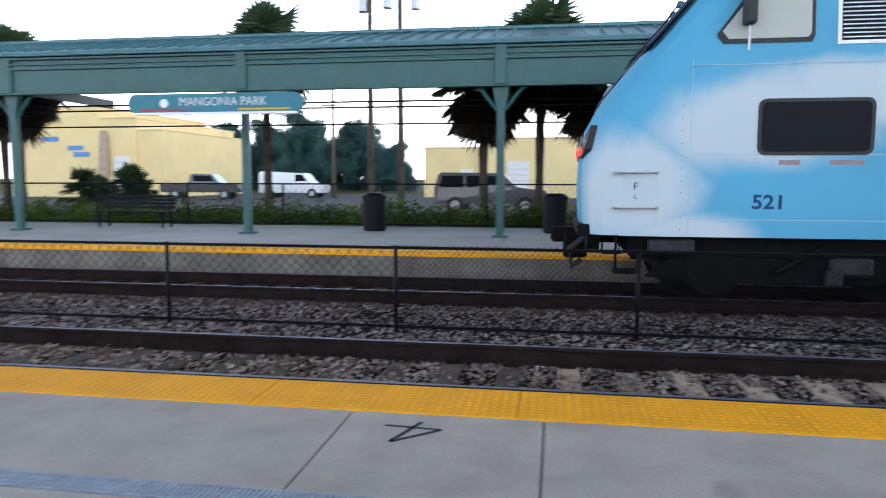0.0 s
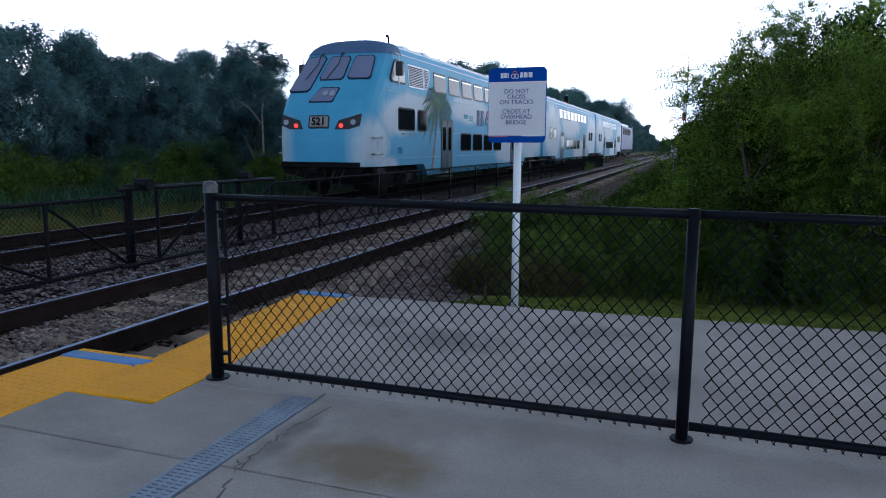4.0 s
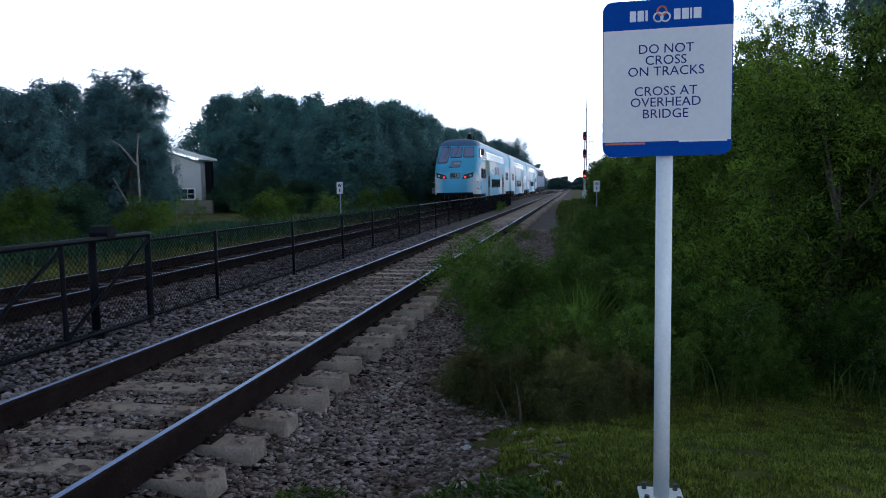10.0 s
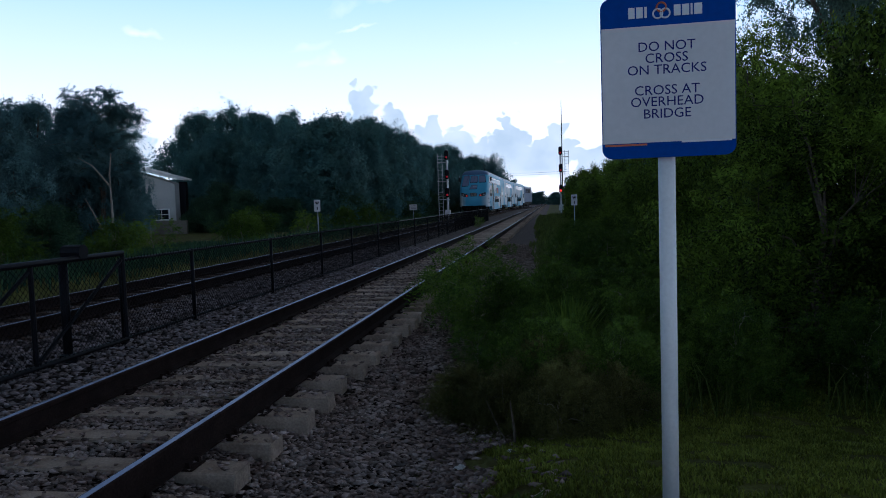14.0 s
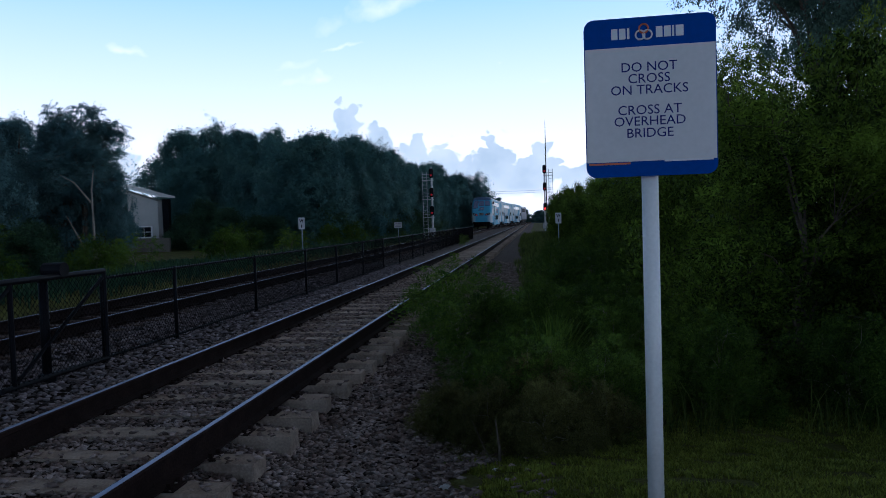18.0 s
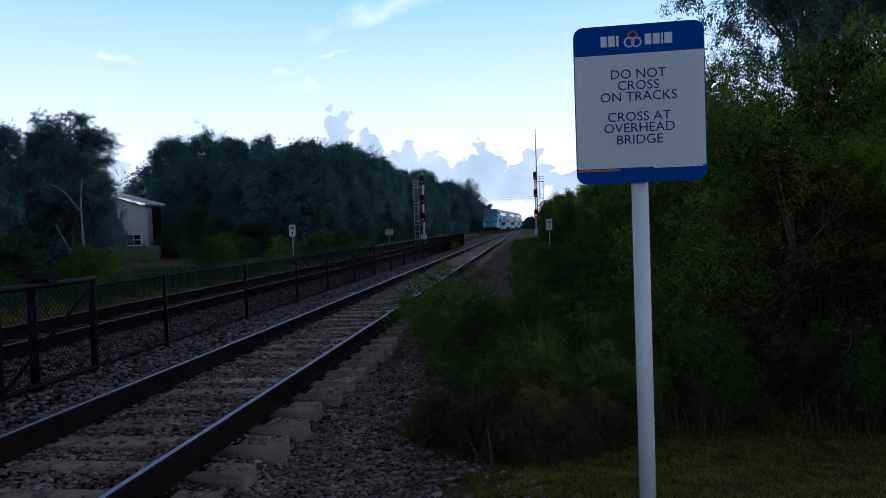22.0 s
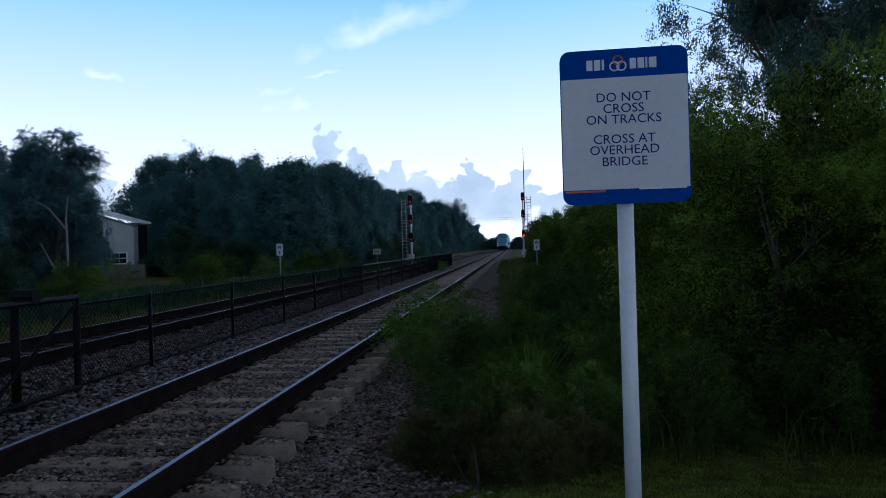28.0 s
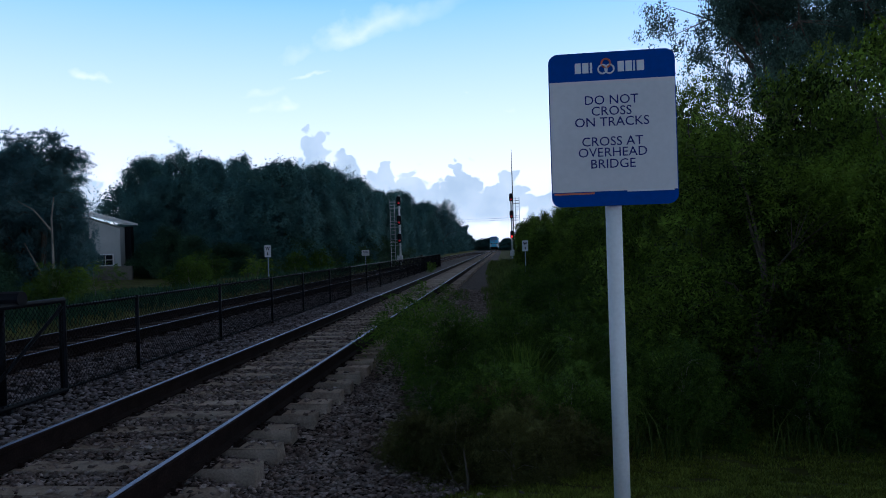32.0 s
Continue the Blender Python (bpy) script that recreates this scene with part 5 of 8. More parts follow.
def round_quad(q, cut=0.07):
    out = []
    for i, (x, z) in enumerate(q):
        for j in (i - 1, (i + 1) % len(q)):
            dx, dz = q[j][0] - x, q[j][1] - z
            d = math.hypot(dx, dz)
            out.append((x + dx * cut / d, z + dz * cut / d))
    return out


def inset(q, d):
    cx, cz = sum(p[0] for p in q) / len(q), sum(p[1] for p in q) / len(q)
    w, h = max(p[0] for p in q) - min(p[0] for p in q), max(p[1] for p in q) - min(p[1] for p in q)
    return [(cx + (x - cx) * (1 - 2 * d / w), cz + (z - cz) * (1 - 2 * d / h)) for x, z in q]


def palm_print(ob):
    """The palm tree printed on the flank."""
    spine = [(5.02, 0.75), (5.2, 1.35), (5.38, 1.95), (5.5, 2.5), (5.56, 3.02)]
    out = [(y - 0.085 + 0.01 * i, z) for i, (y, z) in enumerate(spine)] + [(y + 0.085 - 0.01 * i, z) for i, (y, z) in reversed(list(enumerate(spine)))]
    bm = prism(bmesh.new(), out, "x", 1.490, 1.5035)
    p = part("palm_print", bm, M["print_trunk"], ob, "palm tree printed on the car side")
    r = random.Random(2)
    for ang, ln in ((208, 1.6), (180, 1.7), (158, 1.6), (232, 1.4), (255, 1.0), (-8, 1.75), (18, 1.6), (-38, 1.5), (-65, 1.1), (50, 1.35), (85, 1.25), (125, 1.4)):
        bm = bmesh.new()
        a = radians(ang)
        n = 20
        for k in range(1, n + 1):
            t = k / n
            droop = 0.42 * t * t * ln
            cy, cz = 5.56 + math.cos(a) * t * ln, 3.05 + math.sin(a) * t * ln * 0.8 - droop
            w = 0.3 * math.sin(math.pi * min(1, 0.12 + t * 0.85)) * ln
            for s in (-1, 1):
                la = a + s * radians(55) - 0.5 * t
                ey, ez = cy + math.cos(la) * w * r.uniform(0.7, 1.2), cz + math.sin(la) * w * r.uniform(0.7, 1.2) - 0.06
                dy, dz = -math.sin(la) * 0.03, math.cos(la) * 0.03
                x = 1.5045 + 0.0002 * k
                v = [bm.verts.new((x - max(0, cz - 3.2) * 0.07, cy + dy, cz + dz)), bm.verts.new((x - max(0, cz - 3.2) * 0.07, cy - dy, cz - dz)), bm.verts.new((x - max(0, ez - 3.2) * 0.07, ey, ez))]
                bm.faces.new(v)
        part("frond_print", bm, M["print_leaf"], p)


def cab_car():
    ob = car(True, "cab_car", "sky-blue double-deck cab car with palm and cloud wrap, moving away")
    # dark collar over the windscreens and round the crown
    bm = bmesh.new()
    rows = []
    for z, w in ((4.20, 1.415),) + LEVELS[14:]:
        f, k, w = nose_y(z) - 0.015, w / 1.5, w + 0.012
        half = [(0.0, f), (0.55 * k, f + 0.01), (1.0 * k, f + 0.05), (1.23 * k, f + 0.13), (1.37 * k, f + 0.28), (1.46 * k, f + 0.55), (w, max(2.45, f + 0.6))]
        rows.append([bm.verts.new((x, y, z + 0.012)) for x, y in [(-x, y) for x, y in reversed(half[1:])] + half])
    for r0, r1 in zip(rows, rows[1:]):
        for i in range(len(r0) - 1):
            bm.faces.new((r0[i], r0[i + 1], r1[i + 1], r1[i]))
    bm.faces.new(rows[-1])
    part("collar", bm, M["train_collar"], ob, "dark blue band over the windscreens")
    part("horn", tubed([(0.9, 2.7, 4.6), (0.9, 2.7, 4.84), (0.9, 2.6, 4.86)], [0.03, 0.03, 0.05], 8), M["dark_metal"], ob, "small roof horn")
    for q in (((-1.24, 3.02), (-0.56, 3.04), (-0.42, 4.13), (-1.06, 4.13)), ((-0.42, 3.38), (0.38, 3.38), (0.36, 4.13), (-0.32, 4.13)), ((0.47, 3.40), (1.24, 3.40), (1.12, 4.13), (0.47, 4.13))):
        f = slope_piece(ob, "windscreen", round_quad(q), M["seal"], 0.02, label="windscreen in a dark blue seal, reflected sky put into its grey colour")
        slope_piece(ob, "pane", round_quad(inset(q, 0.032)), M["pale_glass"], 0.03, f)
    for x in (-0.62, 0.05):
        w = part("wiper", tubed([(x, nose_y(4.12) - 0.06, 4.2), (x + 0.02, nose_y(3.9) - 0.09, 3.9), (x - 0.16, nose_y(3.4) - 0.09, 3.42)], 0.014, 6), M["black_rubber"], ob)
        part("wiper_motor", boxed(x - 0.05, x + 0.05, nose_y(4.15) - 0.1, nose_y(4.15), 4.16, 4.26, 0.02), M["train_collar"], ob)
    q = ((-0.46, 2.72), (0.32, 2.72), (0.40, 3.16), (-0.22, 3.16))
    f = slope_piece(ob, "headlight_panel", round_quad(q, 0.04), M["seal"], 0.02, label="grey headlight panel")
    slope_piece(ob, "panel_glass", round_quad(inset(q, 0.03), 0.04), M["pale_glass"], 0.028, f)
    for x in (0.02, 0.24):
        y, z = nose_y(2.97), 2.97
        part("headlight", tubed([(x, y + 0.02, z - 0.02), (x, y - 0.05, z + 0.03)], [0.1, 0.09], 16), M["lens"], f, "round clear headlight")
    q = ((-0.33, 1.99), (0.33, 1.99), (0.32, 2.35), (-0.32, 2.35))
    f = slope_piece(ob, "number_board", round_quad(q, 0.03), M["black_rubber"], 0.02)
    slope_piece(ob, "number_plate", inset(q, 0.045), M["plate_grey"], 0.03, f)
    face = Matrix(((1, 0, 0, 0), (0, 0.16, -1, 0), (0, 1, 0.16, 0), (0, 0, 0, 1)))
    lettering("number", "521", 0.29, M["fence"], f, pose(0, nose_y(2.17) - 0.048, 2.185) @ face, 0.003, 1.0, "", 0.01)
    for s in (-1, 1):
        q = [(s * 0.50, 1.97), (s * 0.92, 1.97), (s * 1.22, 2.08), (s * 1.25, 2.40), (s * 0.62, 2.22)]
        hub = bmesh.new()
        pts = [Vector((x, nose_y(z) + 0.09 * max(0, abs(x) - 0.75) - 0.012, z)) for x, z in q]
        a, b = [hub.verts.new(p) for p in pts], [hub.verts.new(p + Vector((0, 0.09, 0))) for p in pts]
        hub.faces.new(a), hub.faces.new(list(reversed(b)))
        for i in range(5):
            hub.faces.new((a[i], b[i], b[(i + 1) % 5], a[(i + 1) % 5]))
        bmesh.ops.recalc_face_normals(hub, faces=hub.faces)
        h = part("lamp_housing", hub, M["black_rubber"], ob, "black wedge-shaped lamp housing")
        y = nose_y(2.08)
        part("tail_light", tubed([(s * 0.71, y - 0.045, 2.07), (s * 0.71, y + 0.03, 2.07)], 0.058, 16), M["amber_light"], h, "lit red tail light")
        part("headlight", tubed([(s * 1.06, y + 0.0, 2.17), (s * 1.06, y + 0.08, 2.17)], 0.075, 16), M["lens"], h, "round clear headlight")
        # cab side window and its mirror
        q = [(1.58, 3.38), (2.62, 3.38), (2.66, 3.45), (2.66, 4.03), (2.6, 4.08), (1.98, 4.08), (1.86, 4.0), (1.5, 3.5)]
        f = flank(ob, "cab_window", q, M["black_rubber"], None, 0.014, s)
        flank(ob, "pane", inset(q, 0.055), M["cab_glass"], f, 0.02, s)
        part("mirror", boxed(*sorted((s * 1.52, s * 1.74)), 1.78, 1.92, 3.58, 4.0, 0.03, 2), M["black_rubber"], ob, "black rear-view mirror")
        part("mirror_bar", tubed([(s * 1.6, 1.86, 3.28), (s * 1.62, 1.86, 4.2)], 0.018, 6), M["steel"], ob)
        # intake grilles
        for q in ([(2.92, 3.34), (4.24, 3.34), (4.24, 4.04), (2.92, 4.04)], [(4.30, 3.34), (4.42, 3.36), (4.82, 3.72), (4.82, 4.04), (4.30, 4.04)]):
            f = flank(ob, "grille", q, M["white_print"], None, 0.014, s, label="white-framed air intake grille")
            i = inset(q, 0.045)
            flank(ob, "grille_back", i, M["fence"], f, 0.017, s)
            z = min(p[1] for p in i) + 0.03
            while z < max(p[1] for p in i) - 0.02:
                y1 = max(p[0] for p in i) - 0.01
                if len(q) == 5:
                    y1 = min(y1, 4.40 + (z - 3.36) * 1.1)
                flank(ob, "slat", [(i[0][0] + 0.01, z), (y1, z), (y1, z + 0.014), (i[0][0] + 0.01, z + 0.014)], M["train_roof"], f, 0.024, s)
                z += 0.052
        for z in (1.30, 1.76):
            part("grab_iron", tubed([(s * 1.5, 0.27, z), (s * 1.56, 0.27, z), (s * 1.56, 0.82, z), (s * 1.5, 0.82, z)], 0.012, 6), M["steel"], ob, "steel grab iron")
            for y in (0.27, 0.82):
                part("grab_foot", tubed([(s * 1.44, y, z), (s * 1.535, y, z)], 0.032, 10), M["steel"], ob)
        part("panel_seam", boxed(*sorted((s * 1.49, s * 1.503)), 1.215, 1.224, 0.95, 3.2), M["seam"], ob)
        for k in range(12):
            part("rivet", tubed([(s * 1.49, 1.12, 1.02 + 0.16 * k), (s * 1.506, 1.12, 1.02 + 0.16 * k)], 0.0075, 6), M["door_grey"], ob)
        flank(ob, "notice", rect(2.3, 2.55, 1.86, 1.92, 0.01), M["notice"], None, 0.004, s)
        flank(ob, "notice", rect(2.9, 3.3, 1.86, 1.92, 0.01), M["notice"], None, 0.004, s)
    side = Matrix(((0, 0, 1, 0), (1, 0, 0, 0), (0, 1, 0, 0), (0, 0, 0, 1)))
    lettering("number", "521", 0.25, M["navy"], ob, pose(1.503, 2.2, 1.38) @ side, 0.002, 1.1, "", 0.006)
    lettering("letter", "F", 0.14, M["navy"], ob, pose(1.503, 0.55, 1.58) @ side, 0.002)
    lettering("letter", "L", 0.09, M["navy"], ob, pose(1.503, 0.55, 1.45) @ side, 0.002)
    # the operator's name as plain bars round a knot, a small flag
    for y0, y1 in ((10.3, 10.72), (10.82, 11.18), (11.28, 11.38), (12.42, 12.75), (12.85, 13.25), (13.33, 13.43), (13.52, 13.85)):
        flank(ob, "name_bar", rect(y0, y1, 2.34, 2.98, 0.02), M["navy"], None, 0.004, 1)
    for k in range(3):
        a = radians(90 + 120 * k)
        ring = [(1.506, 11.9 + 0.16 * math.cos(a) + 0.17 * math.cos(t * math.pi / 8), 2.66 + 0.16 * math.sin(a) + 0.17 * math.sin(t * math.pi / 8)) for t in range(17)]
        part("knot_loop", tube(bmesh.new(), ring, 0.03, 6, False), (M["red_print"], M["teal"], M["yellow"])[k], ob)
    for k in range(6):
        flank(ob, "flag_stripe", [(14.3, 2.42 + k * 0.09), (14.95, 2.42 + k * 0.09), (14.95, 2.47 + k * 0.09), (14.3, 2.47 + k * 0.09)], M["red_print"], None, 0.004, 1)
    for y0, y1, z in ((8.55, 9.05, 2.6), (9.2, 9.75, 2.68), (9.2, 9.75, 2.6), (9.2, 9.75, 2.52)):
        flank(ob, "name_bar", rect(y0, y1, z - 0.02, z + (0.14 if y0 < 9 else 0.02), 0.008), M["teal"], None, 0.004, 1)
    palm_print(ob)
    for y0, y1, z0, z1 in ((3.05, 3.55, 0.45, 0.66), (3.0, 3.2, 0.3, 0.5), (0.75, 1.35, 0.7, 0.88)):
        part("brake_gear", boxed(1.2, 1.36, y0, y1, z0, z1, 0.02), M["gear_grey"], ob, "grey brake gear box under the floor")
    for s in (-1, 1):
        part("wheel_disc", tubed([(s * 1.2, 1.6, 0.44), (s * 1.235, 1.6, 0.44)], [0.36, 0.3], 24), M["dark_metal"], ob, "dark wheel disc")
    # pilot, hoses and steps under the nose
    part("pilot", prism(bmesh.new(), ((-1.32, 0.93), (1.32, 0.93), (1.15, 0.72), (0.5, 0.6), (-0.5, 0.6), (-1.15, 0.72)), "y", -0.05, 0.12), M["dark_metal"], ob, "dark pilot plate under the nose")
    for x in (-0.7, -0.4, 0.45, 0.75):
        part("air_hose", tubed([(x, -0.05, 0.85), (x, -0.28, 0.66), (x * 0.9, -0.24, 0.4), (x * 0.8, -0.1, 0.5)], 0.028, 8), M["black_rubber"], ob, "black air hose")
    part("front_sill", boxed(-1.22, 1.22, -0.19, 0.1, 0.9, 1.06, 0.02), M["dark_metal"], ob, "black sill under the nose")
    part("buffer_box", boxed(-0.3, 0.3, -0.36, 0.0, 0.5, 0.88, 0.04), M["dark_metal"], ob)
    for s in (-1, 1):
        part("corner_step", boxed(*sorted((s * 1.1, s * 1.45)), 0.3, 0.62, 0.42, 0.46), M["dark_metal"], ob)
        part("step_hanger", tubed([(s * 1.42, 0.32, 0.94), (s * 1.42, 0.32, 0.44), (s * 1.42, 0.6, 0.44), (s * 1.42, 0.6, 0.94)], 0.02, 6), M["dark_metal"], ob)
    return ob


M["loco_blue"] = material("dark_blue_locomotive_paint", (0.02, 0.085, 0.20), 0.45, vary=0.2, scale=2, fine=20, bump=0.0, gloss=0.3)


def locomotive():
    ob = empty("locomotive", pose(0, 0, 0), "blue diesel locomotive at the head of the departing train", "train", "cars of the departing train")
    part("body", boxed(-1.48, 1.48, 0.3, 14.5, 1.1, 4.1, 0.12, 2), M["loco_blue"], ob)
    part("cab", prism(bmesh.new(), ((14.4, 1.1), (17.3, 1.1), (17.4, 2.4), (16.6, 3.2), (16.0, 4.3), (14.4, 4.3)), "x", -1.46, 1.46), M["loco_blue"], ob)
    part("roof_hood", boxed(-1.1, 1.1, 1.0, 13.5, 4.08, 4.45, 0.15, 2), M["train_roof"], ob)
    part("underframe", boxed(-1.3, 1.3, 0.2, 17.2, 0.7, 1.12, 0.03), M["dark_metal"], ob)
    part("fuel_tank", boxed(-1.25, 1.25, 6.2, 11.2, 0.25, 0.75, 0.1), M["dark_metal"], ob)
    for s in (-1, 1):
        for k in range(5):
            part("grille", boxed(*sorted((s * 1.47, s * 1.5)), 2 + 2.2 * k, 3.6 + 2.2 * k, 3.0, 3.8), M["dark_metal"], ob)
        part("cab_window", boxed(*sorted((s * 1.45, s * 1.48)), 14.9, 15.9, 3.3, 4.0), M["dark_glass"], ob)
    bogie(ob, 3.2)
    bogie(ob, 14.2)
    return ob


CARS = [cab_car()]
coach = car(False, "coach", "sky-blue double-deck passenger coach with pale clouds, moving away")
CARS += [coach, copy_thing(coach, pose(0, 0, 0)), locomotive()]

# place of the tail lamps along the track over time
RUN_T = (0.0, 0.8, 1.6, 2.5, 3.5, 6.0, 7.0, 8.0, 9.0, 10.0, 13.0, 15.0, 19.0, 23.0, 28.0, 32.0)
RUN_Y = (-4.6, -0.85, 2.9, 7.2, 12.1, 24.4, 29.6, 34.9, 40.6, 46.7, 65.6, 78.8, 111.5, 150.0, 203.0, 250.0)
GAPS = (0.0, 24.1, 48.2, 72.4)
SPANS = (23.5, 23.5, 23.5, 17.2)


def run_y(t):
    """Smooth distance: cubic through the table with matched speeds."""
    i = max(0, min(len(RUN_T) - 2, sum(1 for a in RUN_T if a <= t) - 1))

    def slope(k):
        lo, hi = max(0, k - 1), min(len(RUN_T) - 1, k + 1)
        return (RUN_Y[hi] - RUN_Y[lo]) / (RUN_T[hi] - RUN_T[lo])
    h = RUN_T[i + 1] - RUN_T[i]
    u = (t - RUN_T[i]) / h
    return (2 * u**3 - 3 * u**2 + 1) * RUN_Y[i] + (u**3 - 2 * u**2 + u) * h * slope(i) + (-2 * u**3 + 3 * u**2) * RUN_Y[i + 1] + (u**3 - u**2) * h * slope(i + 1)


def car_pose(t, k):
    y0 = run_y(t) + GAPS[k]
    y1 = y0 + SPANS[k]
    x0, x1 = far_x(y0), far_x(y1)
    return pose(x0, y0, FAR_Z, 0, 0, -math.degrees(math.atan2(x1 - x0, y1 - y0)))


# ---- plants ----
def leaves(points, per, spread, size, r, flat=0.0, ways=None):
    """Small pointed leaves scattered in clumps round the points, facing out and up where ways are given."""
    n = len(points) * per
    c = np.repeat(points, per, axis=0) + r.normal(0, 1, (n, 3)) * np.asarray(spread)
    d = r.normal(0, 1, (n, 3))
    d[:, 2] = d[:, 2] * (1 - flat) - 0.15
    d /= np.linalg.norm(d, axis=1, keepdims=True)
    e = np.cross(d, r.normal(0, 1, (n, 3)))
    if ways is not None:
        face = np.repeat(ways, per, axis=0) + (0, 0, 0.55) + r.normal(0, 0.42, (n, 3))
        d = np.cross(face, d)
        d /= np.linalg.norm(d, axis=1, keepdims=True)
        e = np.cross(d, face)
    e /= np.linalg.norm(e, axis=1, keepdims=True)
    s = size * r.uniform(0.6, 1.4, n)[:, None]
    v = np.stack([c, c + d * s * 0.5 + e * s * 0.28, c + d * s, c + d * s * 0.5 - e * s * 0.28], 1).reshape(-1, 3)
    return v, np.arange(4 * n).reshape(-1, 4)


def fronds(points, ways, length, pairs, size, r):
    """Feathery compound leaves: two rows of narrow leaflets along a drooping stalk."""
    n = len(points)
    d = ways + r.normal(0, 0.55, (n, 3))
    d /= np.linalg.norm(d, axis=1, keepdims=True)
    e = np.cross(d, r.normal(0, 1, (n, 3)))
    e /= np.linalg.norm(e, axis=1, keepdims=True)
    ln = length * r.uniform(0.6, 1.3, n)[:, None]
    out = []
    for j in range(pairs):
        u = (j + 0.6) / pairs
        c = points + d * ln * u - np.array((0, 0, 1)) * ln * 0.35 * u * u
        for s in (-1, 1):
            w = e * s * 0.85 + d * 0.5 + r.normal(0, 0.12, (n, 3))
            q = np.cross(w, d) + r.normal(0, 0.1, (n, 3))
            q /= np.linalg.norm(q, axis=1, keepdims=True)
            k = np.cross(q, w)
            k /= np.linalg.norm(k, axis=1, keepdims=True)
            z = size * (1 - 0.5 * abs(u - 0.4)) * r.uniform(0.8, 1.2, n)[:, None]
            out.append(np.stack([c, c + w * z * 0.5 + k * z * 0.2, c + w * z, c + w * z * 0.5 - k * z * 0.2], 1))
    v = np.concatenate(out).reshape(-1, 3)
    return v, np.arange(len(v)).reshape(-1, 4)


def heaps(height, width, low, count, r, seed):
    """The crown's boughs: large rounded masses, each broken into smaller ones."""
    big, small = [], []
    for i in range(count):
        a = 2 * math.pi * i / count * 2.4 + r.uniform(-0.4, 0.4)
        t = (i + 0.5) / count
        z = height * (low + (0.9 - low) * t)
        rad = width * 0.5 * (0.26 + 0.42 * math.sin(math.pi * min(1, 0.2 + 0.72 * t))) * r.uniform(0.7, 1.15)
        out = width * 0.5 * r.uniform(0.2, 0.72) * (1.15 - 0.6 * t)
        c = np.array((out * math.cos(a), out * math.sin(a), z))
        big.append((c, rad))
        for k in range(7):
            d = r.normal(0, 1, 3)
            d /= np.linalg.norm(d)
            small.append((c + d * rad * np.array((0.75, 0.75, 0.6)) * r.uniform(0.6, 1.05), rad * r.uniform(0.28, 0.52)))
    return big, small


def tree_model(seed, height, width, leaf, per, density, trunk_r, mat, bark, low=0.25, count=9, gaps=-0.25, feather=0, shell=0.55, loose=1.25):
    """Trunk and crown meshes of one tree, foot at the origin, of the height and width given."""
    r = np.random.default_rng(seed)
    big, small = heaps(height, width, low, count, r, seed)
    pts, ways = [], []
    for c, rad in small:
        n = max(6, int(density * rad ** 1.6))
        d = r.normal(0, 1, (n, 3))
        d /= np.linalg.norm(d, axis=1, keepdims=True)
        k = rad * (shell + (1.1 - shell) * r.uniform(0, 1, (n, 1)) ** 0.7) * r.normal(1, 0.12, (n, 1))
        pts.append(c + d * k * np.array((1, 1, 0.8)))
        ways.append(d)
    pts, ways = np.concatenate(pts), np.concatenate(ways)
    size = 1.3 / width * 5
    keep = np.array([noise.noise(Vector(p) * size * 0.9 + Vector((seed, 0, 0))) + 0.5 * noise.noise(Vector(p) * size * 2.3) > gaps for p in pts]) & (pts[:, 2] > 0.04 * height)
    pts, ways = pts[keep], ways[keep]
    v, f = fronds(pts, ways, leaf * 4.5, feather, leaf, r) if feather else leaves(pts, per, leaf * loose, leaf, r, 0.0, ways)
    hi, wide = np.percentile(v[:, 2], 99.7), np.percentile(np.hypot(v[:, 0], v[:, 1]), 98)
    fit = np.array((width / 2 / wide, width / 2 / wide, height / hi))
    crown = mesh_np("crown", v * fit, f)
    crown.materials.append(mat)
    bm = bmesh.new()
    top = Vector((0, 0, height * 0.6))
    tube(bm, [(0, 0, -0.2), (0.03 * width, 0.01, height * 0.25), (0, 0.03 * width, height * 0.45), top], [trunk_r * 1.3, trunk_r, trunk_r * 0.75, trunk_r * 0.4], 9)
    for c, rad in big:
        s = Vector((0, 0.02 * width, min(height * 0.5, max(height * 0.12, c[2] * 0.6))))
        e = Vector(c * fit)
        mid = s.lerp(e, 0.5) + Vector((0, 0, 0.06 * height))
        tube(bm, [s, mid, e, e + Vector((0, 0, rad * 0.5))], [trunk_r * 0.5, trunk_r * 0.35, trunk_r * 0.2, trunk_r * 0.06], 6)
    for c, rad in small[::2]:
        e = Vector(c * fit)
        s = min((Vector(b * fit) for b, q in big), key=lambda b: (b - e).length)
        tube(bm, [s, e], [trunk_r * 0.16, trunk_r * 0.04], 4)
    trunk = bpy.data.meshes.new("trunk")
    bm.to_mesh(trunk)
    bm.free()
    trunk.materials.append(bark)
    return trunk, crown, (height, width)


def plant(model, name, x, y, s, turn, label, category, group, z=None, sz=None):
    ob = empty(name, pose(0, 0, 0), label, category, group)
    for me in model[:2]:
        part_of(me.name.split(".")[0], me, None, ob)
    ob.matrix_world = pose(x, y, ground_z(x, y) - 0.05 if z is None else z, 0, 0, turn) @ Matrix.Diagonal((s, s, sz or s, 1))
    return ob


def grow(model, name, x, y, top, width, label, category, group):
    """Plants a tree so that it reaches a height over the rails and a width."""
    h, w = model[2]
    return plant(model, name, x, y, width / w, rt.uniform(0, 360), label, category, group, sz=(top - ground_z(x, y) + 0.05) / h)


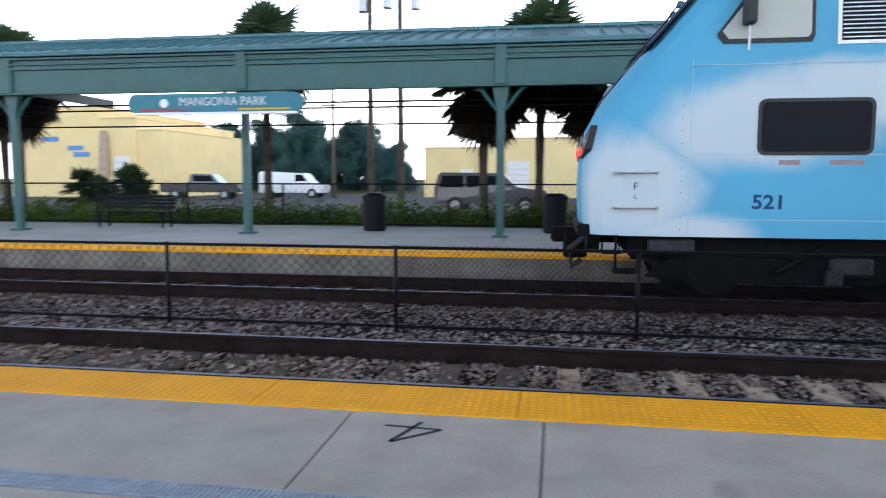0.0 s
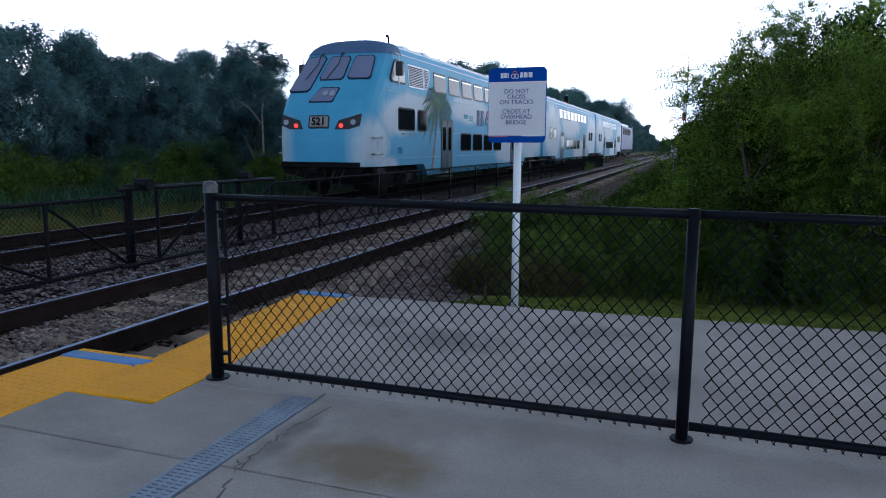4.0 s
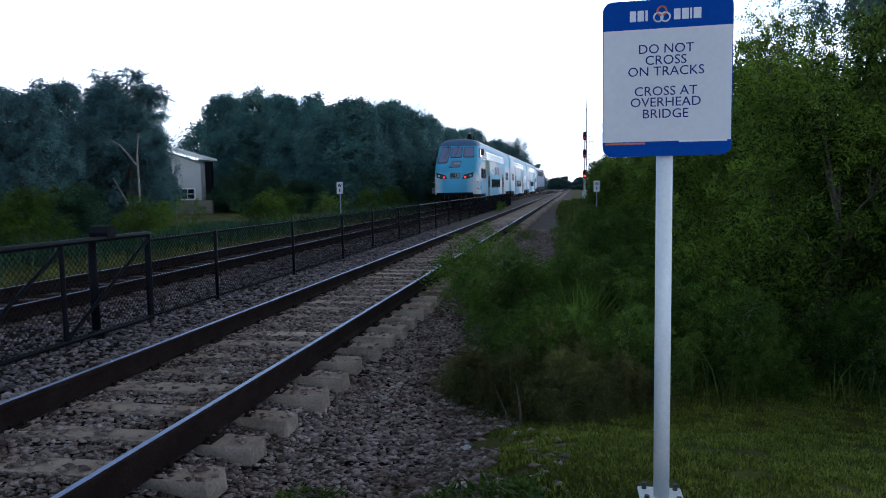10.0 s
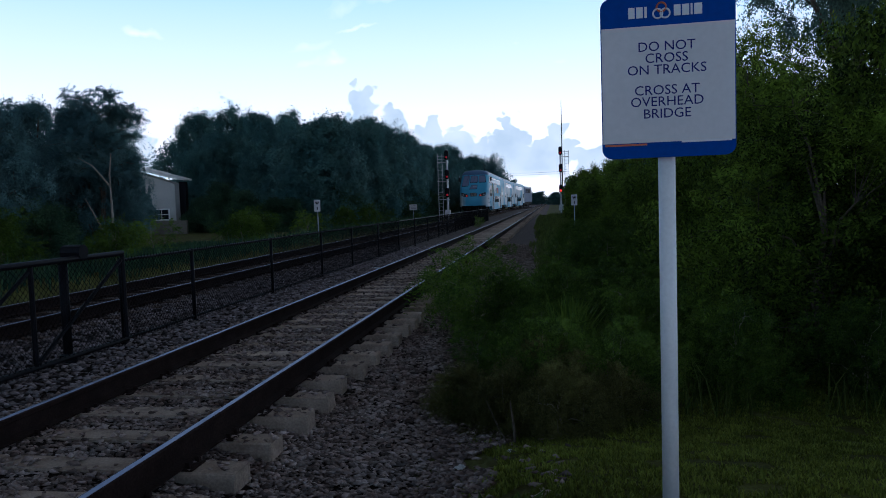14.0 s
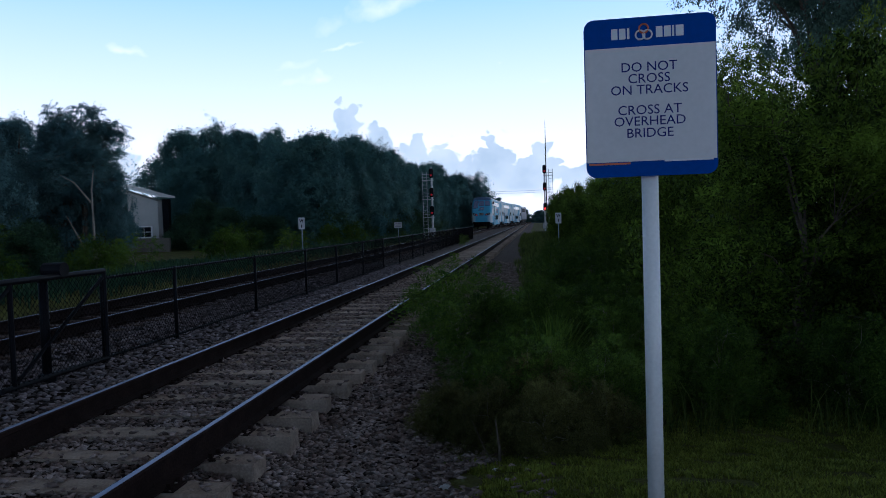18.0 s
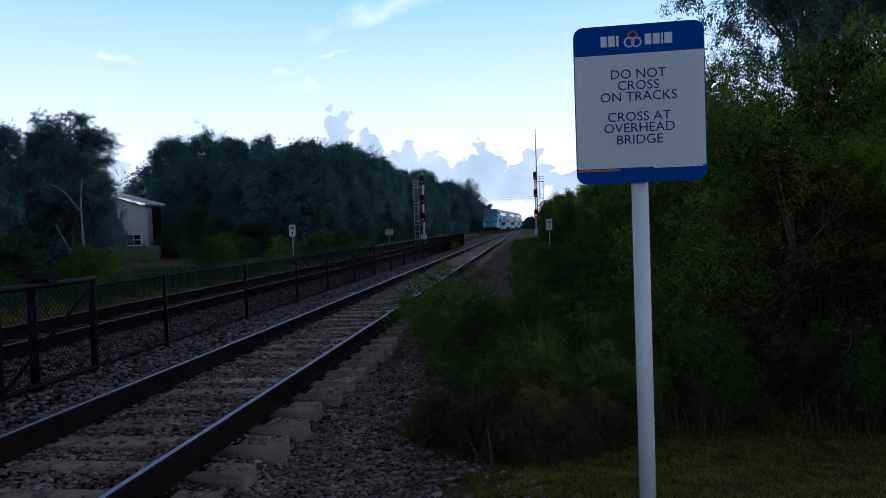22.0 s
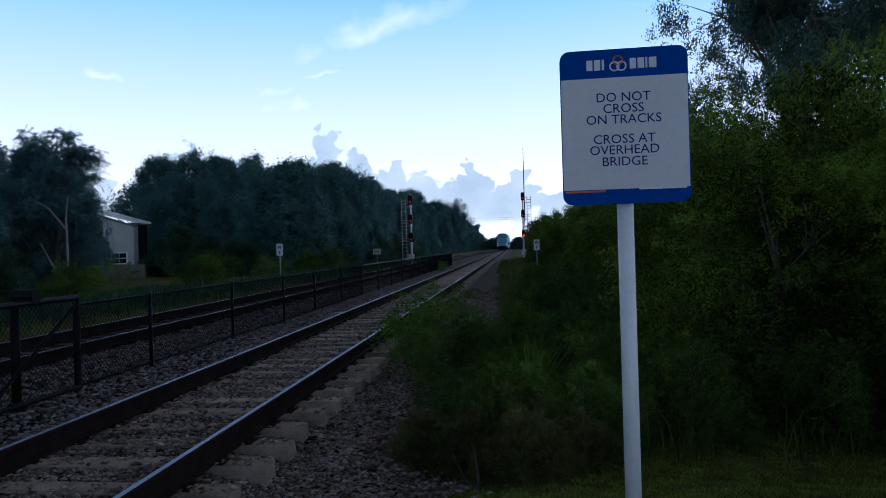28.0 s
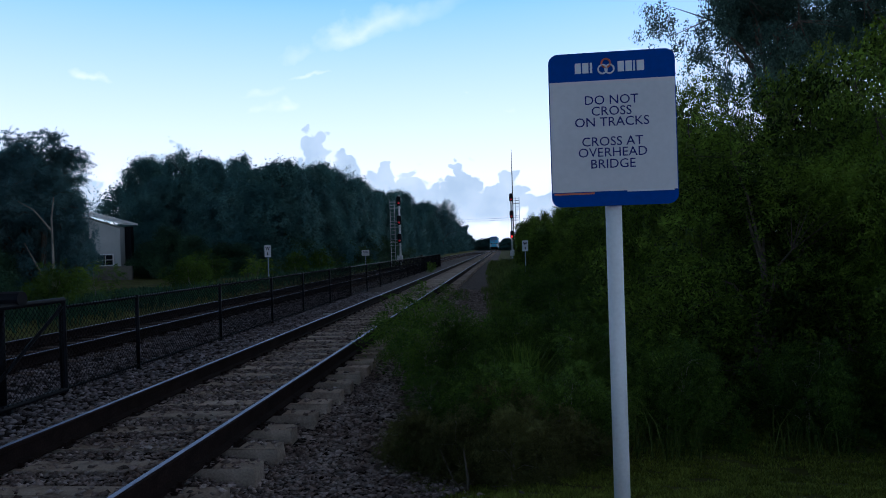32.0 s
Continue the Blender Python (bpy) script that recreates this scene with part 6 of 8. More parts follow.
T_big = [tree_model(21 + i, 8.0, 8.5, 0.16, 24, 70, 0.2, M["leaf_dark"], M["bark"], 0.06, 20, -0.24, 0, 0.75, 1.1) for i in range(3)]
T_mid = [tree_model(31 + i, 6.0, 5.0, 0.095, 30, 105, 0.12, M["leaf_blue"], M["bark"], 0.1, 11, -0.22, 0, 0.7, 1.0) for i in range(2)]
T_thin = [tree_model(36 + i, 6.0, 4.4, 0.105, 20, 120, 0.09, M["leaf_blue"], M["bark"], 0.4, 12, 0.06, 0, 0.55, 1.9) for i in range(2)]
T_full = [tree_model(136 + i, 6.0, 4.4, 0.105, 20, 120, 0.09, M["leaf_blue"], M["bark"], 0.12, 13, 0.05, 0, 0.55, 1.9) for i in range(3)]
T_near = [tree_model(41 + i, 3.6, 3.6, 0.064, 0, 430, 0.045, M["leaf_scrub"], M["bark"], 0.05, 11, -0.12, 6) for i in range(3)] + [tree_model(141 + i, 3.6, 3.6, 0.075, 0, 350, 0.045, M["leaf_olive"], M["bark"], 0.08, 9, -0.05, 5) for i in range(2)] + [tree_model(151 + i, 3.6, 3.6, 0.068, 17, 210, 0.045, M["leaf_scrub"], M["bark"], 0.05, 12, -0.1) for i in range(2)]
T_bush = [tree_model(46 + i, 3.0, 3.6, 0.10, 18, 120, 0.05, M["leaf_foot"], M["bark"], 0.04, 10, -0.4) for i in range(2)]
T_tall = [tree_model(171 + i, 7.0, 6.2, 0.062, 24, 190, 0.11, M["leaf_airy"], M["bark"], 0.68, 14, 0.16, 0, 0.75, 1.15) for i in range(2)]
rt = random.Random(5)


# the long dark wood beyond the far track
def skyline(y):
    return float(np.interp(y, (47, 52, 62, 71, 80, 89, 100, 112), (7.4, 7.8, 8.7, 9.1, 8.8, 8.5, 9.4, 9.6)))


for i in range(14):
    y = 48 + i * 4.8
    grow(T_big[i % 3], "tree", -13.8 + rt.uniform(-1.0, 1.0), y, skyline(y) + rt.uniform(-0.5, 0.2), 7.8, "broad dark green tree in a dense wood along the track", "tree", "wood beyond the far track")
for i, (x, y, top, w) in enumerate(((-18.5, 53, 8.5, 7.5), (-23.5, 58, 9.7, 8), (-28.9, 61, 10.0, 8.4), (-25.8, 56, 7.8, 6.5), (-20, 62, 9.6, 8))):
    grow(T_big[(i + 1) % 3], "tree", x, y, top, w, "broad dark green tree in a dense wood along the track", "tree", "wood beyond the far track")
for i in range(15):
    y = 42.5 + i * 4.2
    grow(T_bush[i % 2], "shrub", -11.4 + rt.uniform(-0.5, 0.5) - (3.0 if i == 0 else 0), y, 2.6 + rt.uniform(-0.5, 0.6), rt.uniform(3.4, 4.6), "leafy green shrub at the foot of the wood", "shrub", "shrubs at the foot of the wood")
for x, y, top in ((-18.8, 43.5, 3.2), (-16.6, 42, 2.6), (-20.8, 45, 2.4)):
    grow(T_bush[0], "shrub", x, y, top, 3.4, "leafy green shrub beside the garden wall", "shrub", "shrubs at the foot of the wood")
for x, y, top, w in ((-21.4, 45, 1.7, 2.6), (-19.6, 46.6, 2.4, 3.2)):
    grow(T_bush[1], "shrub", x, y, top, w, "leafy green shrub beside the garden wall", "shrub", "shrubs at the foot of the wood")
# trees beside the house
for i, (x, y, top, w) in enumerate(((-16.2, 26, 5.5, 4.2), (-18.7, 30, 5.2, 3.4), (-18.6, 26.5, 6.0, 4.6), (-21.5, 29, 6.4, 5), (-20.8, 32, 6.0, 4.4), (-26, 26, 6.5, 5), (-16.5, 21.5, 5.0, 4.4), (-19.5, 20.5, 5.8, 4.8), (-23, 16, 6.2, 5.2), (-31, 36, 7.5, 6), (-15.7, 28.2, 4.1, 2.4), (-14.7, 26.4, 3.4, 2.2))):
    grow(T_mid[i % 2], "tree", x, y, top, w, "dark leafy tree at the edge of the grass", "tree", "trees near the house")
for i, (x, y, top, w) in enumerate(((-17.0, 24.2, 2.6, 3.2), (-13.2, 20, 1.7, 3.0), (-19.6, 30.2, 2.6, 2.6), (-12.9, 15.5, 1.5, 2.8))):
    grow(T_bush[i % 2], "shrub", x, y, top, w, "dark green shrub under the trees", "shrub", "shrubs near the house")
# thin trees behind the far platform's end
for i, (x, y, top, w) in enumerate(((-17.2, 0.2, 3.9, 3.4), (-17, 3.0, 5.7, 3.7), (-17.2, 5.6, 6.2, 3.9), (-17.6, 7.8, 5.5, 4.2), (-17.6, 12, 5.3, 4.8))):
    grow(T_thin[i] if i < 2 else T_full[i % 3], "tree", x, y, top, w, "leafy green tree with gaps of sky behind the far platform", "tree", "trees behind the far platform")
for i, (x, y, top, w) in enumerate(((-18.2, 15.2, 5.6, 5.2), (-21.5, 11.5, 5.2, 5.0), (-18.8, 18.6, 5.8, 5.2))):
    grow(T_mid[i % 2], "tree", x, y, top, w, "leafy green tree behind the far platform", "tree", "trees behind the far platform")
# trees beyond the car park
for i, (y, top, w) in enumerate(((-47, 8.5, 9), (-41.5, 9.0, 9), (-36, 9.8, 9), (-30.5, 9.0, 9), (-25.5, 6.0, 7), (-53, 7.5, 9))):
    grow(T_big[i % 3], "tree", -80 - 3 * (i % 2), y, top, w, "broad green tree beyond the car park", "tree", "trees beyond the car park")
# far end of the wood
for i, (x, y, top, w) in enumerate(((-11.5, 120, 9.0, 8), (-12.5, 132, 8.4, 8), (-12.8, 146, 8.6, 8), (-11.6, 158, 8.2, 7), (-12.5, 172, 8.2, 8), (-12, 190, 8.2, 8), (-12.5, 212, 8.4, 9), (-11.5, 236, 8.2, 8), (-12.5, 256, 7.5, 8), (9, 190, 7.0, 8), (12, 170, 7.0, 8), (-24, 270, 8, 13), (-13, 275, 6, 12), (-4, 280, 4.6, 12), (5, 278, 4.2, 12), (15, 272, 6, 12))):
    grow(T_big[i % 3], "tree", x, y, top, w, "distant tree beside the tracks", "tree", "distant trees")
# tall open trees over the scrub
for i, (x, y, top, w) in enumerate(((14.1, 32, 15.0, 9.8), (20.4, 33, 15.4, 10.4), (17.2, 37.5, 15.0, 9.5))):
    grow(T_tall[i % 2], "tree", x, y, top, w, "tall dark tree with an open crown above the scrub", "tree", "trees beside the track")
# thick scrub on the near side
for i in range(17):
    y = 8.4 + i * 2.3
    top = float(np.interp(y, (8, 10, 14, 20, 45), (2.8, 3.45, 3.5, 3.2, 3.4)))
    grow(T_near[(0, 3, 5, 1, 4, 6, 2)[i % 7] if i < 5 else (0, 5, 1, 6, 2)[i % 5]], "shrub", float(np.interp(y, (8, 10, 14, 20, 28, 36, 45), (5.3, 5.2, 5.7, 6.4, 6.4, 5.8, 5.2))) + rt.uniform(-0.2, 0.3), y, top + rt.uniform(-0.35, 0.3), rt.uniform(2.9, 3.7), "dense feathery green shrub in the scrub beside the track", "shrub", "scrub beside the track")
for i, (x, y, top, w) in enumerate(((6.9, 8.2, 3.1, 3.4), (7.9, 10.5, 3.8, 3.6), (9.3, 8.6, 3.6, 3.8), (8.2, 14.0, 4.9, 4), (11.2, 10.2, 3.8, 4), (6.9, 12.6, 4.2, 3.4), (7.8, 11.2, 4.4, 3.6), (9.4, 11.0, 4.2, 4.0), (13.4, 9.4, 3.9, 4), (7.0, 17, 5.0, 4), (8.5, 11.8, 4.3, 4), (10.8, 12.6, 4.8, 4.5))):
    grow(T_near[(i * 3 + 1) % 7], "shrub", x, y, top, w, "dense feathery green shrub in the scrub beside the track", "shrub", "scrub beside the track")
for i, (x, y, top, w) in enumerate(((4.9, 50, 3.3, 3.6), (4.6, 56, 3.6, 3.6), (4.9, 63, 3.6, 3.6), (5.4, 72, 4.0, 4.2), (6.0, 84, 4.2, 4.6))):
    grow(T_near[(0, 5, 1, 6, 2)[i % 5]], "shrub", x, y, top, w, "dense feathery green shrub in the scrub beside the track", "shrub", "scrub beside the track")
for i in range(8):
    grow(T_mid[i % 2], "tree", 8.6 + rt.uniform(-1, 2), 24 + i * 7.5, rt.uniform(3.6, 4.8), 4.2, "leafy tree in the scrub beside the track", "tree", "trees beside the track")


# ---- the far platform and its canopy ----
FP_EDGE, FP_Z, FP_END = -7.05, 0.34, -0.2


def far_platform():
    ob = empty("platform_far", pose(0, 0, 0), "concrete station platform across the tracks with a yellow edge", "platform", kind="structure")
    part("platform_wall", boxed(-7.35, FP_EDGE - 0.02, -45, FP_END, -0.7, FP_Z - 0.06), M["concrete_wall"], ob, "weathered grey concrete platform wall")
    for k in range(18):
        y = FP_END - 1.22 * (k + 1)
        part("wall_block", boxed(FP_EDGE - 0.03, FP_EDGE + 0.0, y + 0.006, y + 1.214, -0.35, FP_Z - 0.065, 0.008), M["concrete_wall"], ob)
        part("warning_panel", boxed(FP_EDGE - 0.6, FP_EDGE, y + 0.004, y + 1.216, FP_Z - 0.06, FP_Z + 0.008, 0.004), M["yellow"], ob)
    part("warning_panel", boxed(FP_EDGE - 0.6, FP_EDGE, -45, FP_END - 22, FP_Z - 0.06, FP_Z + 0.008), M["yellow"], ob)
    for k in range(14):
        y = FP_END - 3.0 * (k + 1)
        for x0, x1 in ((-10.4, -7.655), (-14.2, -10.41)):
            part("concrete_slab", boxed(x0, x1 - 0.008, y + 0.006, y + 2.994, FP_Z - 0.3, FP_Z, 0.006), M["far_concrete"], ob)
    # a lower landing past the platform's end
    part("landing_wall", boxed(-7.6, -7.02, FP_END + 0.02, 2.45, -0.4, 0.13), M["concrete_wall"], ob)
    path = ((-7.61, FP_END + 0.01), (-7.61, 2.46), (-8.2, 2.9), (-15.7, 4.6), (-16.3, 3.5), (-10.9, 0.55), (-10.6, FP_END + 0.01))
    part("landing", prism(bmesh.new(), path, "z", -0.2, 0.285), M["far_concrete"], ob, "pale concrete ramp past the platform end")
    for k in range(2):
        part("warning_panel", boxed(-7.6, -7.0, FP_END + 0.02 + 1.32 * k, FP_END + 1.33 + 1.32 * k, 0.13, 0.198, 0.004), M["yellow"], ob)
    part("blue_edge", boxed(-7.65, -7.05, FP_END - 0.14, FP_END + 0.005, FP_Z - 0.05, FP_Z + 0.014), M["blue_paint"], ob)


far_platform()


def canopy():
    ob = empty("station_canopy", pose(0, 0, FP_Z), "long green steel platform canopy with a standing-seam metal roof", "canopy")
    z0, y0, y1 = -FP_Z, -40.0, 0.62
    for y in (-38.0, -31.7, -25.3, -19.0, -12.65, -6.38, -0.98):
        c = part("column", boxed(-11.09, -10.91, y - 0.09, y + 0.09, 0.0, 3.62, 0.015), M["green_steel"], ob, "square green steel column")
        part("column_foot", boxed(-11.18, -10.82, y - 0.18, y + 0.18, 0.0, 0.05, 0.01), M["green_steel"], c)
        part("bracket", boxed(-11.0, -10.74, y - 0.14, y + 0.14, 3.5, 4.42, 0.02), M["green_steel"], c)
        part("capital", prism(bmesh.new(), ((y - 0.09, 2.95), (y + 0.09, 2.95), (y + 0.2, 3.5), (y - 0.2, 3.5)), "x", -11.085, -10.915), M["green_steel"], c)
        for s in (-1, 1):
            part("knee_brace", tubed([(-11, y + s * 0.09, 2.95), (-11, y + s * 0.45, 3.4), (-11, y + s * 0.6, 3.52)], 0.045, 8), M["green_steel"], c)
        part("rafter", boxed(-15.2, -10.9, y - 0.07, y + 0.07, 3.55, 3.8, 0.01), M["green_steel"], ob)
    part("fascia", boxed(-10.95, -10.82, y0, y1 - 0.02, 3.50, 4.08, 0.01), M["green_steel"], ob, "deep green fascia beam")
    for z, d in ((3.47, 0.05), (4.08, 0.06), (4.2, 0.03), (4.33, 0.07)):
        part("fascia_rib", boxed(-10.82 - 0.12, -10.82 + d, y0, y1, z, z + 0.06, 0.008), M["green_steel"], ob)
    part("fascia_top", boxed(-10.95, -10.84, y0, y1 - 0.02, 4.08, 4.4), M["green_steel"], ob)
    part("gutter", boxed(-10.86, -10.66, y0, y1 + 0.05, 4.4, 4.5, 0.02), M["green_roof"], ob)
    part("fascia", boxed(-15.3, -15.18, y0, y1 - 0.02, 4.2, 4.44, 0.01), M["green_steel"], ob, "slim green rear eave beam")
    part("end_panel", prism(bmesh.new(), ((-15.18, 4.2), (-13.0, 4.1), (-10.95, 3.9), (-10.95, 4.42), (-13.05, 5.0), (-15.18, 4.42)), "y", y1 - 0.1, y1 - 0.02), M["green_steel"], ob)
    # roof planes with seams
    for s in (1, -1):
        e, r = -13.05 + s * 2.42, -13.05
        part("roof_plane", prism(bmesh.new(), ((e, 4.46), (e, 4.51), (r, 5.19), (r, 5.14)), "y", y0, y1 + 0.1), M["green_roof"], ob, "green standing-seam roof slope")
        for k in range(90):
            y = y1 - 0.42 * k - 0.1
            if y < -37:
                break
            part("roof_seam", prism(bmesh.new(), ((e, 4.51), (e, 4.56), (r, 5.24), (r, 5.19)), "y", y, y + 0.035), M["green_roof"], ob)
    part("ridge_cap", boxed(-13.2, -12.9, y0, y1 + 0.12, 5.15, 5.26, 0.03), M["green_roof"], ob)
    for z, x in ((3.32, -12.2), (3.2, -12.4), (2.9, -14.1)):
        part("conduit", tubed([(x, -30, z), (x, 0.2, z)], 0.025, 6), M["fence"], ob)
    sp = part("loudspeaker", tubed([(-10.6, -1.55, 3.15), (-10.6, -1.75, 3.1)], [0.08, 0.17], 14), M["steel"], ob, "grey horn loudspeaker")
    part("speaker_arm", tubed([(-10.95, -1.0, 3.3), (-10.7, -1.4, 3.3), (-10.6, -1.6, 3.2)], 0.03, 6), M["fence"], ob)
    return ob


canopy()


M["teal_board"] = material("teal_sign_board", (0.045, 0.19, 0.24), 0.45, vary=0.1, bump=0.0, gloss=0.2)


def station_sign():
    ob = empty("station_sign", pose(-9.6, -12.75, FP_Z), "teal station name sign hung from the canopy", "sign")
    for y in (-1.4, 1.4):
        part("hanger_arm", tubed([(-1.22, y, 3.2), (-0.6, y, 3.1), (-0.04, y, 3.06)], 0.03, 8), M["green_steel"], ob)
    b = part("board", prism(bmesh.new(), rounded(4.2, 0.42, 0.2, 6, 0, 3.06), "x", -0.05, 0.05), M["teal_board"], ob, "rounded teal name board")
    part("board_edge", prism(bmesh.new(), rounded(3.9, 0.05, 0.02, 2, 0, 2.83), "x", -0.06, 0.06), M["white_print"], b)
    side = Matrix(((0, 0, 1, 0), (1, 0, 0, 0), (0, 1, 0, 0), (0, 0, 0, 1)))
    lettering("lettering", "MANGONIA PARK", 0.27, M["sign_pale"], b, pose(0.055, 0.22, 3.08) @ side, 0.003, 0.95)
    part("emblem", tubed([(0.04, -1.2, 3.06), (0.06, -1.2, 3.06)], 0.1, 12), M["white_print"], b)
    part("stripe", boxed(0.05, 0.056, -1.8, -0.6, 2.9, 2.93), M["red_print"], b)
    part("stripe", boxed(0.05, 0.056, 0.6, 1.8, 2.9, 2.93), M["yellow"], b)


station_sign()


def litter_bin(x, y):
    ob = empty("litter_bin", pose(x, y, FP_Z), "dark round litter bin on the far platform", "bin", "bins on the far platform")
    part("body", tubed([(0, 0, 0), (0, 0, 0.05), (0, 0, 0.85)], [0.27, 0.3, 0.31], 16), M["fence"], ob)
    part("lid", tubed([(0, 0, 0.85), (0, 0, 0.92), (0, 0, 1.0)], [0.33, 0.33, 0.2], 16), M["fence"], ob)


for y in (-9.8, -5.1):
    litter_bin(-12.5, y)


def bench(x, y):
    ob = empty("bench", pose(x, y, FP_Z), "dark green slatted metal bench on the far platform", "bench", "benches on the far platform")
    for k in range(4):
        part("seat_slat", boxed(-0.2 + 0.1 * k, -0.12 + 0.1 * k, -1.1, 1.1, 0.42, 0.45, 0.006), M["fence"], ob)
        part("back_slat", boxed(-0.3, -0.27, -1.1, 1.1, 0.52 + 0.1 * k, 0.6 + 0.1 * k, 0.006), M["fence"], ob)
    for s in (-0.95, 0.95):
        part("leg", tubed([(0.15, s, 0), (0.15, s, 0.42)], 0.03, 8), M["fence"], ob)
        part("leg", tubed([(-0.28, s, 0), (-0.28, s, 0.92)], 0.03, 8), M["fence"], ob)


bench(-12.5, -16.7)


def back_fence():
    ob = empty("chain_link_fence", pose(-14.2, 0, 0.3), "black chain-link fence behind the far platform", "fence")
    ys = [-34 + 3.0 * k for k in range(13)]
    for y in ys:
        part("post", tubed([(0, y, 0), (0, y, 1.28)], 0.03, 8), M["fence"], ob)
    part("top_rail", tubed([(0, ys[0], 1.25), (0, ys[-1], 1.25)], 0.022, 8), M["fence"], ob)
    part("bottom_rail", tubed([(0, ys[0], 0.1), (0, ys[-1], 0.1)], 0.02, 8), M["fence"], ob)
    part_of("chain_link", chain_mesh(ys[-1] - ys[0], 0.1, 1.25, 0.1, 0.003, False), M["fence"], ob).matrix_local = pose(0.02, ys[0], 0, 0, 0, 90)
    # return leg towards the track at the platform's end
    g = empty("chain_link_fence", pose(0, 0.1, 0.3), "black chain-link fence closing the far platform end", "fence")
    for x in (-14.2, -12.6, -11.3, -9.9):
        part("post", tubed([(x, 0, 0), (x, 0, 1.25)], 0.035, 8), M["fence"], g)
    part("top_rail", tubed([(-14.2, 0, 1.2), (-9.9, 0, 1.2)], 0.022, 8), M["fence"], g)
    part("bottom_rail", tubed([(-14.2, 0, 0.12), (-9.9, 0, 0.12)], 0.02, 8), M["fence"], g)
    part_of("chain_link", chain_mesh(4.3, 0.1, 1.2, 0.07, 0.0026, False), M["fence"], g).matrix_local = pose(-14.2, 0.02, 0)


back_fence()


def marker_post(x, y, h):
    ob = part("marker_post", boxed(-0.04, 0.04, -0.015, 0.015, 0, h, 0.01), M["white_post"])
    ob.matrix_world = pose(x, y, ground_z(x, y))
    tagged(ob, "slim white marker post standing in the grass", "post", "white marker posts")


for x, y in ((-11.3, 2.9), (-12.8, 2.0), (-13.6, 1.4)):
    marker_post(x, y, 0.75)


# ---- the street behind ----
lot = part("parking_lot", boxed(-62, -20.5, -70, 3, 0.0, 0.26), M["asphalt"])
tagged(lot, "grey asphalt car park behind the station", "car park", kind="structure")


def building(name, label, blocks, wall):
    ob = empty(name, pose(0, 0, 0.2), label, "building", "warehouses behind the station")
    for x0, x1, y0, y1, h, mat in blocks:
        w = part("wall", boxed(x0, x1, y0, y1, 0, h), M[mat], ob)
        part("parapet", boxed(x0 - 0.08, x1 + 0.08, y0 - 0.08, y1 + 0.08, h, h + 0.12, 0.03), M[mat], ob)
    return ob


def loading_door(ob, x, y0, y1, h, mat="white_wall"):
    d = part("door", boxed(x, x + 0.12, y0, y1, 0, h, 0.01), M[mat], ob, "pale roller door")
    for k in range(1, int(h / 0.45)):
        part("door_slat", boxed(x + 0.12, x + 0.14, y0 + 0.05, y1 - 0.05, 0.45 * k, 0.45 * k + 0.04), M["steel"], d)


b1 = building("warehouse", "cream and yellow warehouse with stepped roofline", ((-62, -45, -48, -40.2, 7.0, "yellow_wall"), (-62, -45.2, -40.2, -37.2, 6.1, "yellow_wall"), (-60, -45.4, -37.2, -35.1, 5.2, "yellow_wall")), "yellow_wall")
loading_door(b1, -45.2, -39.1, -37.8, 3.2)
part("awning", prism(bmesh.new(), ((-44.98, 1.6), (-44.98, 5.2), (-44.6, 1.6)), "y", -40.15, -39.5), M["tie"], b1, "brown awning")
for y, z in ((-45.0, 4.4), (-42.9, 3.7), (-42.4, 3.2)):
    part("sign_bar", boxed(-45, -44.9, y, y + 1.3, z, z + 0.35), M["blue_paint"], b1)
b2 = building("warehouse", "yellow warehouse with white doors and a white corner parapet", ((-66, -50, -15.5, -11.1, 3.9, "yellow_wall"), (-66, -49.6, -11.1, -0.9, 4.6, "yellow_wall"), (-66, -49.9, -0.9, 4.5, 4.6, "white_wall"), (-66, -50.1, 4.5, 13, 3.4, "yellow_wall")), "yellow_wall")
loading_door(b2, -49.6, -8.9, -7.2, 2.9)
loading_door(b2, -50.0, -12.6, -11.6, 2.3)
loading_door(b2, -49.9, 1.2, 3.9, 3.2)
part("lower_wall", boxed(-49.9, -49.82, -0.85, 1.1, 0, 3.4), M["yellow_wall"], b2)
loading_door(b2, -50.1, 8.2, 9.6, 2.2, "concrete_wall")
M["van_white"] = material("white_van_paint", (0.72, 0.72, 0.73), 0.3, vary=0.05, bump=0.0, coat=0.5)
M["car_dark"] = material("dark_car_paint", (0.018, 0.02, 0.026), 0.25, vary=0.1, bump=0.0, coat=0.6)
M["car_grey"] = material("grey_car_paint", (0.05, 0.06, 0.075), 0.3, vary=0.1, bump=0.0, coat=0.5)


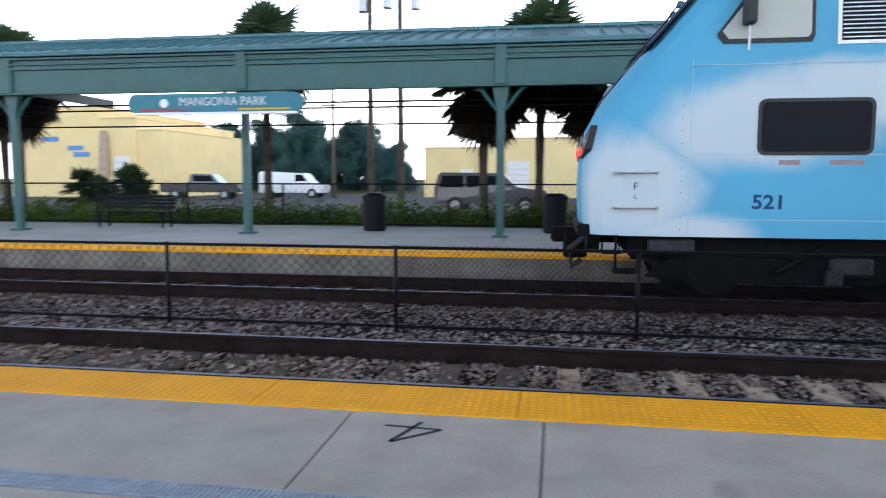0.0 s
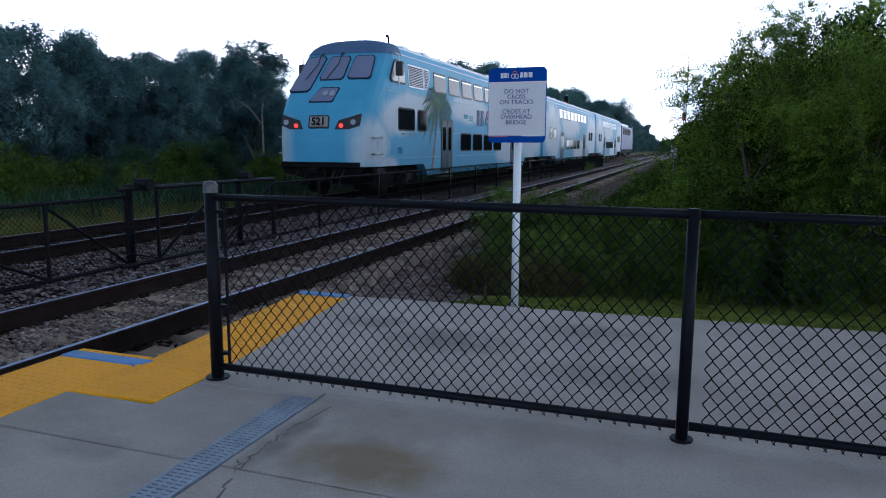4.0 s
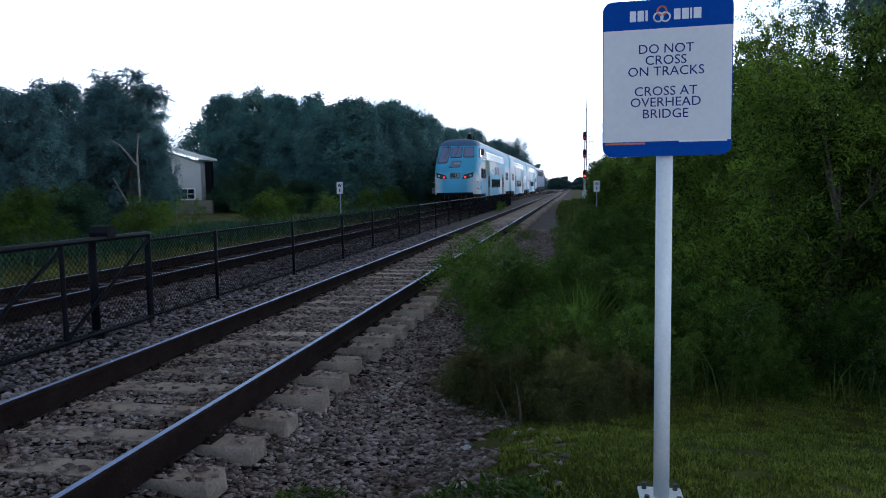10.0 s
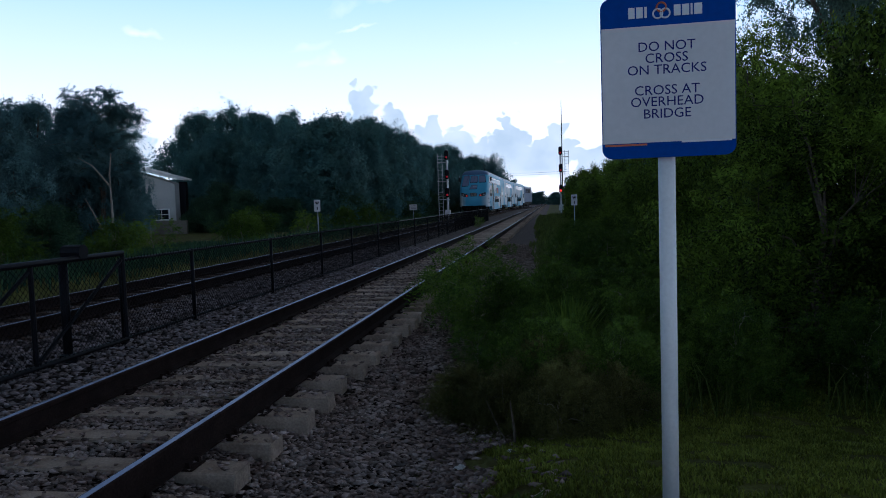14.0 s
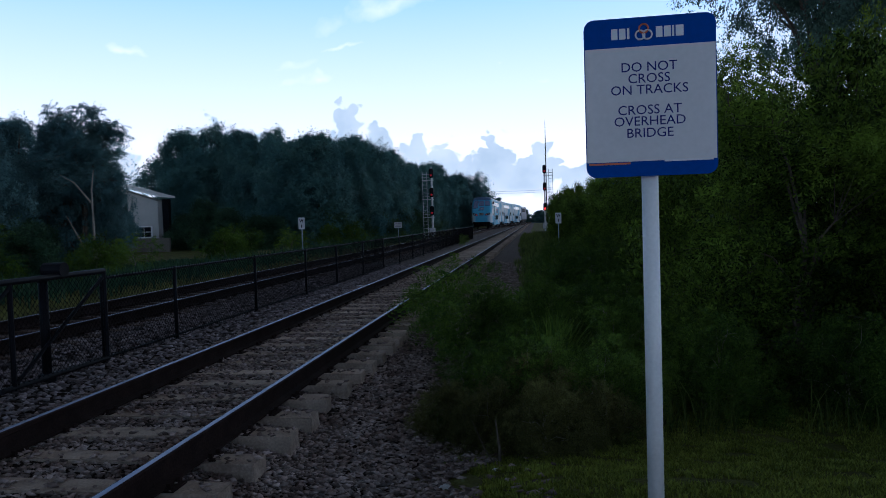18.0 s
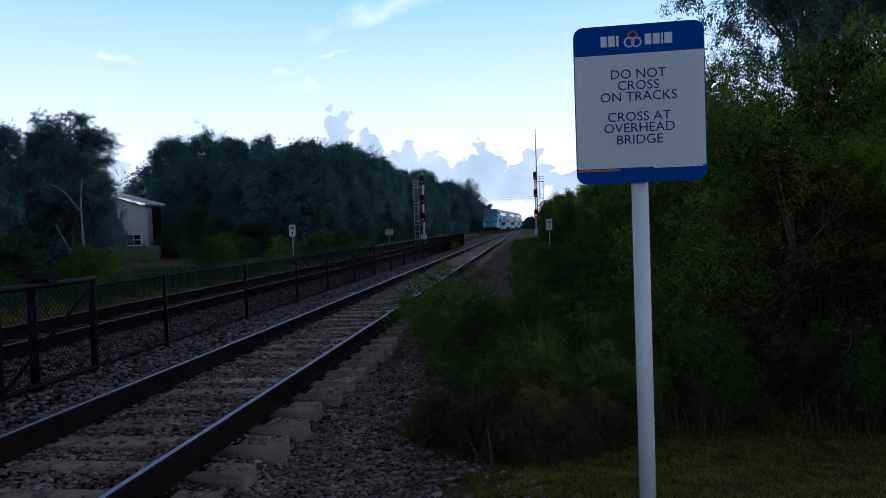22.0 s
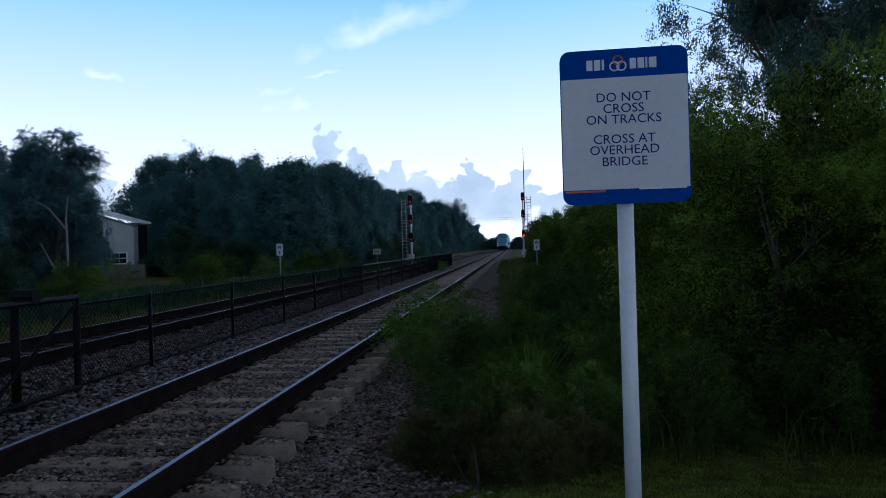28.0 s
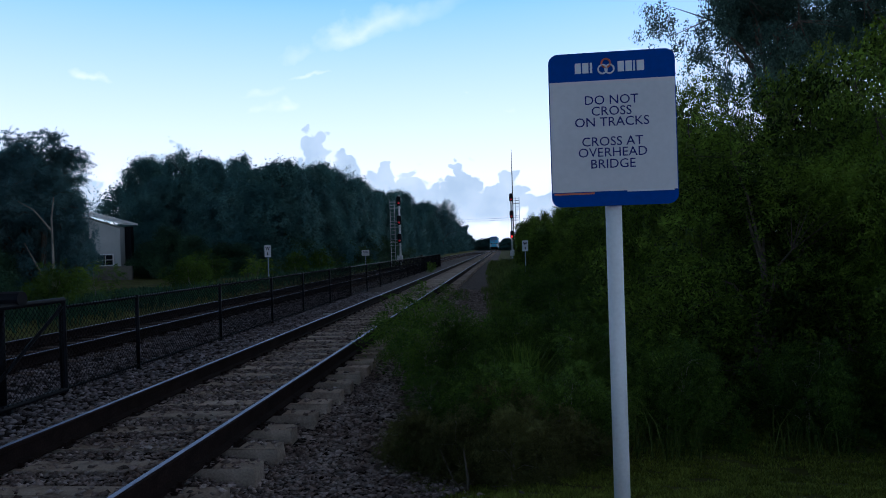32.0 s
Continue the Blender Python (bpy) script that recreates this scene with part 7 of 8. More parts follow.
def vehicle(name, at, label, profile, glass_bands, wheels, mat, w=0.92):
    """A parked vehicle: side profile in (along, up), pulled across its width and rounded."""
    ob = empty(name, at, label, "vehicle", "parked vehicles")
    bm = prism(bmesh.new(), profile, "x", -w, w)
    bmesh.ops.bevel(bm, geom=list(bm.edges), offset=0.07, segments=2, affect="EDGES")
    for v in bm.verts:
        if v.co.z > 1.1:
            v.co.x *= 1 - 0.12 * (v.co.z - 1.1)
    body = part("body", bm, mat, ob)
    for q in glass_bands:
        for s in (-1, 1):
            bm = prism(bmesh.new(), q, "x", s * (w - 0.16), s * (w - 0.02))
            part("side_window", bm, M["dark_glass"], body)
    for y in wheels:
        for s in (-1, 1):
            t = part("wheel", tubed([(s * (w - 0.2), y, 0.36), (s * (w + 0.01), y, 0.36)], 0.36, 18), M["black_rubber"], ob)
            part("rim", tubed([(s * (w + 0.0), y, 0.36), (s * (w + 0.02), y, 0.36)], 0.2, 12), M["steel"], t)
    return ob


vehicle("van", pose(-46, -24.7, 0.26), "white delivery van parked in the car park", ((-2.6, 0.4), (2.4, 0.4), (2.5, 0.95), (1.5, 1.15), (0.9, 1.85), (-2.5, 2.0), (-2.6, 1.9)), (((0.3, 1.2), (1.3, 1.2), (0.85, 1.75), (0.3, 1.75)),), (-1.7, 1.6), M["van_white"])
vehicle("suv", pose(-24.5, -7.8, 0.26), "dark grey sport utility vehicle parked beyond the fence", ((-2.3, 0.42), (2.3, 0.42), (2.35, 0.95), (1.1, 1.1), (0.5, 1.68), (-2.15, 1.72), (-2.35, 1.0)), (((-1.0, 1.1), (0.75, 1.1), (0.4, 1.56), (-1.0, 1.58)), ((-2.1, 1.1), (-1.1, 1.1), (-1.1, 1.58), (-2.0, 1.58))), (-1.45, 1.45), M["car_grey"])
vehicle("suv", pose(-21.2, -1.9, 0.26, 0, 0, 4), "dark sport utility vehicle parked behind the platform fence", ((-2.3, 0.42), (2.3, 0.42), (2.35, 0.95), (1.1, 1.1), (0.5, 1.68), (-2.15, 1.72), (-2.35, 1.0)), (((-1.0, 1.1), (0.75, 1.1), (0.4, 1.56), (-1.0, 1.58)), ((-2.1, 1.1), (-1.1, 1.1), (-1.1, 1.58), (-2.0, 1.58))), (-1.45, 1.45), M["car_dark"])
vehicle("pickup_truck", pose(-41, -29.6, 0.26, 0, 0, 10), "dark pickup truck parked by the warehouse", ((-2.7, 0.5), (2.7, 0.5), (2.7, 1.05), (1.4, 1.15), (0.9, 1.75), (-0.6, 1.78), (-0.7, 1.15), (-2.7, 1.15)), (((-0.4, 1.2), (1.1, 1.2), (0.8, 1.65), (-0.4, 1.66)),), (-1.7, 1.7), M["car_dark"])


def utility_pole(x, y, h, cans, lean=0.0):
    ob = empty("utility_pole", pose(x, y, 0.2, 0, lean, 0), "tall wooden utility pole with transformers", "utility pole", "utility poles")
    part("pole", tubed([(0, 0, 0), (0, 0, h)], [0.17, 0.1], 10), M["bark"], ob)
    for dy, z in cans:
        c = part("transformer", tubed([(0, dy, z), (0, dy, z + 0.75), (0, dy, z + 0.85)], [0.24, 0.24, 0.1], 12), M["steel"], ob, "grey transformer can")
        part("insulator", tubed([(0, dy, z + 0.85), (0, dy, z + 1.05)], 0.05, 8), M["dark_metal"], c)
    part("crossarm", boxed(-0.06, 0.06, -1.0, 1.0, h * 0.78, h * 0.78 + 0.1), M["bark"], ob)


utility_pole(-28, -14.0, 14, ((-0.35, 9.4),))
utility_pole(-28, -12.5, 14, ((-0.6, 9.5), (0.75, 9.4)), 1.0)
utility_pole(-24, 12.5, 7.9, ())
utility_pole(-47, -22, 9, ())
for z, x0, y0, x1, y1 in ((8.2, -28, -14, -30, -60), (7.4, -28, -14, -30, -60), (8.6, -28, -12.5, -24, 12.5), (7.6, -28, -12.5, -24, 12.5)):
    n = 12
    pts = [(x0 + (x1 - x0) * k / n, y0 + (y1 - y0) * k / n, z - 1.0 * math.sin(math.pi * k / n) - 0.9 * k / n * (y1 > 0)) for k in range(n + 1)]
    tagged(part("power_line", tubed(pts, 0.016, 5), M["fence"]), "sagging black overhead power line between poles", "cable", "power lines")


def palm_tree(x, y, h, seed, reach=1.7):
    """A cabbage palm: straight trunk, round head of fans, and a skirt of dead fronds."""
    r = random.Random(seed)
    ob = empty("palm_tree", pose(x, y, ground_z(x, y)), "cabbage palm with a shaggy skirt of dead fronds" if reach > 1.5 else "low green fan palm behind the platform fence", "palm", "palms behind the far platform")
    part("trunk", tubed([(0, 0, -0.2), (0.04, 0, h * 0.5), (0, 0, h)], [0.2, 0.15, 0.17], 10), M["bark"], ob)

    def fans(name, count, e0, e1, ln, droop, mat):
        bm = bmesh.new()
        for k in range(count):
            a, e = r.uniform(0, 6.283), radians(r.uniform(e0, e1))
            d = Vector((math.cos(a) * math.cos(e), math.sin(a) * math.cos(e), math.sin(e)))
            s = ln * r.uniform(0.75, 1.1)
            foot = Vector((0, 0, h - 0.1 + r.uniform(-0.3, 0.2)))
            hub = foot + d * s * 0.5
            side = d.cross(Vector((0, 0, 1))).normalized()
            up = side.cross(d)
            v = [bm.verts.new(foot + side * 0.02), bm.verts.new(foot - side * 0.02), bm.verts.new(hub)]
            bm.faces.new(v)
            n = 13
            for i in range(n):
                f = radians(-75 + 150 * i / (n - 1))
                tip = hub + (d * math.cos(f) + side * math.sin(f)) * s * 0.55 + Vector((0, 0, -droop * s * (0.5 + 0.5 * abs(math.sin(f)))))
                w = (side * math.cos(f) - d * math.sin(f)) * 0.045 * s
                m = hub.lerp(tip, 0.55) + up * 0.05
                q = [bm.verts.new(hub), bm.verts.new(m + w), bm.verts.new(tip), bm.verts.new(m - w)]
                bm.faces.new(q)
        part(name, bm, mat, ob)
    fans("crown", 46, -15, 85, reach, 0.25, M["frond"])
    if reach > 1.5:
        fans("dead_skirt", 60, -80, -25, 1.6, 0.35, M["dead_frond"])


for i, (x, y, h) in enumerate(((-16, -5.6, 5.4), (-16.2, -4.0, 4.6), (-16.1, -7.3, 4.6), (-16, -14.2, 5.6), (-15.5, -22.6, 4.9), (-16, -23.6, 5.3))):
    palm_tree(x, y, h, 60 + i)
for i, (x, y, h) in enumerate(((-18.5, -22.6, 1.1), (-18.5, -21.9, 0.8), (-18.6, -20.7, 1.2), (-18.4, -20.2, 0.8))):
    palm_tree(x, y, h, 80 + i, 0.95)


def hedge(x, y0, y1, h, seed, label="clipped green hedge along the fence"):
    r = np.random.default_rng(seed)
    n = int((y1 - y0) * 110)
    pts = np.stack([r.normal(0, 0.3, n), r.uniform(y0, y1, n), np.abs(r.normal(0, 0.45, n)) * h + 0.05], -1)
    pts[:, 2] = np.minimum(pts[:, 2], h * (0.8 + 0.2 * np.sin(pts[:, 1] * 1.7)))
    v, f = leaves(pts, 9, 0.14, 0.11, r)
    ob = part_of("hedge", mesh_np("hedge", v, f), M["leaf_mid"])
    ob.matrix_world = pose(x, 0, 0.22)
    tagged(ob, label, "hedge", kind="stuff")


hedge(-15.2, -34, -0.5, 0.7, 3)
hedge(-15.0, 0.5, 16, 0.75, 4, "low green hedge behind the grass")


# ---- the house among the trees ----
def house():
    ob = empty("house", pose(-24.1, 46, -0.1), "pale stucco house with a low sloping roof behind the trees", "house")
    part("wall", boxed(-6, 0.65, 0.0, 1.0, 0, 3.0), M["house_wall"], ob)
    part("rear_wall", boxed(-6, -2.2, 1.01, 7, 0, 3.6), M["house_wall"], ob)
    part("gable", prism(bmesh.new(), ((-6, 2.99), (0.65, 2.99), (0.65, 3.45), (-6, 5.6)), "y", 0.0, 1.0), M["house_wall"], ob)
    part("roof", prism(bmesh.new(), ((-6.4, 5.78), (1.3, 3.68), (1.3, 3.80), (-6.4, 5.90)), "y", -0.8, 1.2), M["white_wall"], ob, "white edged sloping roof")
    w = part("window", boxed(-1.5, 0.2, -0.06, 0.02, 0.95, 1.75), M["white_wall"], ob)
    for k in range(3):
        for j in range(2):
            part("pane", boxed(-1.43 + 0.53 * k, -0.95 + 0.53 * k, -0.075, -0.055, 1.01 + 0.36 * j, 1.32 + 0.36 * j), M["dark_glass"], w)
    # black block put in place of the porch's shade
    part("porch_wall", boxed(0.65, 1.1, 0.6, 0.95, 0, 3.6), M["fence"], ob, "black block standing in for the shaded porch recess")
    g = part("garden_wall", boxed(-2.4, 3.2, -3.3, -3.1, -0.1, 0.95, 0.02), M["concrete_wall"])
    g.matrix_world = pose(-24.1, 46, -0.1)
    tagged(g, "grey weathered garden wall before the house", "wall")


house()


# ---- signals and trackside signs ----
def signal_head(parent, x, y, z, lit):
    h = part("signal_head", prism(bmesh.new(), rounded(0.38, 0.86, 0.17, 6, x, z), "y", y - 0.06, y + 0.06), M["fence"], parent, "black signal head with a red lamp")
    hood = tube(bmesh.new(), [(x, y - 0.30, z - 0.2), (x, y - 0.05, z - 0.2)], 0.125, 14, False)
    part("hood", hood, M["fence"], h)
    part("lamp", tubed([(x, y - 0.12, z - 0.2), (x, y - 0.06, z - 0.2)], 0.11 if lit else 0.085, 16), M["red_lamp"] if lit else M["dim_red"], h, "glowing red lamp")
    part("lamp_off", tubed([(x, y - 0.1, z + 0.2), (x, y - 0.05, z + 0.2)], 0.085, 12), M["dark_glass"], h)


def signal_mast(at, heads, tall, ladder_side, antenna):
    ob = empty("railway_signal", at, "tall railway signal mast with three red heads and a ladder", "signal", "railway signals")
    part("mast", tubed([(0, 0, 0), (0, 0, tall)], [0.1, 0.08], 10), M["steel"], ob)
    part("base", boxed(-0.3, 0.3, -0.3, 0.3, 0, 0.25, 0.03), M["concrete_wall"], ob)
    for z, lit in heads:
        signal_head(ob, 0.0, -0.22, z, lit)
        part("platform", boxed(-0.1, ladder_side * 0.9 if ladder_side > 0 else 0.1, -0.1, 0.5, z - 0.62, z - 0.58) if ladder_side > 0 else boxed(ladder_side * 0.9, 0.1, -0.1, 0.5, z - 0.62, z - 0.58), M["steel"], ob, "small steel service platform")
        for k in (0.25, 0.5):
            part("rail", tubed([(ladder_side * 0.9, -0.1, z - 0.6 + k), (ladder_side * 0.15, -0.1, z - 0.6 + k)], 0.02, 6), M["steel"], ob)
    for s in (0.45, 0.85):
        part("ladder_side", tubed([(ladder_side * s, 0.1, 0.1), (ladder_side * s, 0.1, tall - 0.4)], 0.025, 6), M["steel"], ob)
    z = 0.4
    while z < tall - 0.5:
        part("rung", tubed([(ladder_side * 0.45, 0.1, z), (ladder_side * 0.85, 0.1, z)], 0.014, 5), M["steel"], ob)
        z += 0.33
    if antenna:
        part("antenna_mast", tubed([(0.18, 0, 0), (0.18, 0, antenna * 0.8), (0.18, 0, antenna)], [0.06, 0.045, 0.015], 8), M["dark_metal"], ob)
    part("relay_box", boxed(-0.25, 0.25, -0.5, -0.15, 0.5, 1.1, 0.02), M["steel"], ob)
    return ob


signal_mast(pose(-6.95, 64, -0.3), ((6.05, False), (4.3, False), (2.65, False)), 6.6, -1, 0)
signal_mast(pose(3.35, 75, -0.2), ((6.65, False), (4.85, False), (2.75, True)), 7.1, 1, 11.8)


def whistle_post(x, y, z, h, w=0.3, bh=0.55):
    ob = empty("milepost_sign", pose(x, y, z), "small white trackside sign on a slim grey post", "sign", "trackside signs")
    part("post", boxed(-0.022, 0.022, -0.02, 0.02, 0, h, 0.005), M["grate"], ob, "slim grey steel post")
    b = part("plate", prism(bmesh.new(), rounded(w, bh, 0.03, 3, 0, h - bh / 2), "y", -0.045, -0.025), M["sign_white"], ob)
    face = Matrix(((1, 0, 0, 0), (0, 0, -1, 0), (0, 1, 0, 0), (0, 0, 0, 1)))
    if bh > w:
        lettering("letter", "W", 0.2, M["fence"], b, pose(0, -0.047, h - bh * 0.3) @ face, 0.002, 0.9, "", 0.006)
        part("dark_mark", boxed(-0.02, 0.02, -0.05, -0.044, h - bh * 0.85, h - bh * 0.6), M["fence"], b)
    else:
        for k in range(3):
            part("text_bar", boxed(-w * 0.36, w * 0.36, -0.05, -0.044, h - bh * (0.28 + 0.24 * k), h - bh * (0.2 + 0.24 * k)), M["sign_grey"], b)


whistle_post(-8.5, 32.1, -0.15, 1.92)
whistle_post(3.52, 37.0, -0.3, 1.96)
whistle_post(-8.6, 56.0, -0.2, 1.6, 0.62, 0.45)


# ---- grass, weeds and litter near the track ----
def blades(name, count, area, h, mat, label, seed, lean=0.35, keep=None, width=0.006):
    r = np.random.default_rng(seed)
    x, y = r.uniform(area[0], area[1], count), r.uniform(area[2], area[3], count)
    if keep is not None:
        ok = np.array([keep(a, b) for a, b in zip(x, y)])
        x, y = x[ok], y[ok]
    n = len(x)
    z = np.array([max(bed_z(a), ground_z(a, b)) for a, b in zip(x, y)])
    hh = h * r.uniform(0.4, 1.3, n)
    a = r.uniform(0, 6.283, n)
    dx, dy = np.cos(a), np.sin(a)
    l = lean * r.uniform(0.2, 1.4, n) * hh
    w = width * r.uniform(0.7, 1.4, n)
    p0 = np.stack([x - dy * w, y + dx * w, z - 0.01], -1)
    p1 = np.stack([x + dy * w, y - dx * w, z - 0.01], -1)
    m0 = np.stack([x + dx * l * 0.35 + dy * w * 0.8, y + dy * l * 0.35 - dx * w * 0.8, z + hh * 0.6], -1)
    m1 = np.stack([x + dx * l * 0.35 - dy * w * 0.8, y + dy * l * 0.35 + dx * w * 0.8, z + hh * 0.6], -1)
    t = np.stack([x + dx * l, y + dy * l, z + hh], -1)
    v = np.stack([p0, p1, m0, m1, t], 1).reshape(-1, 3)
    k = 5 * np.arange(n)[:, None]
    f = np.concatenate([k + np.array([[0, 1, 2]]), k + np.array([[0, 2, 3]]), k + np.array([[3, 2, 4]])])
    ob = part_of(name, mesh_np(name, v, f), mat)
    return tagged(ob, label, "grass", kind="stuff")


def on_verge(x, y):
    if y < END_Y + 0.08 + (x - 1.5) * 0.065:
        return False
    thick = noise.noise(Vector((x * 3.5, y * 3.5, 4)))
    if y < 3.9 and x > 1.0:
        return thick > (0.12 if x < 1.7 else -0.3)
    return x > 1.72 + 0.2 * math.sin(y * 3.1) + max(0, (y - 4)) * 0.12 and thick > -0.3


blades("verge_grass", 170000, (1.0, 7.0, 2.4, 8.0), 0.026, M["blade"], "short patchy lawn grass beside the platform end", 71, 1.0, on_verge, 0.0046)
blades("verge_weeds", 9000, (0.72, 2.3, 2.5, 3.9), 0.05, M["leaf_light"], "low leafy weeds creeping over the stones at the platform end", 79, 1.6, lambda x, y: y > END_Y + 0.1 + (x - 1.5) * 0.065 and noise.noise(Vector((x * 2.6, y * 2.6, 1))) > -0.05 + 0.25 * (y - 3.0), 0.011)
blades("lawn_grass", 18000, (-14, -8.2, 2, 13), 0.07, M["leaf_foot"], "mown grass beyond the far track", 72, 0.6, None, 0.012)
blades("lawn_grass", 12000, (-14, -8.2, 13, 30), 0.14, M["leaf_foot"], "rough dark grass beyond the far track", 77, 0.6, None, 0.014)
blades("tall_grass", 20000, (1.5, 5.4, 6.4, 30), 0.42, M["rank_grass"], "tall rank grass between track and scrub", 73, 0.8, lambda x, y: x > 2.2 - 0.01 * y and noise.noise(Vector((x, y * 0.6, 9))) > -0.2, 0.0045)
blades("tall_grass", 9000, (2.1, 4.6, 24, 75), 0.6, M["rank_grass"], "tall rank grass along the far ballast", 76, 0.6, None, 0.014)
blades("tall_grass", 9000, (0.95, 2.6, 15, 85), 0.22, M["rank_grass"], "weedy grass on the ballast shoulder", 78, 0.7, lambda x, y: x > 2.3 - 0.022 * y + 0.4 * noise.noise(Vector((x, y * 0.4, 3))), 0.012)
blades("tall_grass", 420, (2.38, 2.72, 8.1, 8.5), 0.72, M["leaf_light"], "bright clump of tall grass", 74, 0.55, None, 0.012)
blades("tall_grass", 5000, (-9.6, -7.9, 6, 70), 0.45, M["leaf_foot"], "tall rank grass beyond the far track", 75, 0.5, None, 0.014)


W = [tree_model(61 + i, 1.25, 1.7, 0.042, 0, 900, 0.012, M["leaf_mid"], M["pale_bark"], 0.12, 9, -0.06, 6) for i in range(2)] + [tree_model(65, 1.0, 1.4, 0.042, 0, 620, 0.012, M["leaf_light"], M["pale_bark"], 0.3, 9, 0.22, 6)]
rw = random.Random(8)
for i, (x, y, s, k) in enumerate(((1.75, 9.3, 0.85, 0), (1.5, 8.0, 0.6, 2), (2.05, 11.0, 0.9, 2), (0.75, 11.6, 0.75, 2), (0.3, 13.0, 0.6, 2), (0.6, 14.6, 0.65, 2), (0.15, 15.8, 0.5, 2), (0.0, 21.5, 0.45, 2), (0.5, 19.0, 0.6, 2), (0.3, 25, 0.55, 2), (-2.75, 50, 0.75, 2), (-2.5, 47, 0.4, 2), (1.75, 6.35, 0.5, 0), (2.3, 6.3, 0.75, 0), (2.95, 6.35, 0.7, 1), (1.35, 9.3, 1.0, 2), (2.1, 7.9, 0.65, 0), (1.15, 10.2, 1.35, 2), (2.5, 7.3, 0.6, 1), (2.5, 9.9, 0.8, 0), (2.5, 12.4, 0.8, 1), (2.9, 11.5, 0.9, 2), (3.3, 8.0, 0.85, 0), (3.2, 10.4, 0.9, 1), (2.8, 14.3, 0.8, 0), (3.4, 14, 1.0, 1), (2.8, 17.5, 0.9, 2), (3.5, 18, 1.0, 0), (3.0, 21, 1.0, 1), (3.2, 25, 1.0, 0), (3.4, 7.1, 0.65, 2), (4.1, 7.2, 0.8, 1), (5.2, 7.0, 0.8, 0), (6.2, 6.9, 0.9, 1), (7.3, 7.2, 0.9, 2), (0.9, 24, 0.45, 2), (0.8, 17.0, 0.4, 2), (0.4, 13.2, 0.5, 2), (3.9, 9.6, 0.7, 0), (4.0, 12.4, 0.75, 1), (4.4, 14.6, 0.8, 0), (4.6, 17.2, 0.85, 1), (4.3, 20.5, 0.9, 0), (4.9, 23, 1.0, 1), (4.2, 25.5, 0.9, 2), (4.6, 29, 1.0, 0), (3.9, 33, 0.8, 1), (3.4, 29, 0.7, 2), (0.2, 19.5, 0.35, 2))):
    plant(W[k], "weed_bush", x, y, s, rw.uniform(0, 360), "leafy wild weed bush growing at the ballast edge", "bush", "weed bushes beside the track", z=max(bed_z(x), ground_z(x, y)) - 0.03)
for i, (x, y, s) in enumerate(((-9.4, 6.5, 1.0), (-10.5, 9, 1.1), (-9.8, 12, 1.0), (-11, 15.5, 1.3), (-10.2, 19, 1.1), (-11.5, 23, 1.4), (-10, 27, 1.2), (-11, 31, 1.3), (-10, 35, 1.4), (-9.6, 40, 1.2), (-9.8, 46, 1.3), (-10, 52, 1.4), (-9.9, 60, 1.4))):
    plant(W[i % 3], "weed_bush", x, y, s, rw.uniform(0, 360), "leafy wild weed bush beyond the far track", "bush", "weed bushes beyond the tracks")


D = [tree_model(161 + i, 0.75, 1.1, 0.028, 0, 2600, 0.01, M["dry_twigs"], M["pale_bark"], 0.06, 10, -0.12, 5) for i in range(2)]
for i, (x, y, sc) in enumerate(((2.42, 5.5, 0.8), (1.98, 5.8, 0.8), (1.55, 6.15, 0.7), (2.85, 5.85, 0.75), (2.3, 6.1, 1.0))):
    plant(D[i % 2], "brushwood", x, y, sc, rw.uniform(0, 360), "dry brown tangle of twigs at the lawn's edge", "bush", "dry brush at the lawn edge", z=max(bed_z(x), ground_z(x, y)) - 0.03)


def litter(x, y, z, s, label, turn):
    r = random.Random(int(x * 100 + y * 10))
    bm = bmesh.new()
    n = 5
    g = [[bm.verts.new(((i / n - 0.5) * s, (j / n - 0.5) * s * 0.7, 0.012 + r.uniform(0, 0.035) * s * 6)) for i in range(n + 1)] for j in range(n + 1)]
    for j in range(n):
        for i in range(n):
            bm.faces.new((g[j][i], g[j][i + 1], g[j + 1][i + 1], g[j + 1][i]))
    bmesh.ops.solidify(bm, geom=bm.faces[:], thickness=0.004)
    ob = part("litter", bm, M["white_print"])
    ob.matrix_world = pose(x, y, z, 0, 0, turn)
    tagged(ob, label, "litter", "scraps of litter")


litter(2.07, 4.98, -0.37, 0.075, "crumpled white paper scrap lying on the grass edge", 20)
litter(1.72, 4.72, -0.40, 0.085, "crumpled white paper scrap lying on the ballast", 70)
litter(-2.0, -4.26, -0.2, 0.17, "crushed white cup lid lying on the ballast", 10)
litter(-1.9, -5.35, -0.2, 0.13, "crushed white paper scrap lying on the ballast", 40)
litter(-1.6, -7.3, -0.2, 0.12, "crushed white paper scrap lying on the ballast", 80)
litter(-2.1, 17.6, -0.2, 0.2, "white paper scrap lying beside the rail", 30)


# ---- bare trunks and the tall feathery tree ----
def bare_trunk(x, y, pts, label, mat="pale_bark"):
    ob = empty("dead_tree", pose(x, y, ground_z(x, y) - 0.1), label, "tree", "bare pale trunks")
    for k, (line, r) in enumerate(pts):
        part("trunk" if k == 0 else "branch", tubed(line, [r * (1 - 0.75 * i / (len(line) - 1)) for i in range(len(line))], 8), M[mat], ob)


bare_trunk(-12.45, 22.2, ((((0, 0, 0), (0.04, 0, 1.5), (0.02, 0, 2.9), (0.12, 0, 3.6)), 0.055), (((0, 0, 2.5), (-0.6, 0, 3.2), (-1.2, 0.1, 3.5)), 0.035), (((-0.02, 0, 0.1), (-0.45, 0, 1.2), (-0.95, 0, 2.1)), 0.045)), "bare pale tree trunk with forked branches")


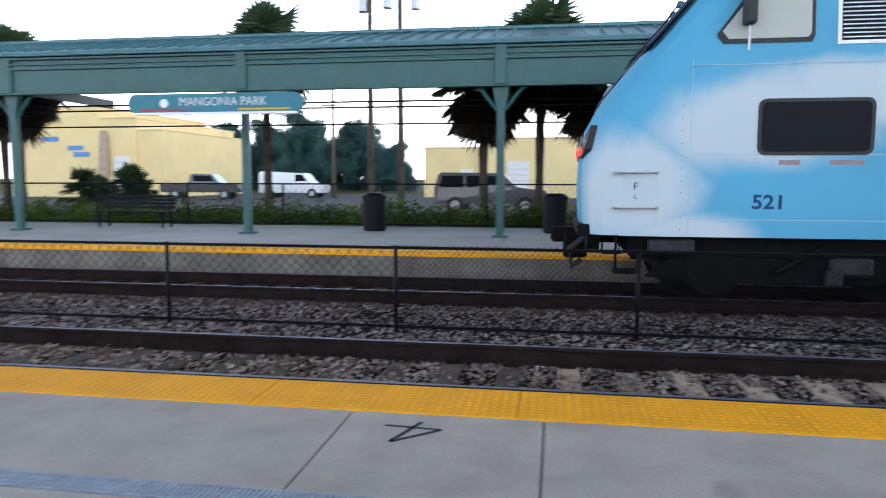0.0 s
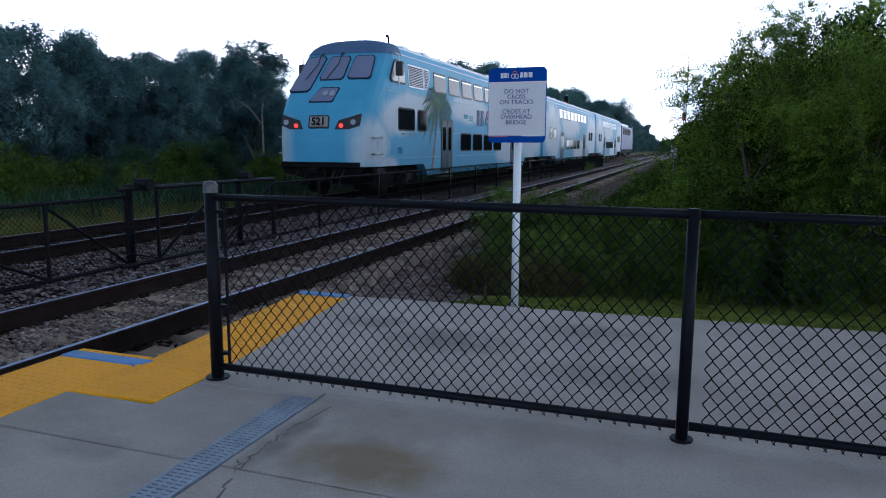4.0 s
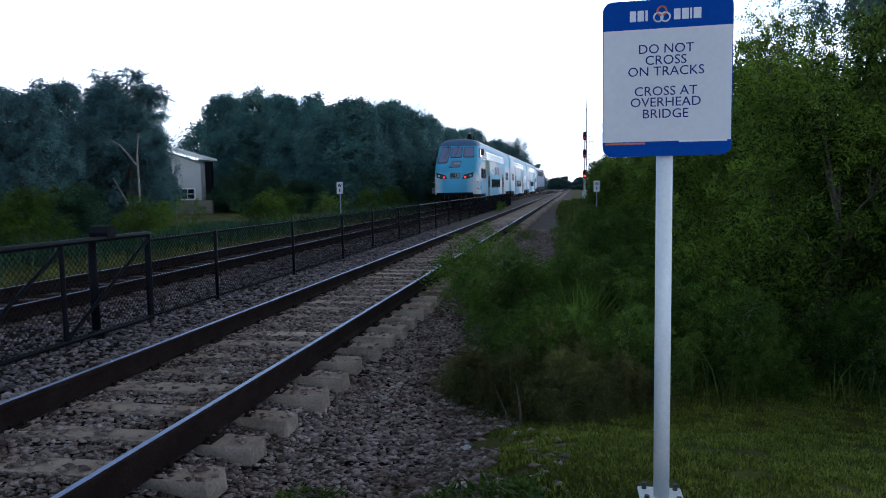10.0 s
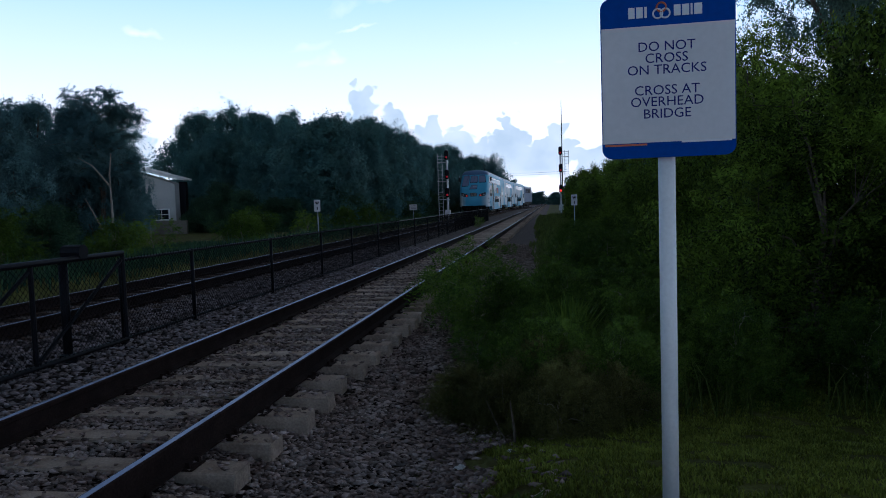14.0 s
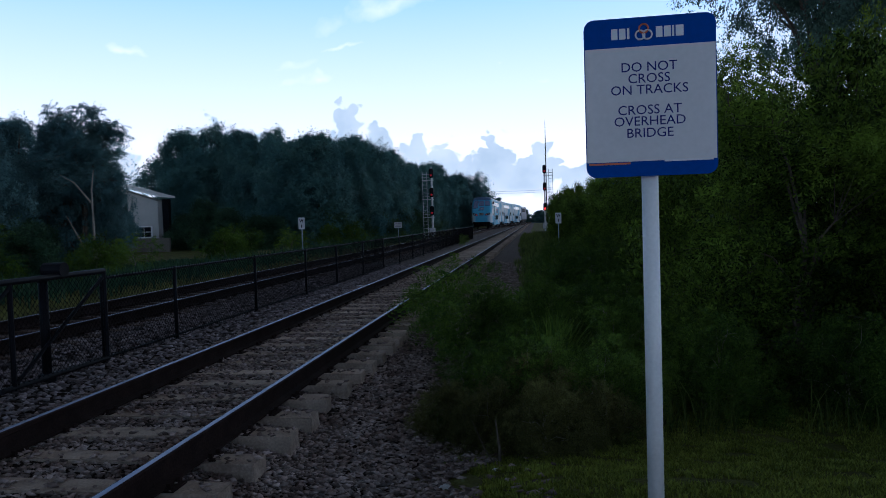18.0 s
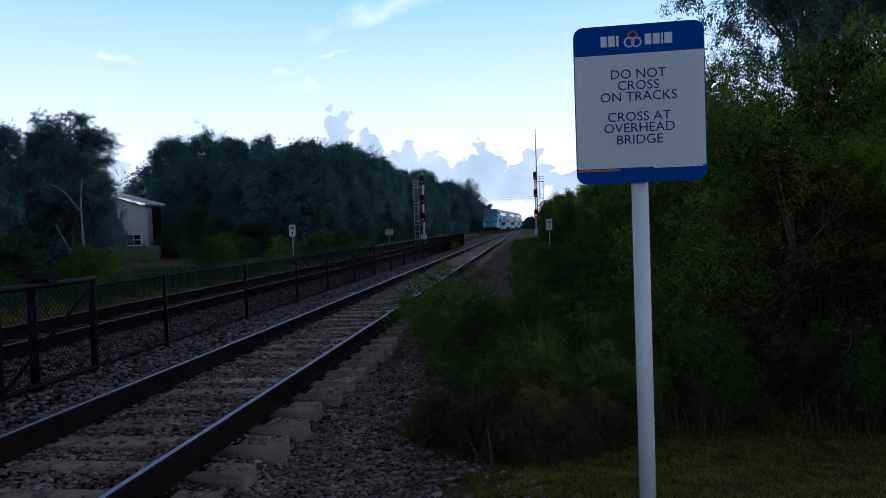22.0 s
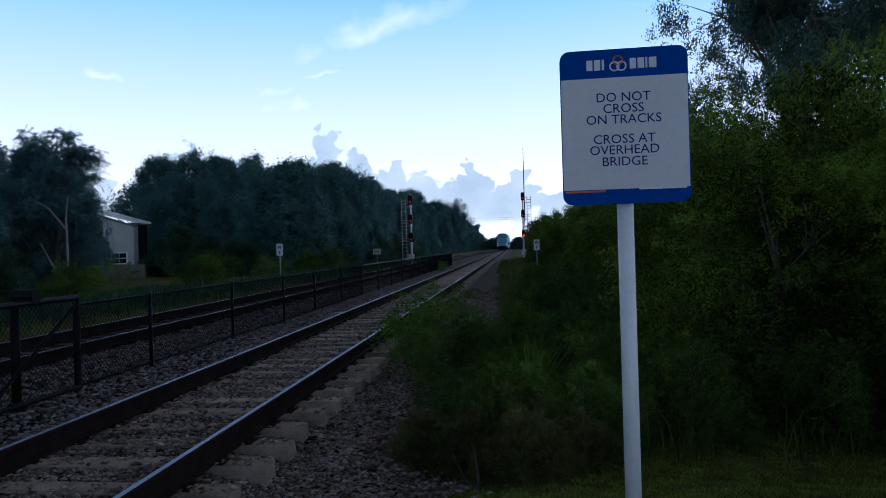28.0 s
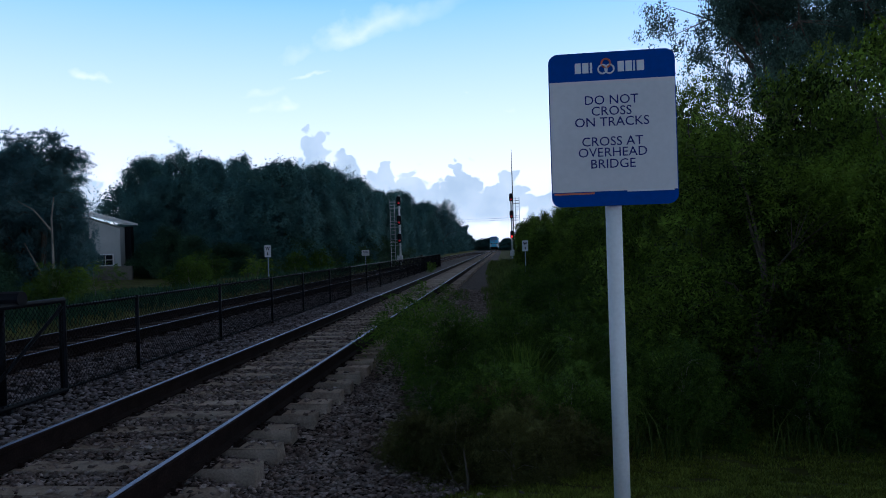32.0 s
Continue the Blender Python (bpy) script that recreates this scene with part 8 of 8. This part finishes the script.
bare_trunk(2.06, 5.22, ((((0, 0, 0), (0.01, 0.02, 0.2), (-0.02, 0.05, 0.42)), 0.018), (((0, 0, 0.05), (-0.1, 0.02, 0.2), (-0.2, 0.06, 0.42)), 0.008), (((0.02, 0, 0.02), (-0.25, -0.1, 0.1), (-0.42, -0.05, 0.14)), 0.007)), "thin bare sapling stem at the grass edge", "bark")


def feather_tree(x, y, h, seed, spread, label="tall open feathery tree above the scrub", group="trees beside the track", n_boughs=34, leaf=0.055, foot=0.35, mat="leaf_airy"):
    """A tall open tree with drooping twigs of tiny leaves."""
    rr, r = random.Random(seed), np.random.default_rng(seed)
    ob = empty("tree", pose(x, y, ground_z(x, y) - 0.1), label, "tree", group)
    bm = bmesh.new()
    tube(bm, [(0, 0, 0), (0.1, 0.1, h * 0.4), (-0.1, 0, h * 0.75), (0, 0, h)], [0.16, 0.12, 0.07, 0.02], 9)
    tips = []
    for k in range(n_boughs):
        t = rr.uniform(foot, 0.98)
        a = rr.uniform(0, 6.283)
        ln = spread * (1.15 - 0.6 * t) * rr.uniform(0.6, 1.1)
        s = Vector((0, 0, h * t))
        e = s + Vector((math.cos(a) * ln, math.sin(a) * ln, ln * rr.uniform(0.1, 0.5)))
        m = s.lerp(e, 0.5) + Vector((0, 0, 0.18 * ln))
        tube(bm, [s, m, e], [0.035, 0.022, 0.007], 6)
        for j in range(9):
            u = rr.uniform(0.35, 1.0)
            p = s.lerp(m, u * 2) if u < 0.5 else m.lerp(e, u * 2 - 1)
            q = p + Vector((rr.uniform(-0.5, 0.5), rr.uniform(-0.5, 0.5), rr.uniform(-0.35, 0.3)))
            tube(bm, [p, q], [0.008, 0.003], 4)
            for v in (0.4, 0.7, 1.0):
                tips.append(tuple(p.lerp(q, v)))
    part("trunk", bm, M["bark"], ob)
    pts = np.repeat(np.array(tips), 5, axis=0) + r.normal(0, 0.1, (len(tips) * 5, 3)) * (1, 1, 0.5)
    ways = r.normal(0, 1, pts.shape) * (1, 1, 0.3)
    v, f = fronds(pts, ways, leaf * 4.2, 6, leaf, r)
    part_of("crown", mesh_np("crown", v, f), M[mat], ob)


grow(T_thin[0], "tree", -8.9, 132, 10.0, 8.0, "tall open feathery tree at the end of the wood", "tree", "distant trees")
feather_tree(-15.3, 25.8, 5.9, 93, 2.2, "open feathery tree beside the house", "trees near the house", 50, 0.1, mat="leaf_blue")


# ---- cables over the far end of the line ----
cable_run = empty("cable_line", pose(0, 0, 0), "two thin dark cables strung across the distant tracks", "cables")
for x in (-13.0, 11.0):
    part("pole", tubed([(x, 146, ground_z(x, 146) - 0.3), (x, 146, 7.6)], [0.14, 0.1], 10), M["bark"], cable_run)
for z in (6.95, 7.35):
    part("cable", tubed([(-13 + 4 * k, 146, z - 0.35 * (1 - (k / 3 - 1) ** 2)) for k in range(7)], 0.02, 5), M["black_rubber"], cable_run)


def motions():
    times = [0.5 * k for k in range(65)]
    for k, thing in enumerate(CARS):
        walk(thing, [(t, car_pose(t, k)) for t in times])


motions()
